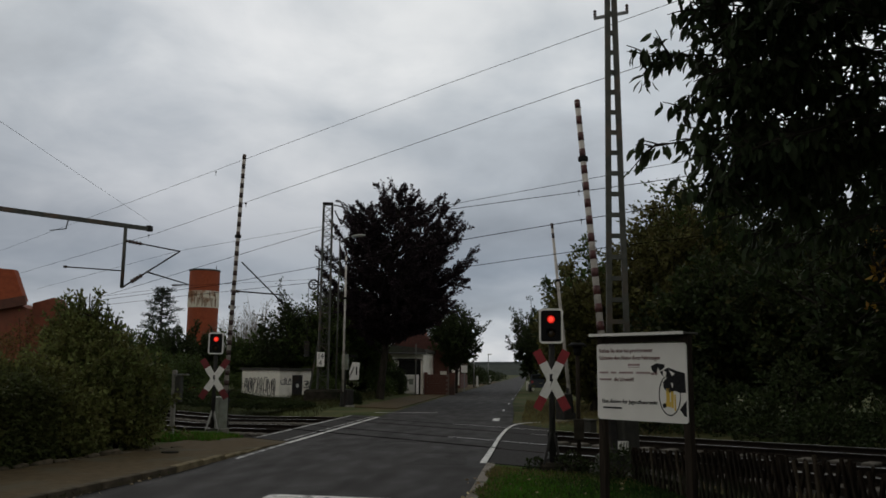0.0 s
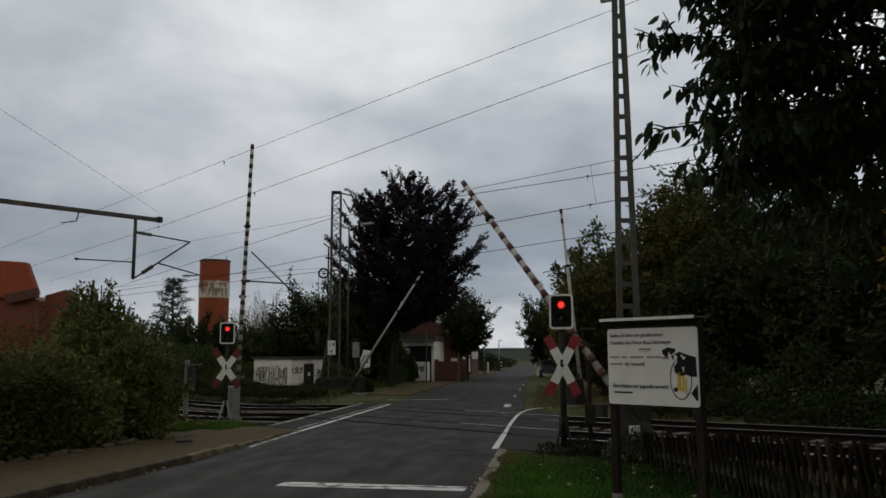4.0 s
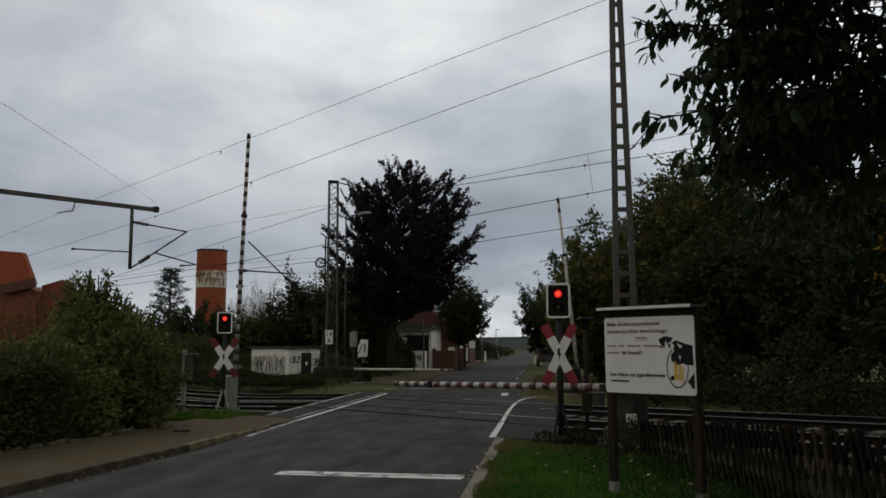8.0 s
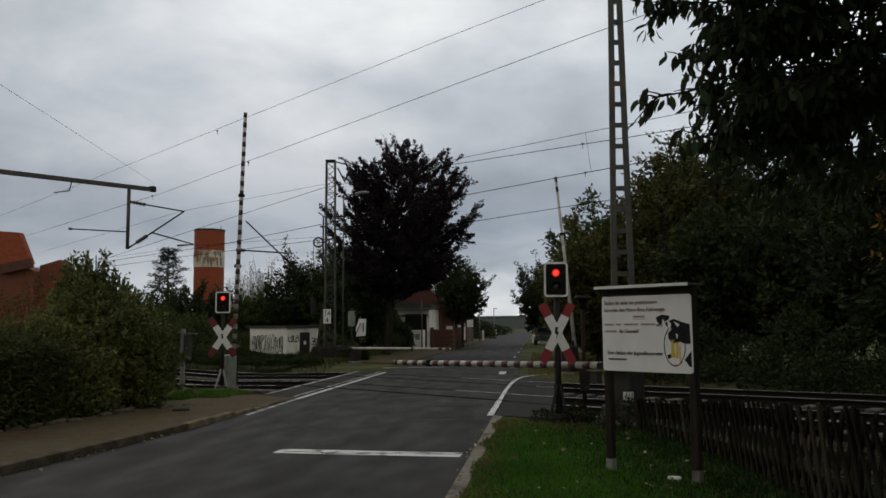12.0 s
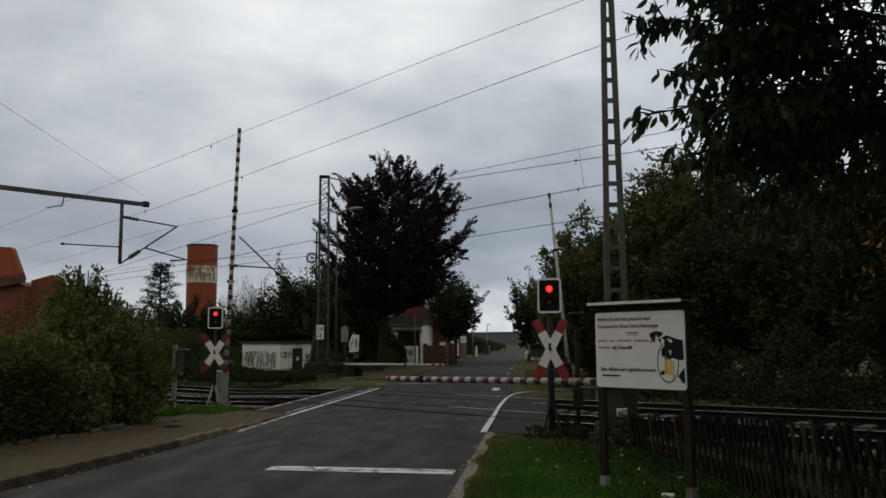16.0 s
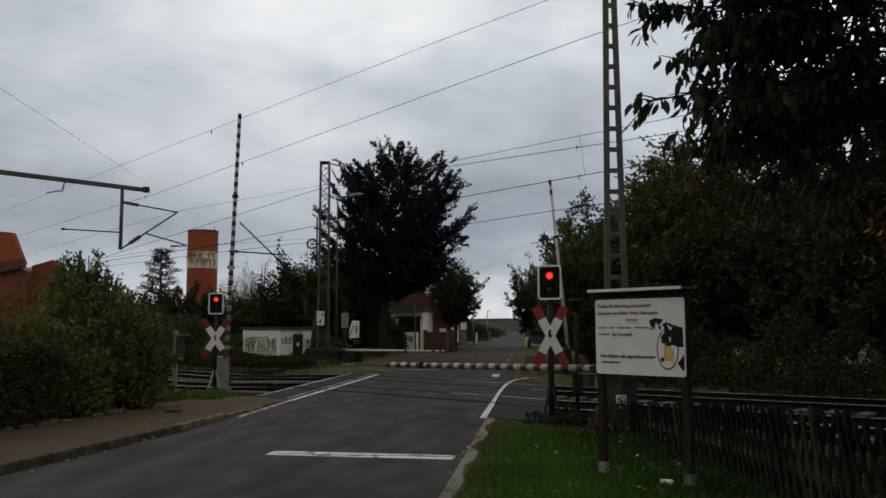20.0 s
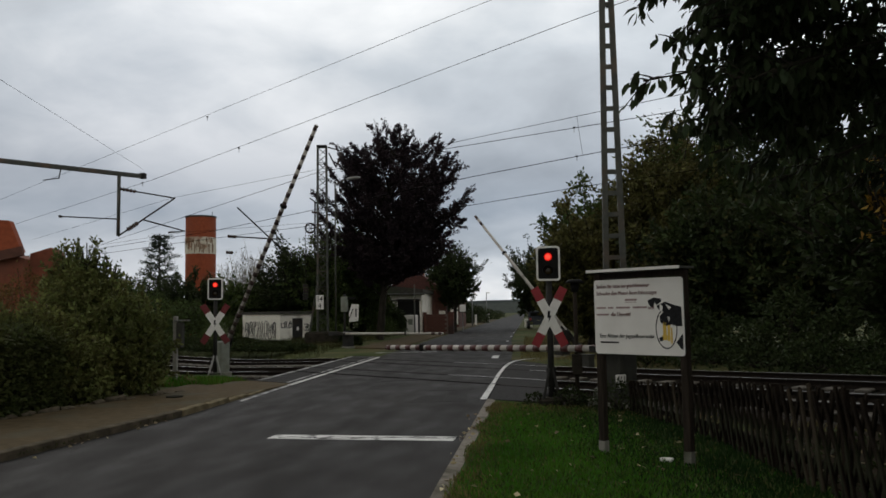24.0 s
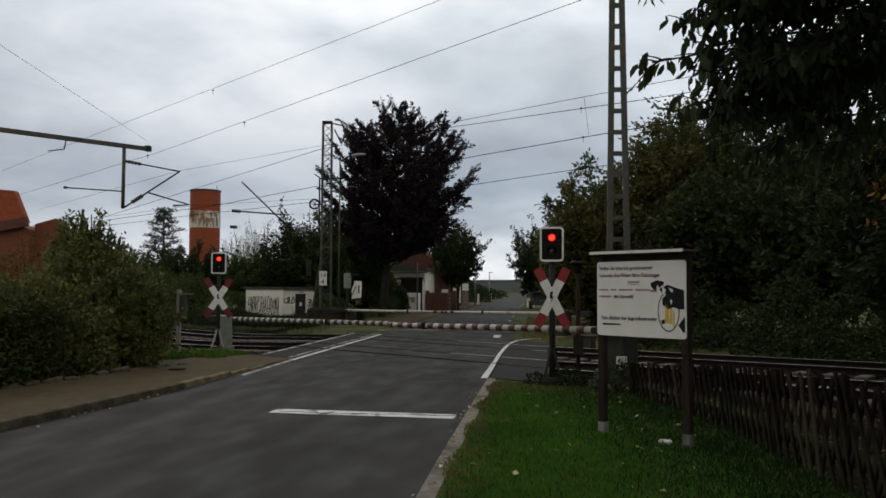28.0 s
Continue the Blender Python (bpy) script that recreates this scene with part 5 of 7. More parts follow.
    for a_, b_ in (((1.38, 22.55, 6.98), (1.5, 22.45, 5.9)), ((-6.6, 28.7, 6.9), (-6.5, 28.7, 5.65))):
        wire([a_, b_], 0.005, "thin vertical dropper between the overhead wires")
    wire([(-40, 62, 8.0), (-17.9, 39.4, 7.62), (-10.2, 41.0, 9.2)], 0.008)
    wire([(-60, 70, 5.6), (-17.5, 39.95, 5.9), (-10.9, 40.7, 6.3)], 0.007)
    for p in ((-15.0, 30.2, 6.85), (-11.2, 27.3, 8.62), (1.35, 22.55, 5.86), (1.3, 22.6, 6.68), (-9.6, 26.1, 7.2)):
        bm = bmesh.new()
        bar(bm, (0, 0, 0.02), (0, 0, -0.13), 0.008, 0.008, 6)
        box(bm, -0.03, 0.03, -0.012, 0.012, -0.02, 0.025)
        ob = part("wire_clamp", bm, M["dark_steel"], None, loc=pose(*p))
        tagged(ob, "small dark clamp on an overhead wire", "wire clamp", "wire clamps")


build_railway()

# ---- the sign on the verge ----


def build_sign():
    ang = math.degrees(math.atan2(8.78 - 9.5, 1.56 - 0.74))
    a = Vector((0.72, 9.5, 0))
    root = thing("notice_board", pose(a.x, a.y, 0.0, 0, 0, ang), "white notice board with a small roof on two dark posts", "sign")
    ln = 1.14
    for x in (0.03, ln - 0.03):
        post = part("post", boxed(x - 0.042, x + 0.042, 0.02, 0.105, 0.15, 2.06, bevel=0.008), M["wood"], root, "dark wooden post")
        part("foot", boxed(x - 0.046, x + 0.046, 0.017, 0.108, -0.05, 0.17, bevel=0.01), M["concrete"], root, "pale concrete post foot")
    part("roof_board", boxed(-0.025, ln + 0.03, -0.10, 0.2, 2.06, 2.085, bevel=0.005), M["dark_concrete"], root, "thin weathered roof board")
    part("roof_edge", boxed(-0.027, ln + 0.032, -0.108, -0.10, 2.058, 2.09), M["white"], root)
    part("cross_rail", boxed(0.0, ln, 0.03, 0.09, 1.99, 2.05, bevel=0.006), M["wood"], root)
    bm = bmesh.new()
    o = []
    hw, z0, z1, r = ln / 2, 1.145, 1.975, 0.035
    for cx, cz, a0 in ((ln - r, z1 - r, 0), (r, z1 - r, 90), (r, z0 + r, 180), (ln - r, z0 + r, 270)):
        o += [(cx + r * math.cos(radians(a0 + j * 22.5)), cz + r * math.sin(radians(a0 + j * 22.5))) for j in range(5)]
    panel = part("panel", prism(bm, o, 0.012), M["board"], root, "white panel with red and black lettering")
    f = -0.004
    for words, x, z, sz, sq, mat in (("Stellen Sie bitte bei geschlossener", 0.035, 1.9, 0.062, 0.83, "text_red"), ("Schranke den Motor Ihres Fahrzeuges", 0.035, 1.82, 0.062, 0.83, "text_red"),
                                     ("und", 0.715, 1.655, 0.062, 0.8, "text_red"), ("die Umwelt!", 0.23, 1.585, 0.062, 0.85, "text_red"),
                                     ("Eine Aktion der Jugendfeuerwehr", 0.065, 1.345, 0.062, 0.86, "text_black")):
        lettering("text_line", words, sz, M[mat], panel, pose(x, f, z), squeeze=sq)
    for x, z, w, h, mat in ((0.42, 1.745, 0.15, 0.03, "text_bar"), (0.42, 1.718, 0.15, 0.008, "text_bar"),
                            (0.035, 1.66, 0.12, 0.028, "text_bar"), (0.19, 1.66, 0.07, 0.028, "text_bar"), (0.3, 1.66, 0.18, 0.028, "text_bar"), (0.52, 1.66, 0.18, 0.028, "text_bar"),
                            (0.035, 1.585, 0.16, 0.028, "text_bar"), (0.08, 1.275, 0.24, 0.024, "text_black")):
        part("word_bar", boxed(x, x + w, f - 0.001, 0.0, z - h * 0.36, z + h * 0.36), M[mat], panel)
    bm = bmesh.new()
    ring = []
    for k in range(28):
        t = k / 28 * 2 * math.pi
        ring.append([bm.verts.new((0.93 + rr * 0.13 * math.cos(t), yy, 1.43 + rr * 0.215 * math.sin(t))) for rr, yy in ((1.0, f), (0.94, f), (0.94, 0), (1.0, 0))])
    for k in range(28):
        p, q = ring[k], ring[(k + 1) % 28]
        for j in range(4):
            bm.faces.new((p[j], p[(j + 1) % 4], q[(j + 1) % 4], q[j]))
    bmesh.ops.recalc_face_normals(bm, faces=bm.faces[:])
    part("emblem_ring", bm, M["text_black"], panel, "thin dark oval ring")
    dark = (((0.71, 1.731), (0.785, 1.763), (0.878, 1.748), (0.874, 1.716), (0.82, 1.683), (0.797, 1.722), (0.773, 1.651), (0.727, 1.683)),
            ((0.82, 1.672), (0.925, 1.716), (1.02, 1.683), (1.115, 1.66), (1.12, 1.457), (1.054, 1.457), (0.995, 1.478), (0.925, 1.457), (0.862, 1.5), (0.855, 1.564), (0.905, 1.61), (0.85, 1.63)),
            ((1.045, 1.285), (1.07, 1.316), (1.125, 1.38), (1.125, 1.215), (1.1, 1.219), (1.068, 1.262)),
            ((0.84, 1.33), (0.865, 1.345), (0.89, 1.34), (0.885, 1.30), (0.85, 1.295)))
    for outline in dark:
        part("emblem_dark_patch", prism(bmesh.new(), outline, 0.004, Matrix.Translation((0, f, 0))), M["text_black"], panel, "dark irregular emblem patch")
    for outline in (((0.86, 1.695), (0.90, 1.665), (0.885, 1.605), (0.858, 1.635)), ((0.93, 1.69), (1.0, 1.655), (0.97, 1.63)), ((0.95, 1.56), (0.98, 1.55), (0.965, 1.5))):
        part("emblem_pale_patch", prism(bmesh.new(), outline, 0.005, Matrix.Translation((0, f - 0.002, 0))), M["board"], panel, "pale emblem patch")
    for x0, x1, zz0, zz1 in ((0.88, 0.94, 1.31, 1.36), (0.89, 0.93, 1.36, 1.5), (0.945, 0.975, 1.3, 1.47), (0.985, 1.0, 1.27, 1.44)):
        part("emblem_patch", boxed(x0, x1, f, 0, zz0, zz1), M["yellow"], panel, "yellow emblem patch")
    # a small black and white marker by the barrier
    mk = thing("marker_plate", pose(1.42, 13.6, 0.0, 0, 0, 8), "small black and white marker plate on a stake", "sign")
    part("stake", boxed(-0.02, 0.02, 0.01, 0.05, 0, 0.62), M["dark_steel"], mk)
    pl = part("plate", boxed(-0.085, 0.085, 0, 0.012, 0.36, 0.58, bevel=0.004), M["white"], mk)
    for k in range(3):
        part("dark_bar", beam(bmesh.new(), (-0.075 + k * 0.055, -0.003, 0.38), (-0.03 + k * 0.045, -0.003, 0.565), 0.036, 0.006), M["black"], pl)
    st = part("edge_stone", boxed(-0.07, 0.07, -0.035, 0.035, 0.0, 0.045, bevel=0.012), M["white"], None, loc=pose(1.39, 9.0, 0.02, 0, 0, -20))
    tagged(st, "pale flat stone lying on the lawn", "stone")


build_sign()

# ---- the lattice fence ----


def build_fence():
    line = [(1.55, 13.2), (2.02, 11.5), (2.28, 10.1), (2.42, 8.6), (2.58, 7.2), (2.8, 5.0), (3.0, 1.5)]
    highs = (0.50, 0.62, 0.76, 0.86, 0.94, 1.0, 1.02)
    root = thing("lattice_fence", pose(0, 0, 0), "low dark rustic fence of crossed wooden slats", "fence")
    slat = mesh_of("slat", box(bmesh.new(), -0.012, 0.012, -0.025, 0.025, -0.56, 0.56, bevel=0.006), M["fence_wood"])
    pale_slat = mesh_of("slat", box(bmesh.new(), -0.012, 0.012, -0.025, 0.025, -0.56, 0.56, bevel=0.006), M["pale_fence_wood"])
    post = mesh_of("fence_post", bar(bmesh.new(), (0, 0, -0.1), (0, 0, 0.98), 0.05, 0.045, 8), M["fence_wood"])
    rng = random.Random(12)
    for no, (p, q) in enumerate(zip(line, line[1:])):
        h0, h1 = highs[no], highs[no + 1]
        p, q = Vector((*p, 0)), Vector((*q, 0))
        d = (q - p)
        ln = d.length
        d.normalize()
        ang = math.degrees(math.atan2(d.y, d.x))
        piece("fence_post", post, root, pose(p.x, p.y, 0) @ Matrix.Diagonal((1, 1, h0 + 0.03, 1)))
        nrm = Vector((-d.y, d.x, 0))
        for h in (0.27, 0.74):
            part("fence_rail", beam(bmesh.new(), p + Vector((0, 0, h * h0)), q + Vector((0, 0, h * h1)), 0.045, 0.06), M["fence_wood"], root)
        n = int(ln / 0.165)
        for k in range(n):
            c = p + d * (k + 0.5) * ln / n
            hk = h0 + (h1 - h0) * (k + 0.5) / n
            for lean, o in ((19, 0.03), (-19, 0.055)):
                at = c - nrm * o
                piece("slat", pale_slat if rng.random() < 0.09 else slat, root, pose(at.x, at.y, 0.5 * hk + rng.uniform(-0.035, 0.035), 0, 0, ang) @ pose(0, 0, 0, 0, lean + rng.uniform(-8, 8), 0) @ pose(0, 0, 0, 0, 0, 90) @ Matrix.Diagonal((1, rng.uniform(0.8, 1.25), hk / 1.06 * rng.uniform(0.93, 1.06), 1)))
    piece("fence_post", post, root, pose(*line[-1], 0))


build_fence()

# ---- buildings ----


def brick_wall(parent, origin, turn, width, height, name="brick", top=None, material="brick", size=(0.24, 0.071), depth=0.02, cap=300):
    """Courses of bricks standing proud of a mortar wall; those past the cap are joined."""
    bw, bh = size
    me = mesh_of(name, boxed(0.004, bw - 0.008, -depth, 0.0, 0.004, bh - 0.006), M[material])
    base = Matrix.Translation(origin) @ pose(0, 0, 0, 0, 0, turn)
    k = 0
    rows = int(height / bh)
    for r in range(rows):
        n = int(width / bw)
        for c in range(n):
            x = c * bw + (bw / 2 if r % 2 else 0)
            if x + bw > width or (top and (r + 1) * bh > top(x + bw / 2)):
                continue
            if k < cap:
                piece(name, me, parent, base @ pose(x, 0, r * bh))
            k += 1


def gable(parent, name, outline, depth, material, label="", m=None):
    return part(name, prism(bmesh.new(), outline, depth), M[material], parent, label, loc=m)


def window(parent, m, w, h, frame_mat="white"):
    win = part("window", boxed(0.04, w - 0.04, 0.03, 0.05, 0.04, h - 0.04), M["glass"], parent, "dark window", loc=m)
    bm = bmesh.new()
    for a in ((0, w, 0, 0.05), (0, w, h - 0.05, h), (0, 0.05, 0.05, h - 0.05), (w - 0.05, w, 0.05, h - 0.05), (w / 2 - 0.025, w / 2 + 0.025, 0.05, h - 0.05)):
        box(bm, a[0], a[1], -0.01, 0.06, a[2], a[3])
    part("window_frame", bm, M[frame_mat], win)
    part("sill", boxed(-0.05, w + 0.05, -0.08, 0.06, -0.06, 0.0), M["concrete"], win)
    return win


def build_buildings():
    # brick house at the edge of the picture, behind the hedge
    h = thing("brick_house", pose(-19.6, 24.0, 0, 0, 0, 12), "orange-red brick house behind the hedge with stepped gables", "house")
    gable(h, "wall", [(-3.5, 0), (3.45, 0), (3.45, 3.55), (2.95, 3.75), (0, 3.95), (-3.5, 3.95)], 6.0, "brick", "red-brown brick wall")
    gable(h, "gable", [(-3.0, 3.9), (2.9, 3.62), (3.4, 3.78), (3.0, 4.78), (2.3, 4.83), (-3.0, 4.83)], 0.35, "brick_orange", "slanting brick gable", pose(0, -0.18, 0))
    gable(h, "side_gable", [(3.45, 0), (4.9, 0), (4.9, 2.5), (4.62, 2.96), (4.1, 3.95), (3.45, 3.75)], 1.0, "brick", "lower brick wing", pose(0, 0.4, 0))
    part("coping", beam(bmesh.new(), (2.45, -0.2, 3.58), (3.46, -0.2, 3.8), 0.12, 0.3), M["tile"], h, "tiled coping")
    # round brick tower
    t = thing("round_tower", pose(-25.07, 60, 0), "round red brick tower with a flaking white band", "tower")

    def drum(name, r, z0, z1, mat, label=""):
        bm = bmesh.new()
        bmesh.ops.create_cone(bm, cap_ends=True, segments=40, radius1=r, radius2=r, depth=z1 - z0, matrix=Matrix.Translation((0, 0, (z0 + z1) / 2)))
        return part(name, bm, M[mat], t, label, False)
    drum("shaft", 1.13, 0, 6.28, "brick_orange", "orange-red brick shaft")
    drum("white_band", 1.15, 6.28, 7.56, "tower_band", "flaking white painted band")
    drum("top_drum", 1.13, 7.56, 9.1, "brick_orange", "orange-red brick top")
    drum("rim", 1.17, 9.08, 9.2, "dark_tile")
    streaks = random.Random(5)
    for k in range(34):
        a = radians(-168 + k * 4.6 + streaks.uniform(-1.5, 1.5))
        z1 = streaks.choice((7.5, 7.35, 7.0))
        z0 = max(6.34, z1 - streaks.uniform(0.2, 1.0))
        part("rust_streak", boxed(-0.028, 0.028, -0.006, 0.006, z0, z1, m=pose(1.155 * math.cos(a), 1.155 * math.sin(a), 0, 0, 0, math.degrees(a) + 90)), M["streak"], t)
    part("antenna", bar(bmesh.new(), (0.9, 0, 9.2), (0.9, 0, 9.55), 0.03, 0.02, 6), M["dark_steel"], t)
    # low shed with graffiti
    s = thing("concrete_shed", pose(-13.5, 43, -0.02, 0, 0, 0), "low white concrete shed with graffiti and flat roof", "shed")
    left, right, corner = Vector((-2.95, 2.4, 0)), Vector((1.2, 1.9, 0)), Vector((0, 0, 0))
    bm = bmesh.new()
    base = [corner, right, right + left * 1.0, left]
    lo = [bm.verts.new((p.x, p.y, 0)) for p in base]
    hi = [bm.verts.new((p.x, p.y, 1.68)) for p in base]
    for k in range(4):
        bm.faces.new((lo[k], lo[(k + 1) % 4], hi[(k + 1) % 4], hi[k]))
    bm.faces.new(hi)
    bmesh.ops.recalc_face_normals(bm, faces=bm.faces[:])
    part("wall", bm, M["plaster"], s, "pale dirty plaster wall")
    bm = bmesh.new()
    cen = (right + left) / 2
    rb = [cen + (p - cen) * 1.07 for p in base]
    lo = [bm.verts.new((p.x, p.y, 1.66)) for p in rb]
    hi = [bm.verts.new((p.x, p.y, 1.80)) for p in rb]
    for k in range(4):
        bm.faces.new((lo[k], lo[(k + 1) % 4], hi[(k + 1) % 4], hi[k]))
    bm.faces.new(hi)
    bm.faces.new(lo[::-1])
    bmesh.ops.recalc_face_normals(bm, faces=bm.faces[:])
    part("roof", bm, M["dark_tile"], s, "dark flat roof")
    ra = math.degrees(math.atan2(right.y, right.x))
    la = math.degrees(math.atan2(-left.y, -left.x))
    mr = pose(0, 0, 0, 0, 0, ra)
    part("door", boxed(0.88, 1.6, -0.03, 0.03, 0.05, 1.42, bevel=0.01), M["dark_steel"], s, "dark metal door", loc=mr)
    part("door_notice", boxed(1.15, 1.32, -0.04, -0.031, 0.75, 0.95), M["white"], s, loc=mr)
    rng = random.Random(3)
    ml = Matrix.Translation(left) @ pose(0, 0, 0, 0, 0, la)
    for m, x0, x1, cnt, z0, z1 in ((ml, 0.3, 3.45, 8, 0.28, 1.32), (mr, 0.1, 0.8, 2, 0.8, 1.3), (mr, 1.68, 2.12, 1, 0.7, 1.2)):
        wide = (x1 - x0) / cnt
        for k in range(cnt):
            cx, cz = x0 + wide * (k + 0.5), (z0 + z1) / 2 + rng.uniform(-0.06, 0.06)
            hw, hh = wide * rng.uniform(0.38, 0.56), (z1 - z0) / 2 * rng.uniform(0.75, 1.0)
            open_at, turns = rng.uniform(0, 6.28), rng.uniform(4.2, 6.6)
            loop = [(cx + hw * math.copysign(abs(math.cos(g)) ** 0.5, math.cos(g)) * rng.uniform(0.75, 1.1), -0.008,
                     cz + hh * math.copysign(abs(math.sin(g)) ** 0.6, math.sin(g)) * rng.uniform(0.85, 1.05))
                    for g in (open_at + turns * j / 9 for j in range(10))]
            inner = [(cx + hw * rng.uniform(-0.5, 0.5), -0.008, cz + hh * q) for q in (-0.7, -0.1, 0.45, 0.8)]
            slash = [(cx - hw * rng.uniform(0.2, 0.9), -0.008, cz + hh * rng.uniform(-0.4, 0.4)), (cx + hw * rng.uniform(0.2, 0.9), -0.008, cz + hh * rng.uniform(-0.6, 0.6))]
            for line in (loop, inner, slash):
                pts = np.array(line)
                piece("graffiti_stroke", tubes_mesh("graffiti_stroke", [(pts, np.full(len(pts), rng.uniform(0.018, 0.032)))], M["graffiti"], 4), s, m)
    # houses beyond the crossing
    c = thing("crossing_house", pose(-9.0, 60, 0), "low white house with a dark roof behind the tree", "house")
    part("wall", boxed(-1.45, 0.98, 0, 6, 0, 3.05, bevel=0.02), M["plaster"], c, "white plaster wall")
    part("roof", prism(bmesh.new(), [(-1.6, 3.03), (1.15, 3.03), (1.1, 3.3), (-1.5, 3.62)], 6.6, pose(0, -0.3, 0)), M["dark_tile"], c, "dark weathered roof")
    part("eaves", boxed(-1.65, 1.2, -0.45, -0.3, 2.9, 3.1), M["dark_tile"], c)
    part("doorway", boxed(-0.95, 0.78, -0.03, 0.02, 0.02, 2.6), M["black"], c, "dark open garage doorway")
    part("beam", boxed(-1.4, 0.9, -0.06, -0.03, 2.45, 2.55), M["dark_steel"], c)
    part("wall_box", boxed(-1.42, -0.85, -0.16, -0.02, 2.05, 2.42, bevel=0.02), M["white"], c, "pale wall box")
    part("gutter", boxed(-1.65, 1.2, -0.51, -0.45, 2.95, 3.02), M["steel"], c)
    r = thing("tiled_roof_house", pose(-9.2, 70, 0), "house with bright red tiled roof among trees", "house")
    part("wall", boxed(-3.2, 1.6, 0, 7, 0, 3.4), M["brick_dark"], r, "red brick wall")
    part("roof", prism(bmesh.new(), [(-3.6, 3.3), (2.0, 3.3), (-0.2, 4.85), (-1.6, 4.85)], 7.6, pose(0, -0.3, 0)), M["tile"], r, "red tiled roof")
    part("chimney", boxed(-0.7, -0.2, 2.0, 2.5, 4.6, 6.0), M["brick"], r)
    cb = thing("service_cabinet", pose(-8.9, 59.2, 0.0, 0, 0, -18), "white service cabinet beside the far footpath", "cabinet")
    part("body", boxed(-0.52, 0.5, 0, 0.5, 0.05, 1.42, bevel=0.03), M["white"], cb)
    part("door", boxed(-0.46, 0.44, -0.015, 0, 0.12, 1.35), M["white"], cb)
    part("notice", boxed(-0.05, 0.3, -0.022, -0.015, 0.72, 1.12), M["cabinet"], cb, "grey notice")
    pl = thing("street_pole", pose(-8.3, 58.0, 0), "grey pole beside the far footpath", "pole")
    part("pole", bar(bmesh.new(), (0, 0, 0), (0, 0, 3.6), 0.05, 0.045, 10), M["mast_paint"], pl, smooth=True)
    # brick garden wall with courses
    w = thing("garden_wall", pose(-7.85, 60.0, 0), "red-brown brick garden wall with pillars", "wall")
    part("core", boxed(0, 1.75, 0, 0.3, 0, 1.45), M["mortar"], w)
    brick_wall(w, (0, 0, 0), 0, 1.75, 1.45, material="brick_dark", size=(0.3, 0.16))
    part("pillar", boxed(1.75, 2.15, -0.08, 0.4, 0, 1.6, bevel=0.02), M["brick_dark"], w)
    part("pillar", boxed(-0.1, 0.12, -0.08, 0.4, 0, 1.6, bevel=0.02), M["brick_dark"], w)
    w2 = thing("brick_pier", pose(-7.35, 66, 0), "tall brick pier with a white lower part", "pier")
    part("pier", boxed(-0.5, 0.5, 0, 1.0, 0, 3.4, bevel=0.03), M["brick_dark"], w2)
    part("white_part", boxed(-0.1, 0.42, -0.03, 0, 0.6, 1.7), M["plaster"], w2)
    w3 = thing("roadside_house", pose(-7.6, 84, 0), "brick house front with pale ground floor along the road", "house")
    part("wall", boxed(-4.5, 0.2, 0, 9, 0, 3.2), M["brick_dark"], w3)
    part("roof", prism(bmesh.new(), [(-4.9, 3.15), (0.5, 3.15), (-2.1, 5.4)], 9.4, pose(0, -0.2, 0)), M["dark_tile"], w3)
    part("shopfront", boxed(-2.2, 0.1, -0.05, 0, 0.3, 2.2), M["plaster"], w3)
    window(w3, pose(-1.9, -0.08, 0.9), 0.9, 1.1)
    sg = thing("bus_stop_sign", pose(-5.35, 64, 0), "small white sign on a post beside the road", "sign")
    part("post", bar(bmesh.new(), (0, 0.03, 0), (0, 0.03, 2.2), 0.04, 0.04, 8), M["steel"], sg)
    part("plate", boxed(-0.24, 0.24, -0.01, 0.01, 1.6, 2.15, bevel=0.01), M["white"], sg)
    for x, y, hh in ((-6.6, 92, 3.6), (-6.4, 118, 4.2)):
        p = thing("street_lamp", pose(x, y, 0), "slim grey street lamp far down the road", "street lamp", "far street lamps")
        part("pole", bar(bmesh.new(), (0, 0, 0), (0, 0, hh), 0.09, 0.05, 8), M["steel"], p, smooth=True)
        part("head", boxed(-0.1, 0.5, -0.1, 0.1, hh - 0.05, hh + 0.08, bevel=0.03), M["white"], p)
    for x, y, hh in ((-6.5, 96, 1.2), (-6.5, 125, 1.2)):
        p = thing("marker_post", pose(x, y, 0), "white marker post beside the far road", "post", "far marker posts")
        part("post", boxed(-0.12, 0.12, -0.05, 0.05, 0, hh, bevel=0.02), M["white"], p)
    # street lamp in front of the copper beech
    sl = thing("street_lamp", pose(-10.3, 42.5, 0.1), "street lamp with a long pale head before the tree", "street lamp")
    part("pole", bar(bmesh.new(), (0, 0, 0), (0, 0, 8.45), 0.05, 0.035, 10), M["mast_paint"], sl, smooth=True)
    part("arm", bar(bmesh.new(), (0, 0, 8.45), (0.72, -0.33, 8.64), 0.03, 0.025, 8), M["mast_paint"], sl)
    bm = bmesh.new()
    bmesh.ops.create_uvsphere(bm, u_segments=16, v_segments=8, radius=1.0)
    bmesh.ops.transform(bm, matrix=Matrix.Translation((1.1, -0.46, 8.66)) @ pose(0, 0, 0, 0, -3, -8) @ Matrix.Diagonal((0.42, 0.13, 0.085, 1)), verts=bm.verts[:])
    part("lamp_head", bm, M["lamp_grey"], sl, "long pale lamp head", True)
    # a parked car far down the road
    car = thing("parked_car", pose(0.55, 74, 0, 0, 0, 2), "dark estate car parked beyond the crossing", "car")
    bm = bmesh.new()
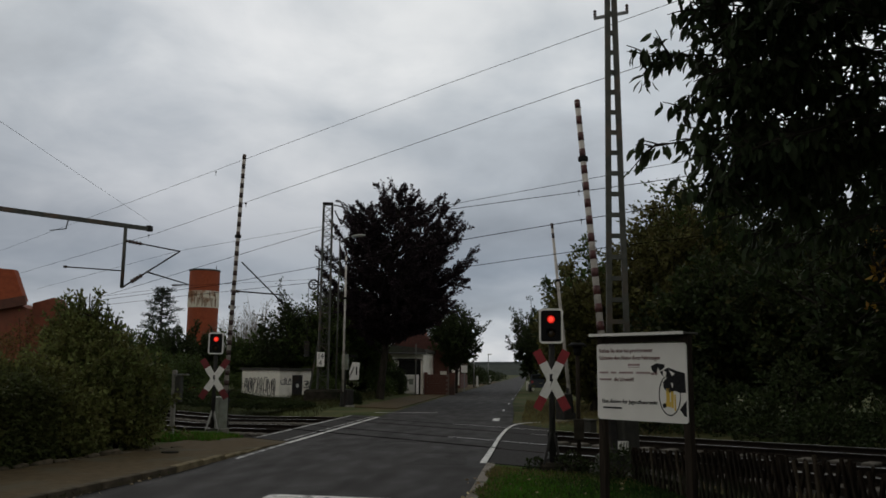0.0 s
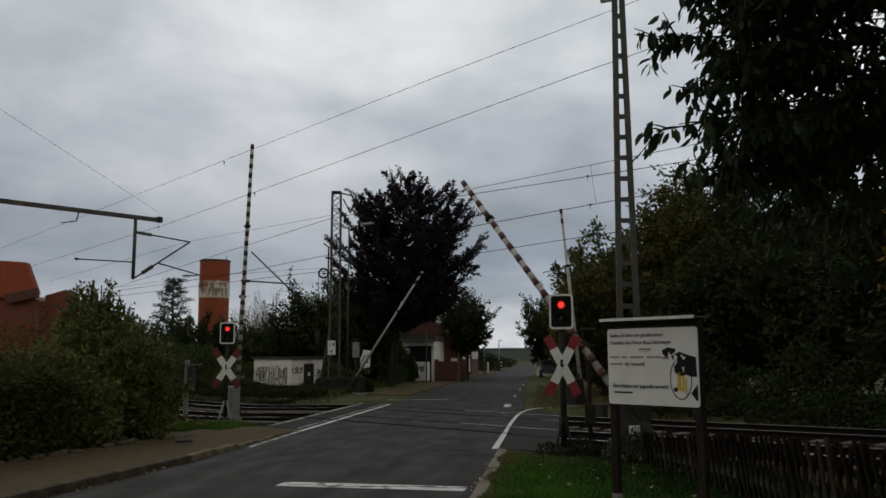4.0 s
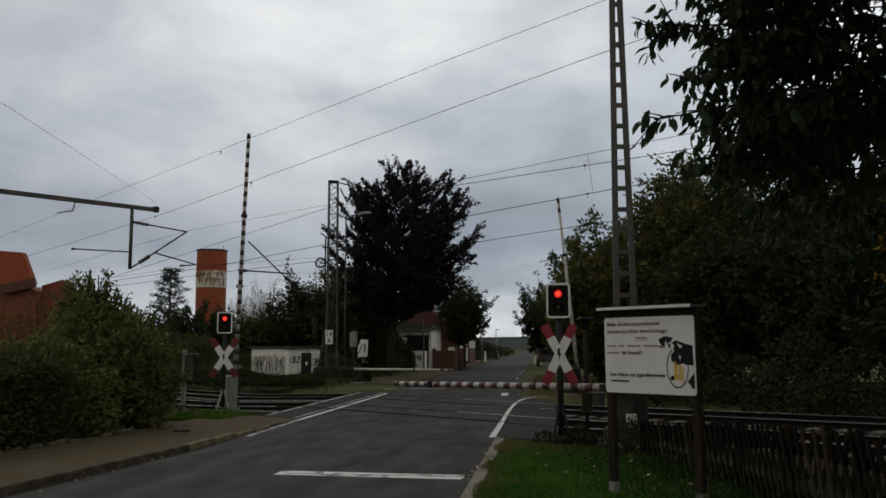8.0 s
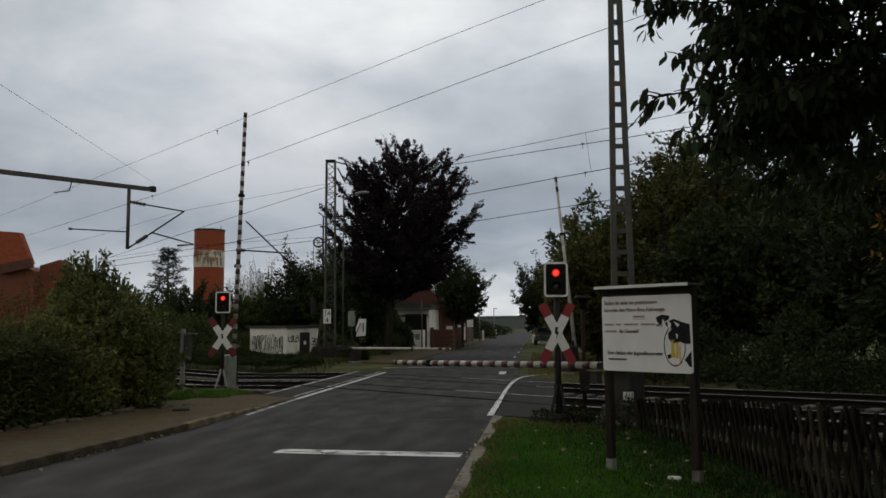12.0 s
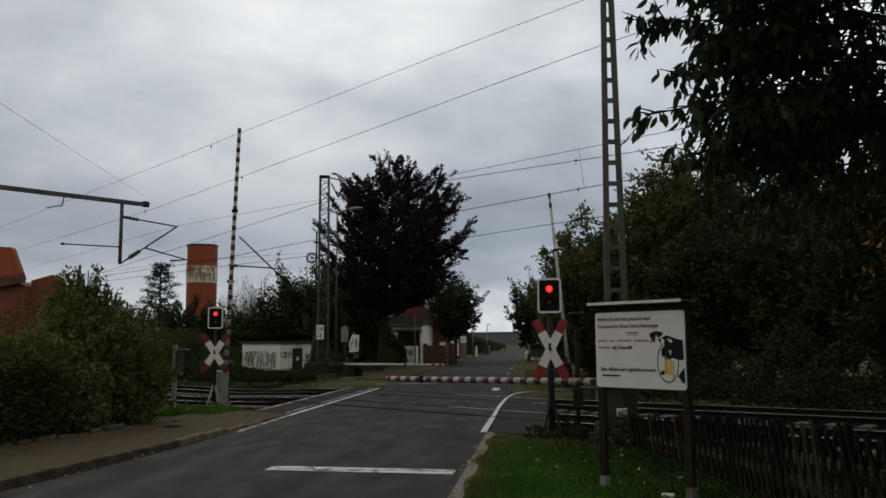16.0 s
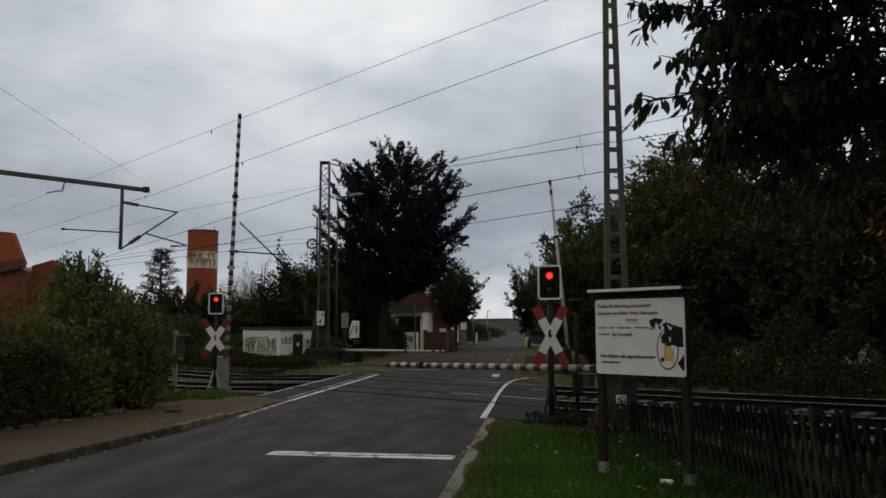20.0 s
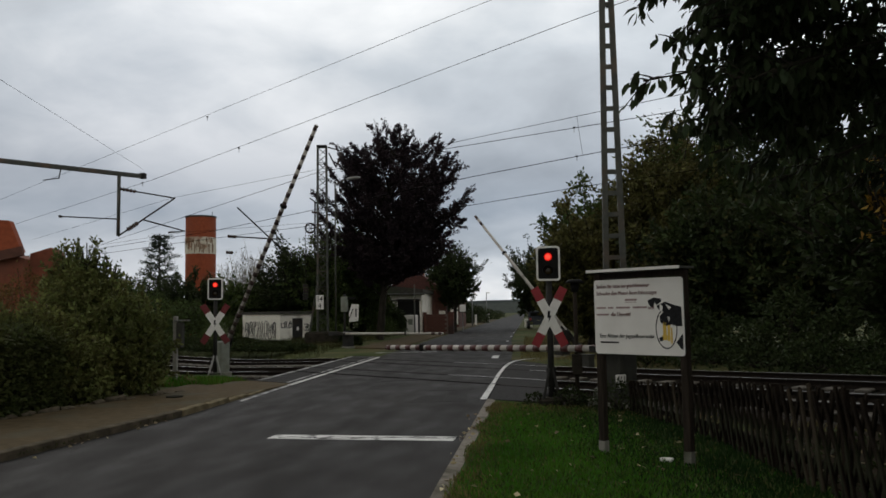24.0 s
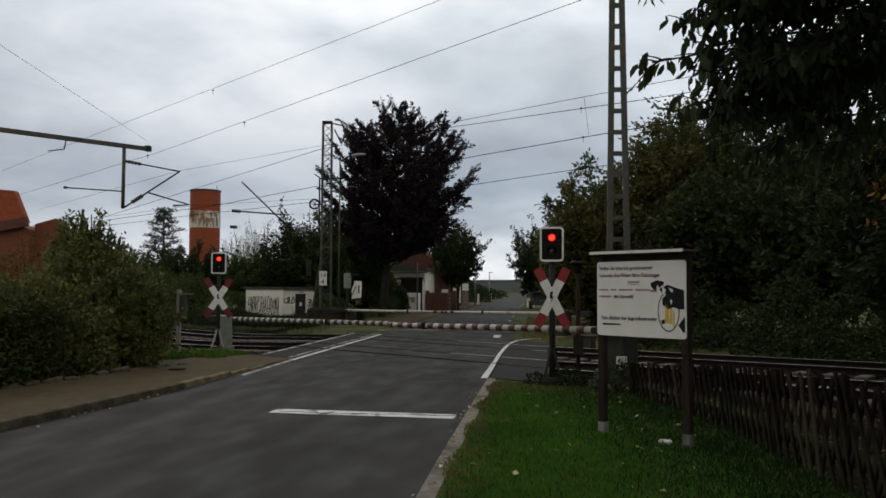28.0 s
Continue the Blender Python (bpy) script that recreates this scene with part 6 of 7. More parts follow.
    prof = [(-2.1, 0.35), (2.1, 0.35), (2.15, 0.75), (1.9, 0.95), (1.0, 1.02), (0.45, 1.5), (-1.5, 1.52), (-2.05, 1.0)]
    prism(bm, prof, 1.7, pose(0, 0, 0) @ Matrix.Translation((0, -0.85, 0)))
    bmesh.ops.bevel(bm, geom=bm.edges[:], offset=0.06, segments=2, affect="EDGES")
    part("body", bm, M["car_paint"], car, "dark glossy body", loc=pose(0, 0, 0, 0, 0, 90))
    part("windscreen", boxed(-0.7, 0.7, -1.93, -1.86, 1.02, 1.42), M["glass"], car)
    for sx in (-0.86, 0.86):
        for sy in (-1.35, 1.3):
            bm = bmesh.new()
            bmesh.ops.create_cone(bm, cap_ends=True, segments=18, radius1=0.32, radius2=0.32, depth=0.2, matrix=Matrix.Translation((sx, sy, 0.32)) @ pose(0, 0, 0, 0, 90, 0))
            wh = part("wheel", bm, M["rubber"], car)
            bm = bmesh.new()
            bmesh.ops.create_cone(bm, cap_ends=True, segments=14, radius1=0.2, radius2=0.2, depth=0.22, matrix=Matrix.Translation((sx, sy, 0.32)) @ pose(0, 0, 0, 0, 90, 0))
            part("rim", bm, M["steel"], wh)
        part("tail_lamp", boxed(sx * 0.85 - 0.1, sx * 0.85 + 0.1, -2.16, -2.1, 0.75, 0.95), M["red"], car)
    # small things beyond the tracks on the right
    bx = thing("cable_box", pose(1.6, 24.9, -0.1, 0, 0, TURN), "grey-green concrete cable box beside the far track", "cable box")
    part("body", boxed(-0.2, 0.2, -0.15, 0.15, 0.0, 0.36, bevel=0.02), M["cabinet_dark"], bx)
    part("lid", boxed(-0.23, 0.23, -0.18, 0.18, 0.36, 0.41, bevel=0.012), M["cabinet_dark"], bx)
    bk = part("concrete_block", boxed(-0.33, 0.33, -0.3, 0.3, 0, 0.8, bevel=0.05), M["plaster"], None, loc=pose(-0.3, 78, 0, 0, 0, 8))
    tagged(bk, "pale concrete block beside the far road", "block")
    # posts by the near footpath
    gp = thing("gate_post", pose(-9.05, 20.1, -0.02), "weathered grey post with a box beside the hedge", "post")
    part("post", boxed(-0.05, 0.05, -0.05, 0.05, 0, 1.65, bevel=0.01), M["concrete"], gp)
    part("box", boxed(0.05, 0.2, -0.1, 0.1, 0.85, 1.5, bevel=0.02), M["cabinet_dark"], gp, "grey-green box")
    part("lid", boxed(0.0, 0.34, -0.1, 0.1, 1.52, 1.56), M["steel"], gp)
    mh = part("manhole_cover", bar(bmesh.new(), (0, 0, -0.02), (0, 0, 0.006), 0.16, 0.16, 20), M["foot_block"], None, loc=pose(-6.9, 15.3, 0.092))
    tagged(mh, "dark round manhole cover in the footpath", "manhole cover")


build_buildings()

# ---- trees and bushes ----


def build_hedge():
    rng = np.random.default_rng(77)
    root = thing("hedge", pose(0, 0, 0), "trimmed dark green hedge along the footpath", "hedge")
    # the low clipped run, seen from the road side
    turn = pose(-8.0, 14.2, 0, 0, 0, -9.5)
    # plain solid box added inside, so no light comes through the leaves
    part("opaque_core", box(bmesh.new(), -1.15, -0.22, -13.0, -1.1, 0.0, 1.2, m=turn), M["bark"], root, "solid dark core added to block light through the leaves")
    n = 30000
    face = rng.random(n)
    x = np.where(face < 0.62, rng.normal(0, 0.09, n), rng.uniform(-1.5, 0.0, n))
    y = -12.2 * rng.random(n) ** 1.4 - 0.8
    crest = 1.42 + 0.13 * np.sin(y * 1.35 + 0.6) + 0.09 * np.sin(y * 3.1) + 0.05 * np.sin(y * 7.3)
    z = np.where(face < 0.62, rng.uniform(0.03, 1.0, n) * (crest + 0.06), crest + rng.normal(0, 0.10, n))
    x += 0.06 * np.sin(y * 2.3) + 0.04 * np.sin(z * 6)
    c, s = math.cos(radians(-9.5)), math.sin(radians(-9.5))
    at = np.stack([-8.0 + c * x - s * y, 14.2 + s * x + c * y, z], 1)
    along = np.stack([np.where(face < 0.62, 1, 0) + rng.normal(0, 0.6, n), rng.normal(0, 0.6, n), np.where(face < 0.62, 0, 1) + rng.normal(0, 0.6, n)], 1)
    f = piece("foliage", leaf_mesh("foliage", at, along, 0.085, 0.55, M["leaf_privet"], rng), root)
    f["kind"] = "stuff"
    lobes = [(-0.75, 0.5, 1.7, 0.62, 0.8, 1.15), (-0.35, 0.4, 1.72, 0.55, 0.9, 1.12), (0.3, 0.1, 1.25, 0.65, 1.0, 0.98), (0.72, 0.1, 1.0, 0.55, 0.9, 0.85), (1.02, 0.2, 0.8, 0.38, 0.7, 0.78),
             (-0.5, -0.5, 0.95, 0.8, 0.9, 0.95), (0.3, -0.6, 0.7, 0.7, 0.8, 0.7),
             (-0.1, -1.7, 0.85, 0.75, 0.75, 0.95), (-0.35, -2.5, 0.8, 0.6, 0.7, 0.9), (0.45, -1.4, 0.6, 0.55, 0.8, 0.75)]
    wild_bush("tall_bush", "large overgrown green bush beside the footpath", -8.95, 15.9, lobes, 34000, 0.095, "leaf_bush", 31, 230)
    lobes = [(0, 0, 1.1, 0.75, 0.9, 1.0), (-0.6, 0.5, 1.5, 0.8, 0.8, 1.0)]
    shrub("tall_bush", "leafy olive bush behind the hedge", -9.5, 17.6, lobes, 13000, 0.09, "leaf_olive", 32, stems=14)
    lobes = [(0, 0, 0.9, 1.0, 1.1, 1.0), (0.9, 0.4, 1.1, 0.9, 1.0, 1.1)]
    shrub("tall_bush", "thin browned bush before the brick house", -12.0, 18.4, lobes, 5200, 0.085, "leaf_brown", 33, stems=12)
    lobes = [(0, 0, 1.6, 1.1, 0.9, 1.3), (-1.2, 0.3, 1.4, 1.2, 0.9, 1.2)]
    shrub("tall_bush", "brownish thin bush before the brick house", -13.4, 20.6, lobes, 5000, 0.09, "leaf_brown", 34, stems=16)
    for k, (x, y, z, r) in enumerate(((-8.75, 12.2, 1.25, 0.38), (-9.1, 10.4, 1.3, 0.36))):
        shrub("hedge_regrowth", "loose regrown shoots on top of the hedge", x, y, [(0, 0, z, r, r * 1.3, r * 0.9)], 1500, 0.085, "leaf_hedge", 340 + k, group="hedge regrowth", stems=10)
    # loose shoots over the bush
    for k, (x, y, h) in enumerate(((-9.9, 16.9, 3.35), (-9.35, 16.4, 3.35), (-8.95, 16.6, 3.0), (-10.15, 17.0, 3.1))):
        tree("bush_shoot", "thin leafy shoot standing above the bush", x, y, h, 2.2, 0.3, 260, 0.09, "leaf_mid", 200 + k, limbs=9, twigs=3, trunk_r=0.025, group="bush shoots", category="shrub")


def build_hedge_edging():
    """Low rough stones along the foot of the hedge."""
    root = thing("hedge_edging", pose(0, 0, 0), "low line of rough dark edging stones under the hedge", "edging")
    rng = random.Random(9)
    shapes = []
    for k in range(4):
        bm = boxed(-0.06, 0.06, -0.13 - 0.03 * k, 0.13 + 0.03 * k, -0.1, 0.03 + 0.018 * k, bevel=0.025)
        for v in bm.verts:
            v.co += Vector((rng.uniform(-0.012, 0.012), rng.uniform(-0.02, 0.02), rng.uniform(-0.012, 0.012)))
        shapes.append(mesh_of("edging_stone", bm, M["kerb_dark"]))
    for k in range(24):
        y = 7.0 + k * 0.42
        x = -9.0 + (y - 7.0) * 0.168 + rng.uniform(-0.02, 0.02)
        piece("edging_stone", shapes[rng.randrange(4)], root, pose(x, y, (0.09 if y < 14.6 else 0.05) + rng.uniform(-0.03, 0.01), rng.uniform(-6, 6), rng.uniform(-8, 8), -9.5 + rng.uniform(-14, 14)))


def build_cherry():
    """The near tree whose twigs hang over the verge."""
    rng = np.random.default_rng(5)
    root = thing("cherry_tree", pose(4.4, 6.4, 0), "cherry tree with drooping dark leaves over the verge", "tree")
    o = np.array([4.4, 6.4, 0.0])
    tubes = [(bend((0, 0, -0.1), (-0.1, 0.2, 5.6), 0.0, 7), np.linspace(0.17, 0.05, 7))]
    at, along = [], []

    def spray(a, b, lift, n_twig, n_leaf, r=0.03, spread=0.35, first=0.3, tip=0.006):
        limb = bend(a, b, lift, 8)
        tubes.append((limb - o, np.linspace(r, tip, 8)))
        d0 = unit(np.asarray(b, float) - np.asarray(a, float))
        for k in range(n_twig):
            f = rng.uniform(first, 1.0) * 7
            i = min(int(f), 6)
            p = limb[i] + (limb[i + 1] - limb[i]) * (f - i)
            d = unit(d0 * 0.8 + rng.normal(0, 0.5, 3) + np.array([0, 0, -0.1]))
            ln = rng.uniform(0.4 * spread, spread)
            q = p + d * ln
            tubes.append((bend(p, q, 0.02, 4) - o, np.array([0.008, 0.006, 0.004, 0.003])))
            s = rng.random((n_leaf, 1))
            at.append(p + (q - p) * s + rng.normal(0, 0.02, (n_leaf, 3)))
            along.append(d * 0.35 + rng.normal(0, 0.35, (n_leaf, 3)) + np.array([0, 0, -0.95]))

    # boughs that reach out over the lawn, from high to low
    for e_ in ((0.80, 5.6, 3.86), (0.80, 5.6, 3.2), (1.0, 5.6, 3.46), (1.1, 5.6, 4.2), (1.12, 5.6, 4.25), (1.15, 5.6, 3.5), (1.08, 5.7, 2.92), (1.2, 5.6, 3.3), (1.3, 5.8, 2.72), (1.35, 5.5, 3.9), (1.45, 5.9, 2.6), (1.4, 5.6, 3.1), (1.6, 5.9, 2.45), (1.5, 5.6, 3.6), (1.3, 5.4, 4.4), (1.25, 5.7, 3.05), (1.38, 5.7, 2.95), (1.2, 5.7, 3.22), (1.55, 5.8, 2.95), (1.7, 5.8, 3.1)):
        spray((4.3, 6.6, 3.3 + 0.35 * (e_[2] - 2.9)), e_, 0.35, 26, 6, 0.012, 0.26, 0.55)
    for k in range(44):
        x_, y_ = rng.uniform(1.6, 5.6), rng.uniform(5.0, 7.4)
        low = 2.2 + 0.25 * max(0.0, 2.4 - x_)
        e_ = (x_, y_, rng.uniform(low, 4.9))
        spray((4.3, 6.6, rng.uniform(2.4, 4.6)), e_, 0.25, 11, 5, 0.010, 0.4)
    for k in range(22):
        spray((4.3, 6.6, rng.uniform(2.4, 3.4)), (rng.uniform(1.5, 4.6), rng.uniform(5.4, 7.2), rng.uniform(2.6, 3.3)), 0.25, 13, 7, 0.010, 0.4)
    for k in range(42):
        z_ = rng.uniform(2.75, 4.8)
        spray((4.3, 6.6, 2.4 + 0.45 * z_), (1.16 + 1.0 * rng.random() ** 1.8, rng.uniform(5.3, 6.1), z_), 0.3, 13, 6, 0.007, 0.3, 0.72)
    # unseen sprays overhead, added to keep sky light off lawn and fence
    for k in range(380):
        e_ = (rng.uniform(1.0, 7.5), rng.uniform(-2.0, 4.9), rng.uniform(4.3, 6.4))
        spray((4.3, 6.0, rng.uniform(4.0, 5.4)), e_, 0.3, 14, 10, 0.02, 0.6)
    piece("trunk", tubes_mesh("trunk", tubes, M["bark"], 5), root)
    at, along = np.concatenate(at) - o, np.concatenate(along)
    f = piece("crown", oval_leaf_mesh("crown", at, along, 0.118, 0.38, M["leaf_cherry"], rng), root)
    f["kind"] = "stuff"


def build_conifer(x, y, h, r, seed):
    rng = np.random.default_rng(seed)
    root = thing("spruce_tree", pose(x, y, 0), "dark sparse conifer behind the hedge", "tree")
    tubes = [(bend((0, 0, 0), (0, 0, h), 0, 6), np.linspace(0.2, 0.02, 6))]
    at, along = [], []
    for k in range(44):
        z = h * (0.35 + 0.63 * k / 44)
        a = k * 2.4
        ln = r * (1.05 - (z / h) ** 2 * 0.85) * rng.uniform(0.6, 1.1)
        q = np.array([ln * math.cos(a), ln * math.sin(a), z + ln * 0.12])
        tubes.append((bend((0, 0, z), q, -0.1, 4), np.linspace(0.04, 0.01, 4)))
        n = 110
        s = rng.uniform(0.3, 1.05, (n, 1))
        at.append(np.array([0, 0, z]) + (q - np.array([0, 0, z])) * s + rng.normal(0, 1, (n, 3)) * np.array([0.16, 0.16, 0.07]))
        along.append(rng.normal(0, 0.7, (n, 3)) + unit(q - np.array([0, 0, z])))
    piece("trunk", tubes_mesh("trunk", tubes, M["bark"]), root)
    f = piece("crown", leaf_mesh("crown", np.concatenate(at), np.concatenate(along), 0.16, 0.4, M["leaf_fir"], rng), root)
    f["kind"] = "stuff"


def build_beech():
    """A broad copper beech: feathered limbs that sweep out from the trunk and turn up at their tips."""
    rng = np.random.default_rng(11)
    root = thing("copper_beech", pose(-9.0, 48, 0), "tall dark purple copper beech with spreading feathery limbs", "tree")
    lean = 0.85
    trunk = bend((0, 0, -0.1), (lean, 0, 11.6), 0, 9)
    trunk[1:-1, :2] += rng.normal(0, 0.06, (7, 2))
    tubes = [(trunk, np.linspace(0.27, 0.03, 9))]
    at, along = [], []
    n = 232
    hs = np.array([4.2, 4.7, 5.3, 6.2, 7.6, 9.0, 10.2, 11.2, 12.0, 12.7])
    rs = np.array([1.5, 2.5, 3.3, 3.9, 4.3, 4.35, 4.0, 3.2, 1.95, 0.5])
    share = np.cumsum(rs ** 1.15)
    zs = np.interp(np.linspace(0, 1, n), (share - share[0]) / (share[-1] - share[0]), hs)
    for k, z_end in enumerate(zs):
        r = float(np.interp(z_end, hs, rs)) * rng.choice([rng.uniform(0.45, 0.75), rng.uniform(0.75, 0.95), rng.uniform(0.95, 1.2)])
        az = k * 2.39996 + rng.normal(0, 0.2)
        out = np.array([math.cos(az), math.sin(az), 0.0])
        h0 = float(np.clip(z_end - (0.12 + 0.05 * z_end) * r - 0.4 + rng.normal(0, 0.25), 2.4, 10.6))
        a = np.array([np.interp(h0, trunk[:, 2], trunk[:, 0]), np.interp(h0, trunk[:, 2], trunk[:, 1]), h0])
        e_ = np.array([lean, 0, z_end]) + out * r
        if k % 48 == 47:
            e_ = np.array(((3.75, -0.3, 12.2), (-0.2, -0.2, 12.9), (4.9, -0.4, 10.3), (-2.6, -0.3, 11.4), (5.2, 0.3, 8.9))[k // 48])
        t = np.linspace(0, 1, 9)[:, None]
        mid = (a + e_) / 2 + out * 0.12 * r + np.array([0, 0, -0.13 * r])
        limb = (1 - t) ** 2 * a + 2 * t * (1 - t) * mid + t ** 2 * e_
        limb[:, 0] += 0.06 * r * t[:, 0]
        tubes.append((limb, np.linspace(0.06, 0.008, 9)))

        def feather(line, count, wide):
            f = rng.uniform(0.0, 1.0, count) ** 0.75 * (len(line) - 1)
            i = np.minimum(f.astype(int), len(line) - 2)
            w = (f - i)[:, None]
            p = line[i] + (line[i + 1] - line[i]) * w
            d = unit(line[i + 1] - line[i])
            fade = wide * (1.15 - 0.75 * (f / (len(line) - 1)))[:, None]
            at.append(p + rng.normal(0, 1, (count, 3)) * fade * np.array([1, 1, 0.65]))
            along.append(d * 0.9 + rng.normal(0, 0.6, (count, 3)) - np.array([0, 0, 0.1]))

        feather(limb[3:], 130, 0.11)
        side = np.cross(out, (0, 0, 1.0))
        for q in range(9):
            f = rng.uniform(2.6, 7.8)
            i = int(f)
            p = limb[i] + (limb[i + 1] - limb[i]) * (f - i)
            d = unit(unit(limb[i + 1] - limb[i]) + side * rng.choice([-1, 1]) * rng.uniform(0.35, 1.0) + np.array([0, 0, rng.normal(0.0, 0.38)]))
            tip = p + d * rng.uniform(0.45, 1.15) * (0.6 + 0.1 * r)
            twig = bend(p, tip, -0.05, 4)
            tubes.append((twig, np.array([0.016, 0.012, 0.008, 0.004])))
            feather(twig, 50, 0.085)
    # a few thin bare leaders at the very top
    for k in range(7):
        p = np.array([lean + rng.normal(-0.4, 0.35), rng.normal(0, 0.3), 12.3])
        q = p + np.array([rng.normal(-0.1, 0.25), 0, rng.uniform(0.6, 1.25)])
        tubes.append((bend(p, q, 0.05, 4), np.array([0.02, 0.015, 0.01, 0.005])))
        m = rng.random((16, 1))
        at.append(p + (q - p) * m + rng.normal(0, 0.05, (16, 3)))
        along.append(rng.normal(0, 0.6, (16, 3)) + (q - p))
    piece("trunk", tubes_mesh("trunk", tubes, M["bark"]), root)
    crown = piece("crown", leaf_mesh("crown", np.concatenate(at), np.concatenate(along), 0.15, 0.55, M["leaf_copper"], rng), root)
    crown["kind"] = "stuff"


def build_trees():
    build_beech()
    tree("green_tree", "round green tree beside the red-roofed house", -6.2, 66, 6.6, 2.2, 2.05, 14000, 0.2, "leaf_dark", 12, limbs=60, trunk_r=0.2)
    tree("green_tree", "green tree beside the far road", -7.6, 74, 7.8, 2.0, 2.6, 12000, 0.22, "leaf_dark", 13, limbs=60, trunk_r=0.22)
    # behind the mast and the shed
    for k, (x, y, h, r, lf) in enumerate(((-12.4, 50, 7.0, 2.7, "leaf_mid"), (-15.3, 51, 6.2, 2.5, "leaf_dark"), (-10.9, 52.5, 7.2, 2.2, "leaf_mid"), (-13.6, 53, 6.6, 2.4, "leaf_olive"), (-18.5, 52, 4.2, 2.6, "leaf_mid"), (-21.8, 50, 4.3, 2.7, "leaf_dark"), (-25.5, 50, 4.5, 3.0, "leaf_mid"), (-30.5, 49, 4.6, 3.2, "leaf_dark"), (-36, 48, 4.6, 3.2, "leaf_mid"))):
        tree("green_tree", "dense dark green tree behind the railway", x, y, h, 0.3, r, 17000, 0.19, lf, 40 + k, limbs=75, trunk_r=0.16, group="railway trees")
    for k, (x, y, h) in enumerate(((-18.4, 54, 6.2), (-19.8, 55, 5.8), (-16.9, 56, 5.9), (-21.4, 56, 5.4))):
        tree("bare_tree", "thin half-bare pale tree with few leaves", x, y, h, 1.2, 1.6, 1700, 0.12, "leaf_olive", 60 + k, limbs=90, twigs=8, trunk_r=0.09, up=0.45, bark="birch_bark", group="half-bare trees")
    build_conifer(-26.0, 55, 7.5, 2.1, 70)
    # the dark wood right of the road, beyond the tracks
    specs = ((2.6, 37, 5.7, 2.2, "leaf_pale_olive"), (6.0, 37, 9.5, 2.7, "leaf_pale_olive"), (3.5, 42, 7.3, 2.7, "leaf_mid"), (7.8, 39, 10.4, 3.2, "leaf_mid"), (10.0, 33, 9.2, 3.5, "leaf_dark"), (9.4, 27.5, 6.8, 2.7, "leaf_dark"),
             (13.2, 25.5, 7.6, 3.0, "leaf_dark"), (14.5, 31, 9.4, 3.6, "leaf_dark"), (12.6, 21.6, 6.2, 2.4, "leaf_dark"), (16.5, 20.9, 7.5, 3.0, "leaf_dark"), (6.2, 30.0, 5.6, 2.2, "leaf_dark"))
    for k, (x, y, h, r, lf) in enumerate(specs):
        tree("woodland_tree", "dark leafy tree of the wood beside the railway", x, y, h, 0.5, r, 58000 if y > 35 else 24000, 0.22, lf, 90 + k, limbs=165 if y > 35 else 125, trunk_r=0.2, spike=0.08, group="woodland trees", second=("leaf_olive", 0.06))
    # the last tree stands out of view, added to shade lawn and fence
    for k, (x, y, h, r) in enumerate(((5.6, 11.5, 4.2, 2.3), (8.2, 13.0, 5.1, 2.7), (7.2, 8.8, 3.9, 2.2), (11.5, 15.5, 6.2, 3.0), (5.4, 3.4, 5.5, 2.2))):
        tree("garden_tree", "dense dark tree behind the lattice fence", x, y, h, 1.25, r, 19000, 0.13, "leaf_dark", 240 + k, limbs=80, trunk_r=0.14, group="garden trees")
    tree("yellow_tree", "small tree turning yellow in autumn", 4.25, 10.0, 3.45, 2.9, 0.3, 170, 0.10, "leaf_yellow", 120, limbs=30, trunk_r=0.08)
    for k, (x, y, h, r) in enumerate(((-0.2, 78, 8.2, 2.1), (1.6, 72, 7.4, 2.2), (3.2, 66, 8.5, 2.6))):
        tree("roadside_tree", "dark roadside tree beyond the crossing", x, y, h, 1.6, r, 9000, 0.23, "leaf_dark", 130 + k, limbs=50, trunk_r=0.2, group="roadside trees")
    # low growth along the far side of the line
    k = 0
    for al in np.arange(-6.0, 13.6, 1.7):
        p = rail_point(float(al), 22.5 + 0.5 * math.sin(al * 3))
        hh = 0.45 + 0.35 * abs(math.sin(k * 1.9))
        lobes = [(0, 0, hh * 0.5, 1.1, 0.9, hh), (0.9, 0.8, hh, 1.1, 0.9, hh * 1.7), (-0.4, -0.8, 0.15, 0.8, 0.6, 0.4)]
        shrub("bramble_bush", "dark bramble bush beside the railway", p.x, p.y, lobes, 4200, 0.13, "leaf_dark", 150 + k, z0=-0.05, group="bramble bushes", stems=6)
        k += 1
    for k, (x, y, w, hh) in enumerate(((-16.5, 38.6, 1.1, 0.34), (-15.1, 37.6, 1.2, 0.2), (-13.6, 37.1, 1.1, 0.17), (-12.2, 36.6, 1.0, 0.15), (-15.2, 41.2, 1.2, 0.3), (-12.9, 40.6, 0.9, 0.16), (-10.9, 37.4, 0.8, 0.14), (-10.8, 55, 1.6, 1.0), (-11.8, 45.5, 1.3, 0.9), (-9.2, 40.9, 0.6, 0.45), (-17.5, 46, 1.6, 1.0), (-17.6, 40.5, 1.6, 1.6), (-20.0, 41.5, 1.8, 1.9), (-22.5, 43, 2.0, 2.1), (-25.5, 44, 2.2, 2.2), (-28.5, 46, 2.4, 2.2), (-32, 47, 2.6, 2.3))):
        shrub("low_bush", "low green bush on the railway bank", x, y, [(0, 0, hh * 0.5, w, w * 0.8, hh)], 5000, 0.1, "leaf_dark" if hh < 0.7 else "leaf_mid", 170 + k, group="low bushes", stems=6)
    shrub("weed_clump", "dark weeds round the foot of the signal", 0.62, 14.1, [(0, 0, 0.1, 0.3, 0.22, 0.22), (-0.6, 0.1, 0.08, 0.16, 0.16, 0.16)], 900, 0.06, "leaf_dark", 190, stems=5)
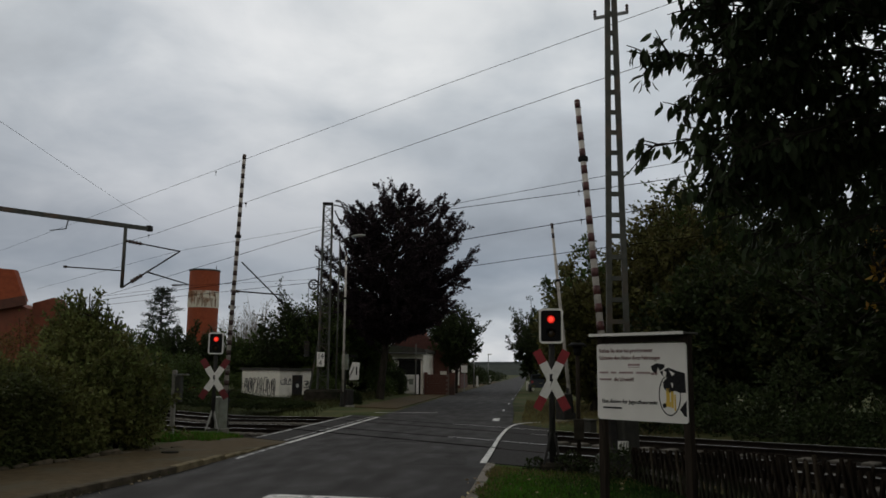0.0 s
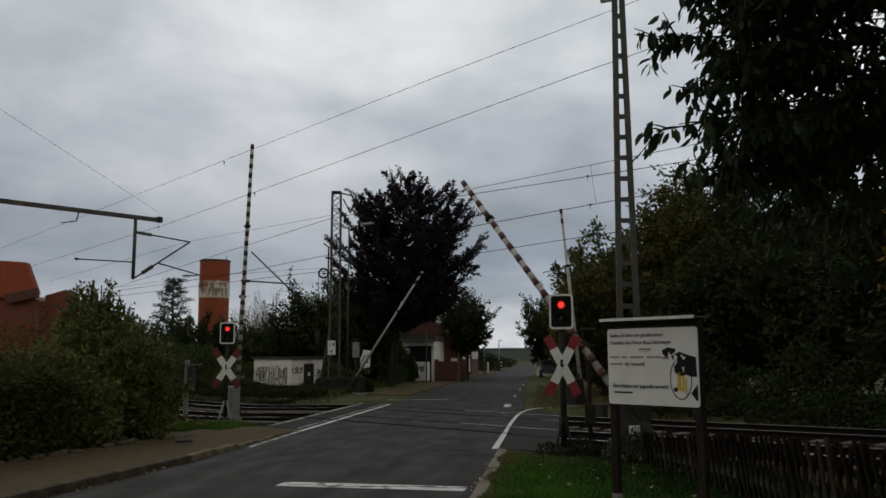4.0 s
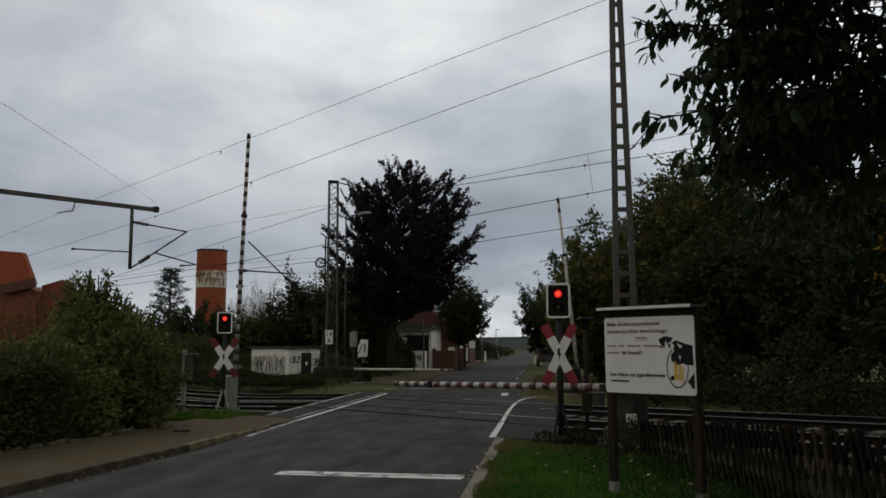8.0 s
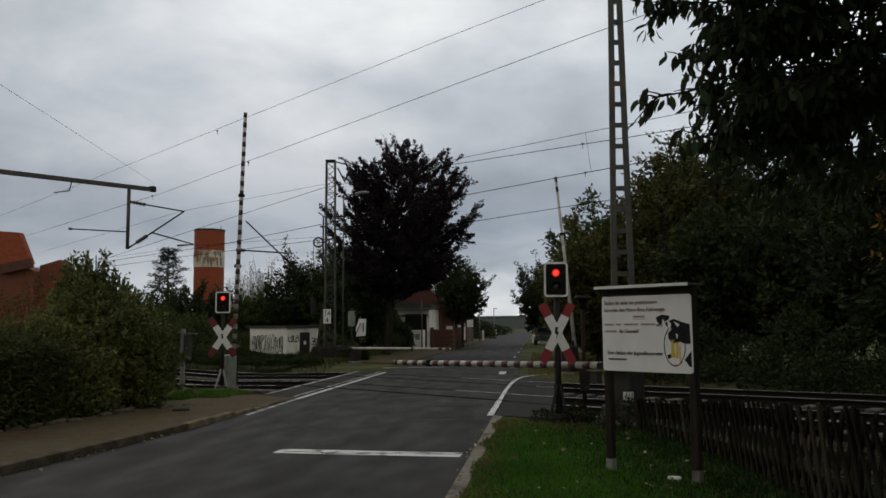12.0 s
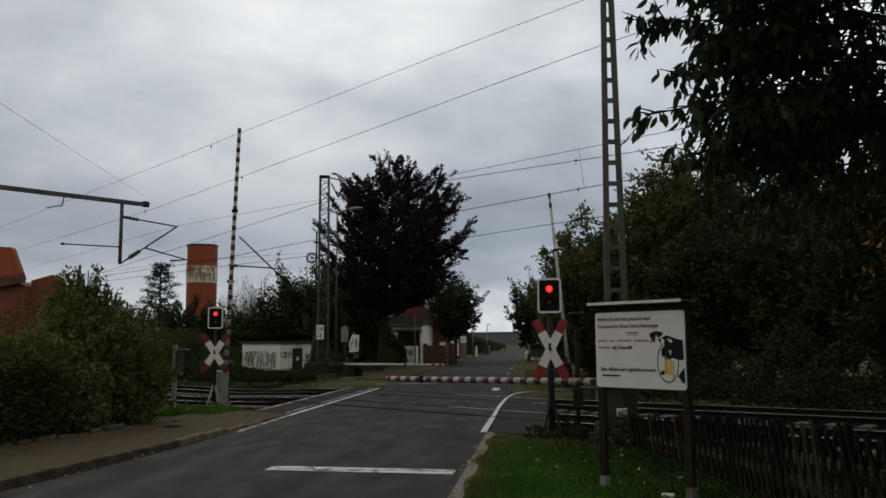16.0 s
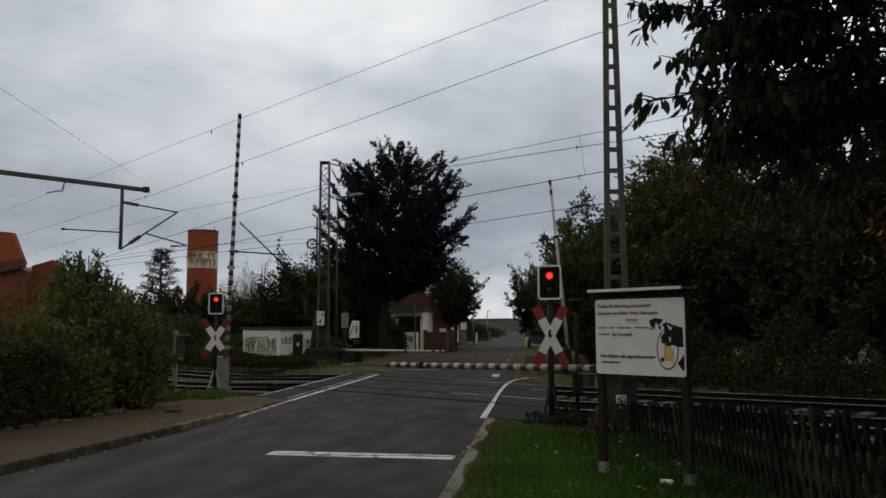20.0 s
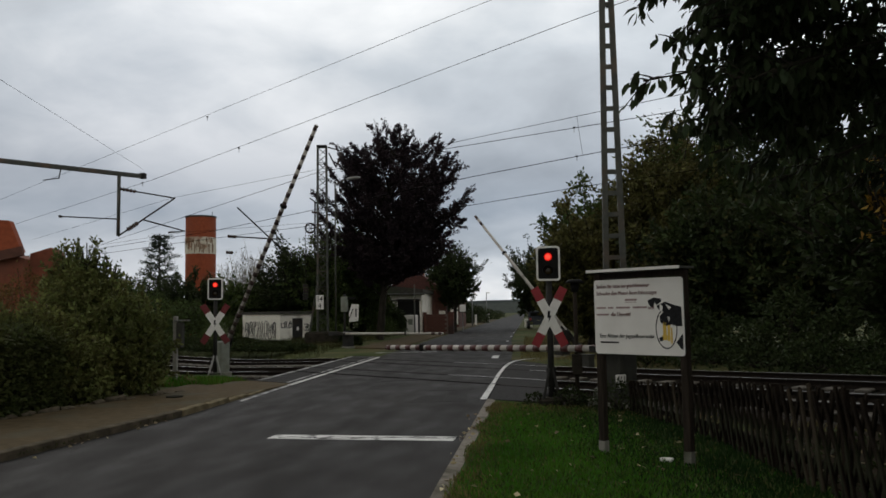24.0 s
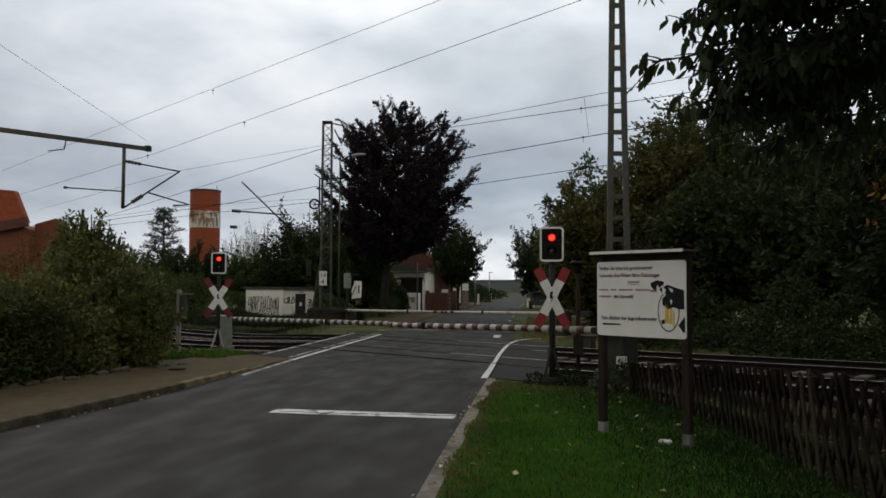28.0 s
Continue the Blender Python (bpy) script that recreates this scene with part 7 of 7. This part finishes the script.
    shrub("weed_clump", "dark weeds round the barrier housing", 1.35, 13.4, [(0, 0, 0.18, 0.4, 0.28, 0.3)], 1000, 0.06, "leaf_dark", 191, stems=5)
    for k, (x, y, w, hh) in enumerate(((-9.5, 112, 2.5, 2.2), (-11, 135, 3.0, 2.6), (-10.8, 160, 3.0, 1.7), (-12.5, 200, 4.0, 1.9), (4.5, 105, 2.5, 2.0), (4.0, 130, 3.0, 2.2), (5.0, 165, 4.0, 2.4), (-14, 98, 3.0, 3.2))):
        shrub("far_bush", "distant green bush along the road", x, y, [(0, 0, hh * 0.4, w, w, hh * 0.8), (w * 0.8, 0.5, hh * 0.3, w * 0.7, w * 0.8, hh * 0.6)], 3000, 0.28, "leaf_dark", 520 + k, group="far bushes", stems=4)
    shrub("house_bush", "dense dark bush before the low white house", -10.3, 57, [(0, 0, 1.1, 1.4, 1.1, 1.15), (0.5, -0.3, 0.7, 1.1, 0.9, 0.9)], 11000, 0.12, "leaf_dark", 640, stems=6)
    tufts("rough_grass", "long rough grass beyond the tracks", 24000, (-24, -7.4, 30, 52), "rank_grass", 0.22, 301)
    tufts("bank_dry_grass", "yellowing grass beside the footpath", 3500, (-11, -7.2, 18.6, 22), "dry_grass", 0.17, 305)
    tufts("tall_bank_grass", "longer green grass beside the footpath", 6000, (-11, -7.2, 18.6, 22), "grass", 0.19, 306)
    tufts("bank_grass", "green grass beside the footpath", 16000, (-13, -7.4, 18.2, 23), "grass", 0.10, 302)
    tufts("straw_grass", "pale dry grass between fence and railway", 13000, (1.6, 16, 11.2, 20), "dry_grass", 0.13, 307)
    tufts("shoulder_grass", "dry grass beside the far road", 16000, (-0.5, 5, 24, 50), "dry_grass", 0.14, 303)
    tufts("far_bank_grass", "dull green grass before the houses", 12000, (-16, -8.5, 38, 58), "rank_grass", 0.16, 304)


build_hedge()
build_hedge_edging()
build_cherry()
build_trees()


def build_distance():
    """Woods and a hill along the horizon."""
    rng = np.random.default_rng(400)
    n = 220
    az = np.linspace(-75, 75, n)
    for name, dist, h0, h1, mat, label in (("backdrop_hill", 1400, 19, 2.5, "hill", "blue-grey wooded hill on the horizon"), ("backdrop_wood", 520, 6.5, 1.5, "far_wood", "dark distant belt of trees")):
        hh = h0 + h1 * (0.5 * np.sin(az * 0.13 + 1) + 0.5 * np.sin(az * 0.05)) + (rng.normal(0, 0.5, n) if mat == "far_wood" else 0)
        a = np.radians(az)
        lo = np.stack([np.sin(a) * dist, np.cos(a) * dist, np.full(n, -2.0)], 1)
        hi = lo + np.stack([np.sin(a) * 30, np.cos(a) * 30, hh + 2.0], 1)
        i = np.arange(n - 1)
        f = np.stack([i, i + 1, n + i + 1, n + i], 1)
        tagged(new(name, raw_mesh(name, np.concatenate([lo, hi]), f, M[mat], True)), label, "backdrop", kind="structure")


build_distance()

# ---- what moves ----
NEAR_RIGHT = ((0.0, 84.3), (1.0, 84.3), (1.5, 81.3), (2.0, 74.6), (2.5, 68.6), (3.0, 61.9), (3.5, 55.7), (5.5, 29.4), (6.0, 21.5), (6.5, 13.4), (7.0, 5.4), (7.4, -0.6), (8.0, -0.9), (28.0, -0.9))
NEAR_LEFT = ((0.0, 86.5), (21.1, 86.5), (21.5, 84.5), (22.5, 72.0), (23.5, 57.9), (25.0, 40.3), (26.0, 23.2), (27.0, 7.1), (27.5, 0.75), (28.0, 0.75))
FAR_LEFT = ((0.0, 90.0), (1.0, 90.0), (1.5, 84.5), (2.0, 77.5), (2.5, 70.0), (3.0, 62.2), (3.5, 54.2), (5.5, 17.5), (6.0, 9.0), (6.5, 0.8), (7.0, 0.6), (28.0, 0.6))
FAR_RIGHT = ((0.0, 83.6), (21.1, 83.6), (21.5, 80.5), (22.5, 67.0), (23.5, 53.1), (25.0, 32.7), (26.0, 16.7), (27.0, 1.4), (27.3, -0.6), (28.0, -0.6))


def motions():
    for key, heading, pivot, rows in (("near_right", 141.6, 0.97, NEAR_RIGHT), ("near_left", -38.9, 0.80, NEAR_LEFT), ("far_left", -38.6, 0.66, FAR_LEFT), ("far_right", 141.0, 0.82, FAR_RIGHT)):
        walk(BOOMS[key][1], [(t, pose(0, 0, pivot, 0, -a, heading)) for t, a in rows])


motions()
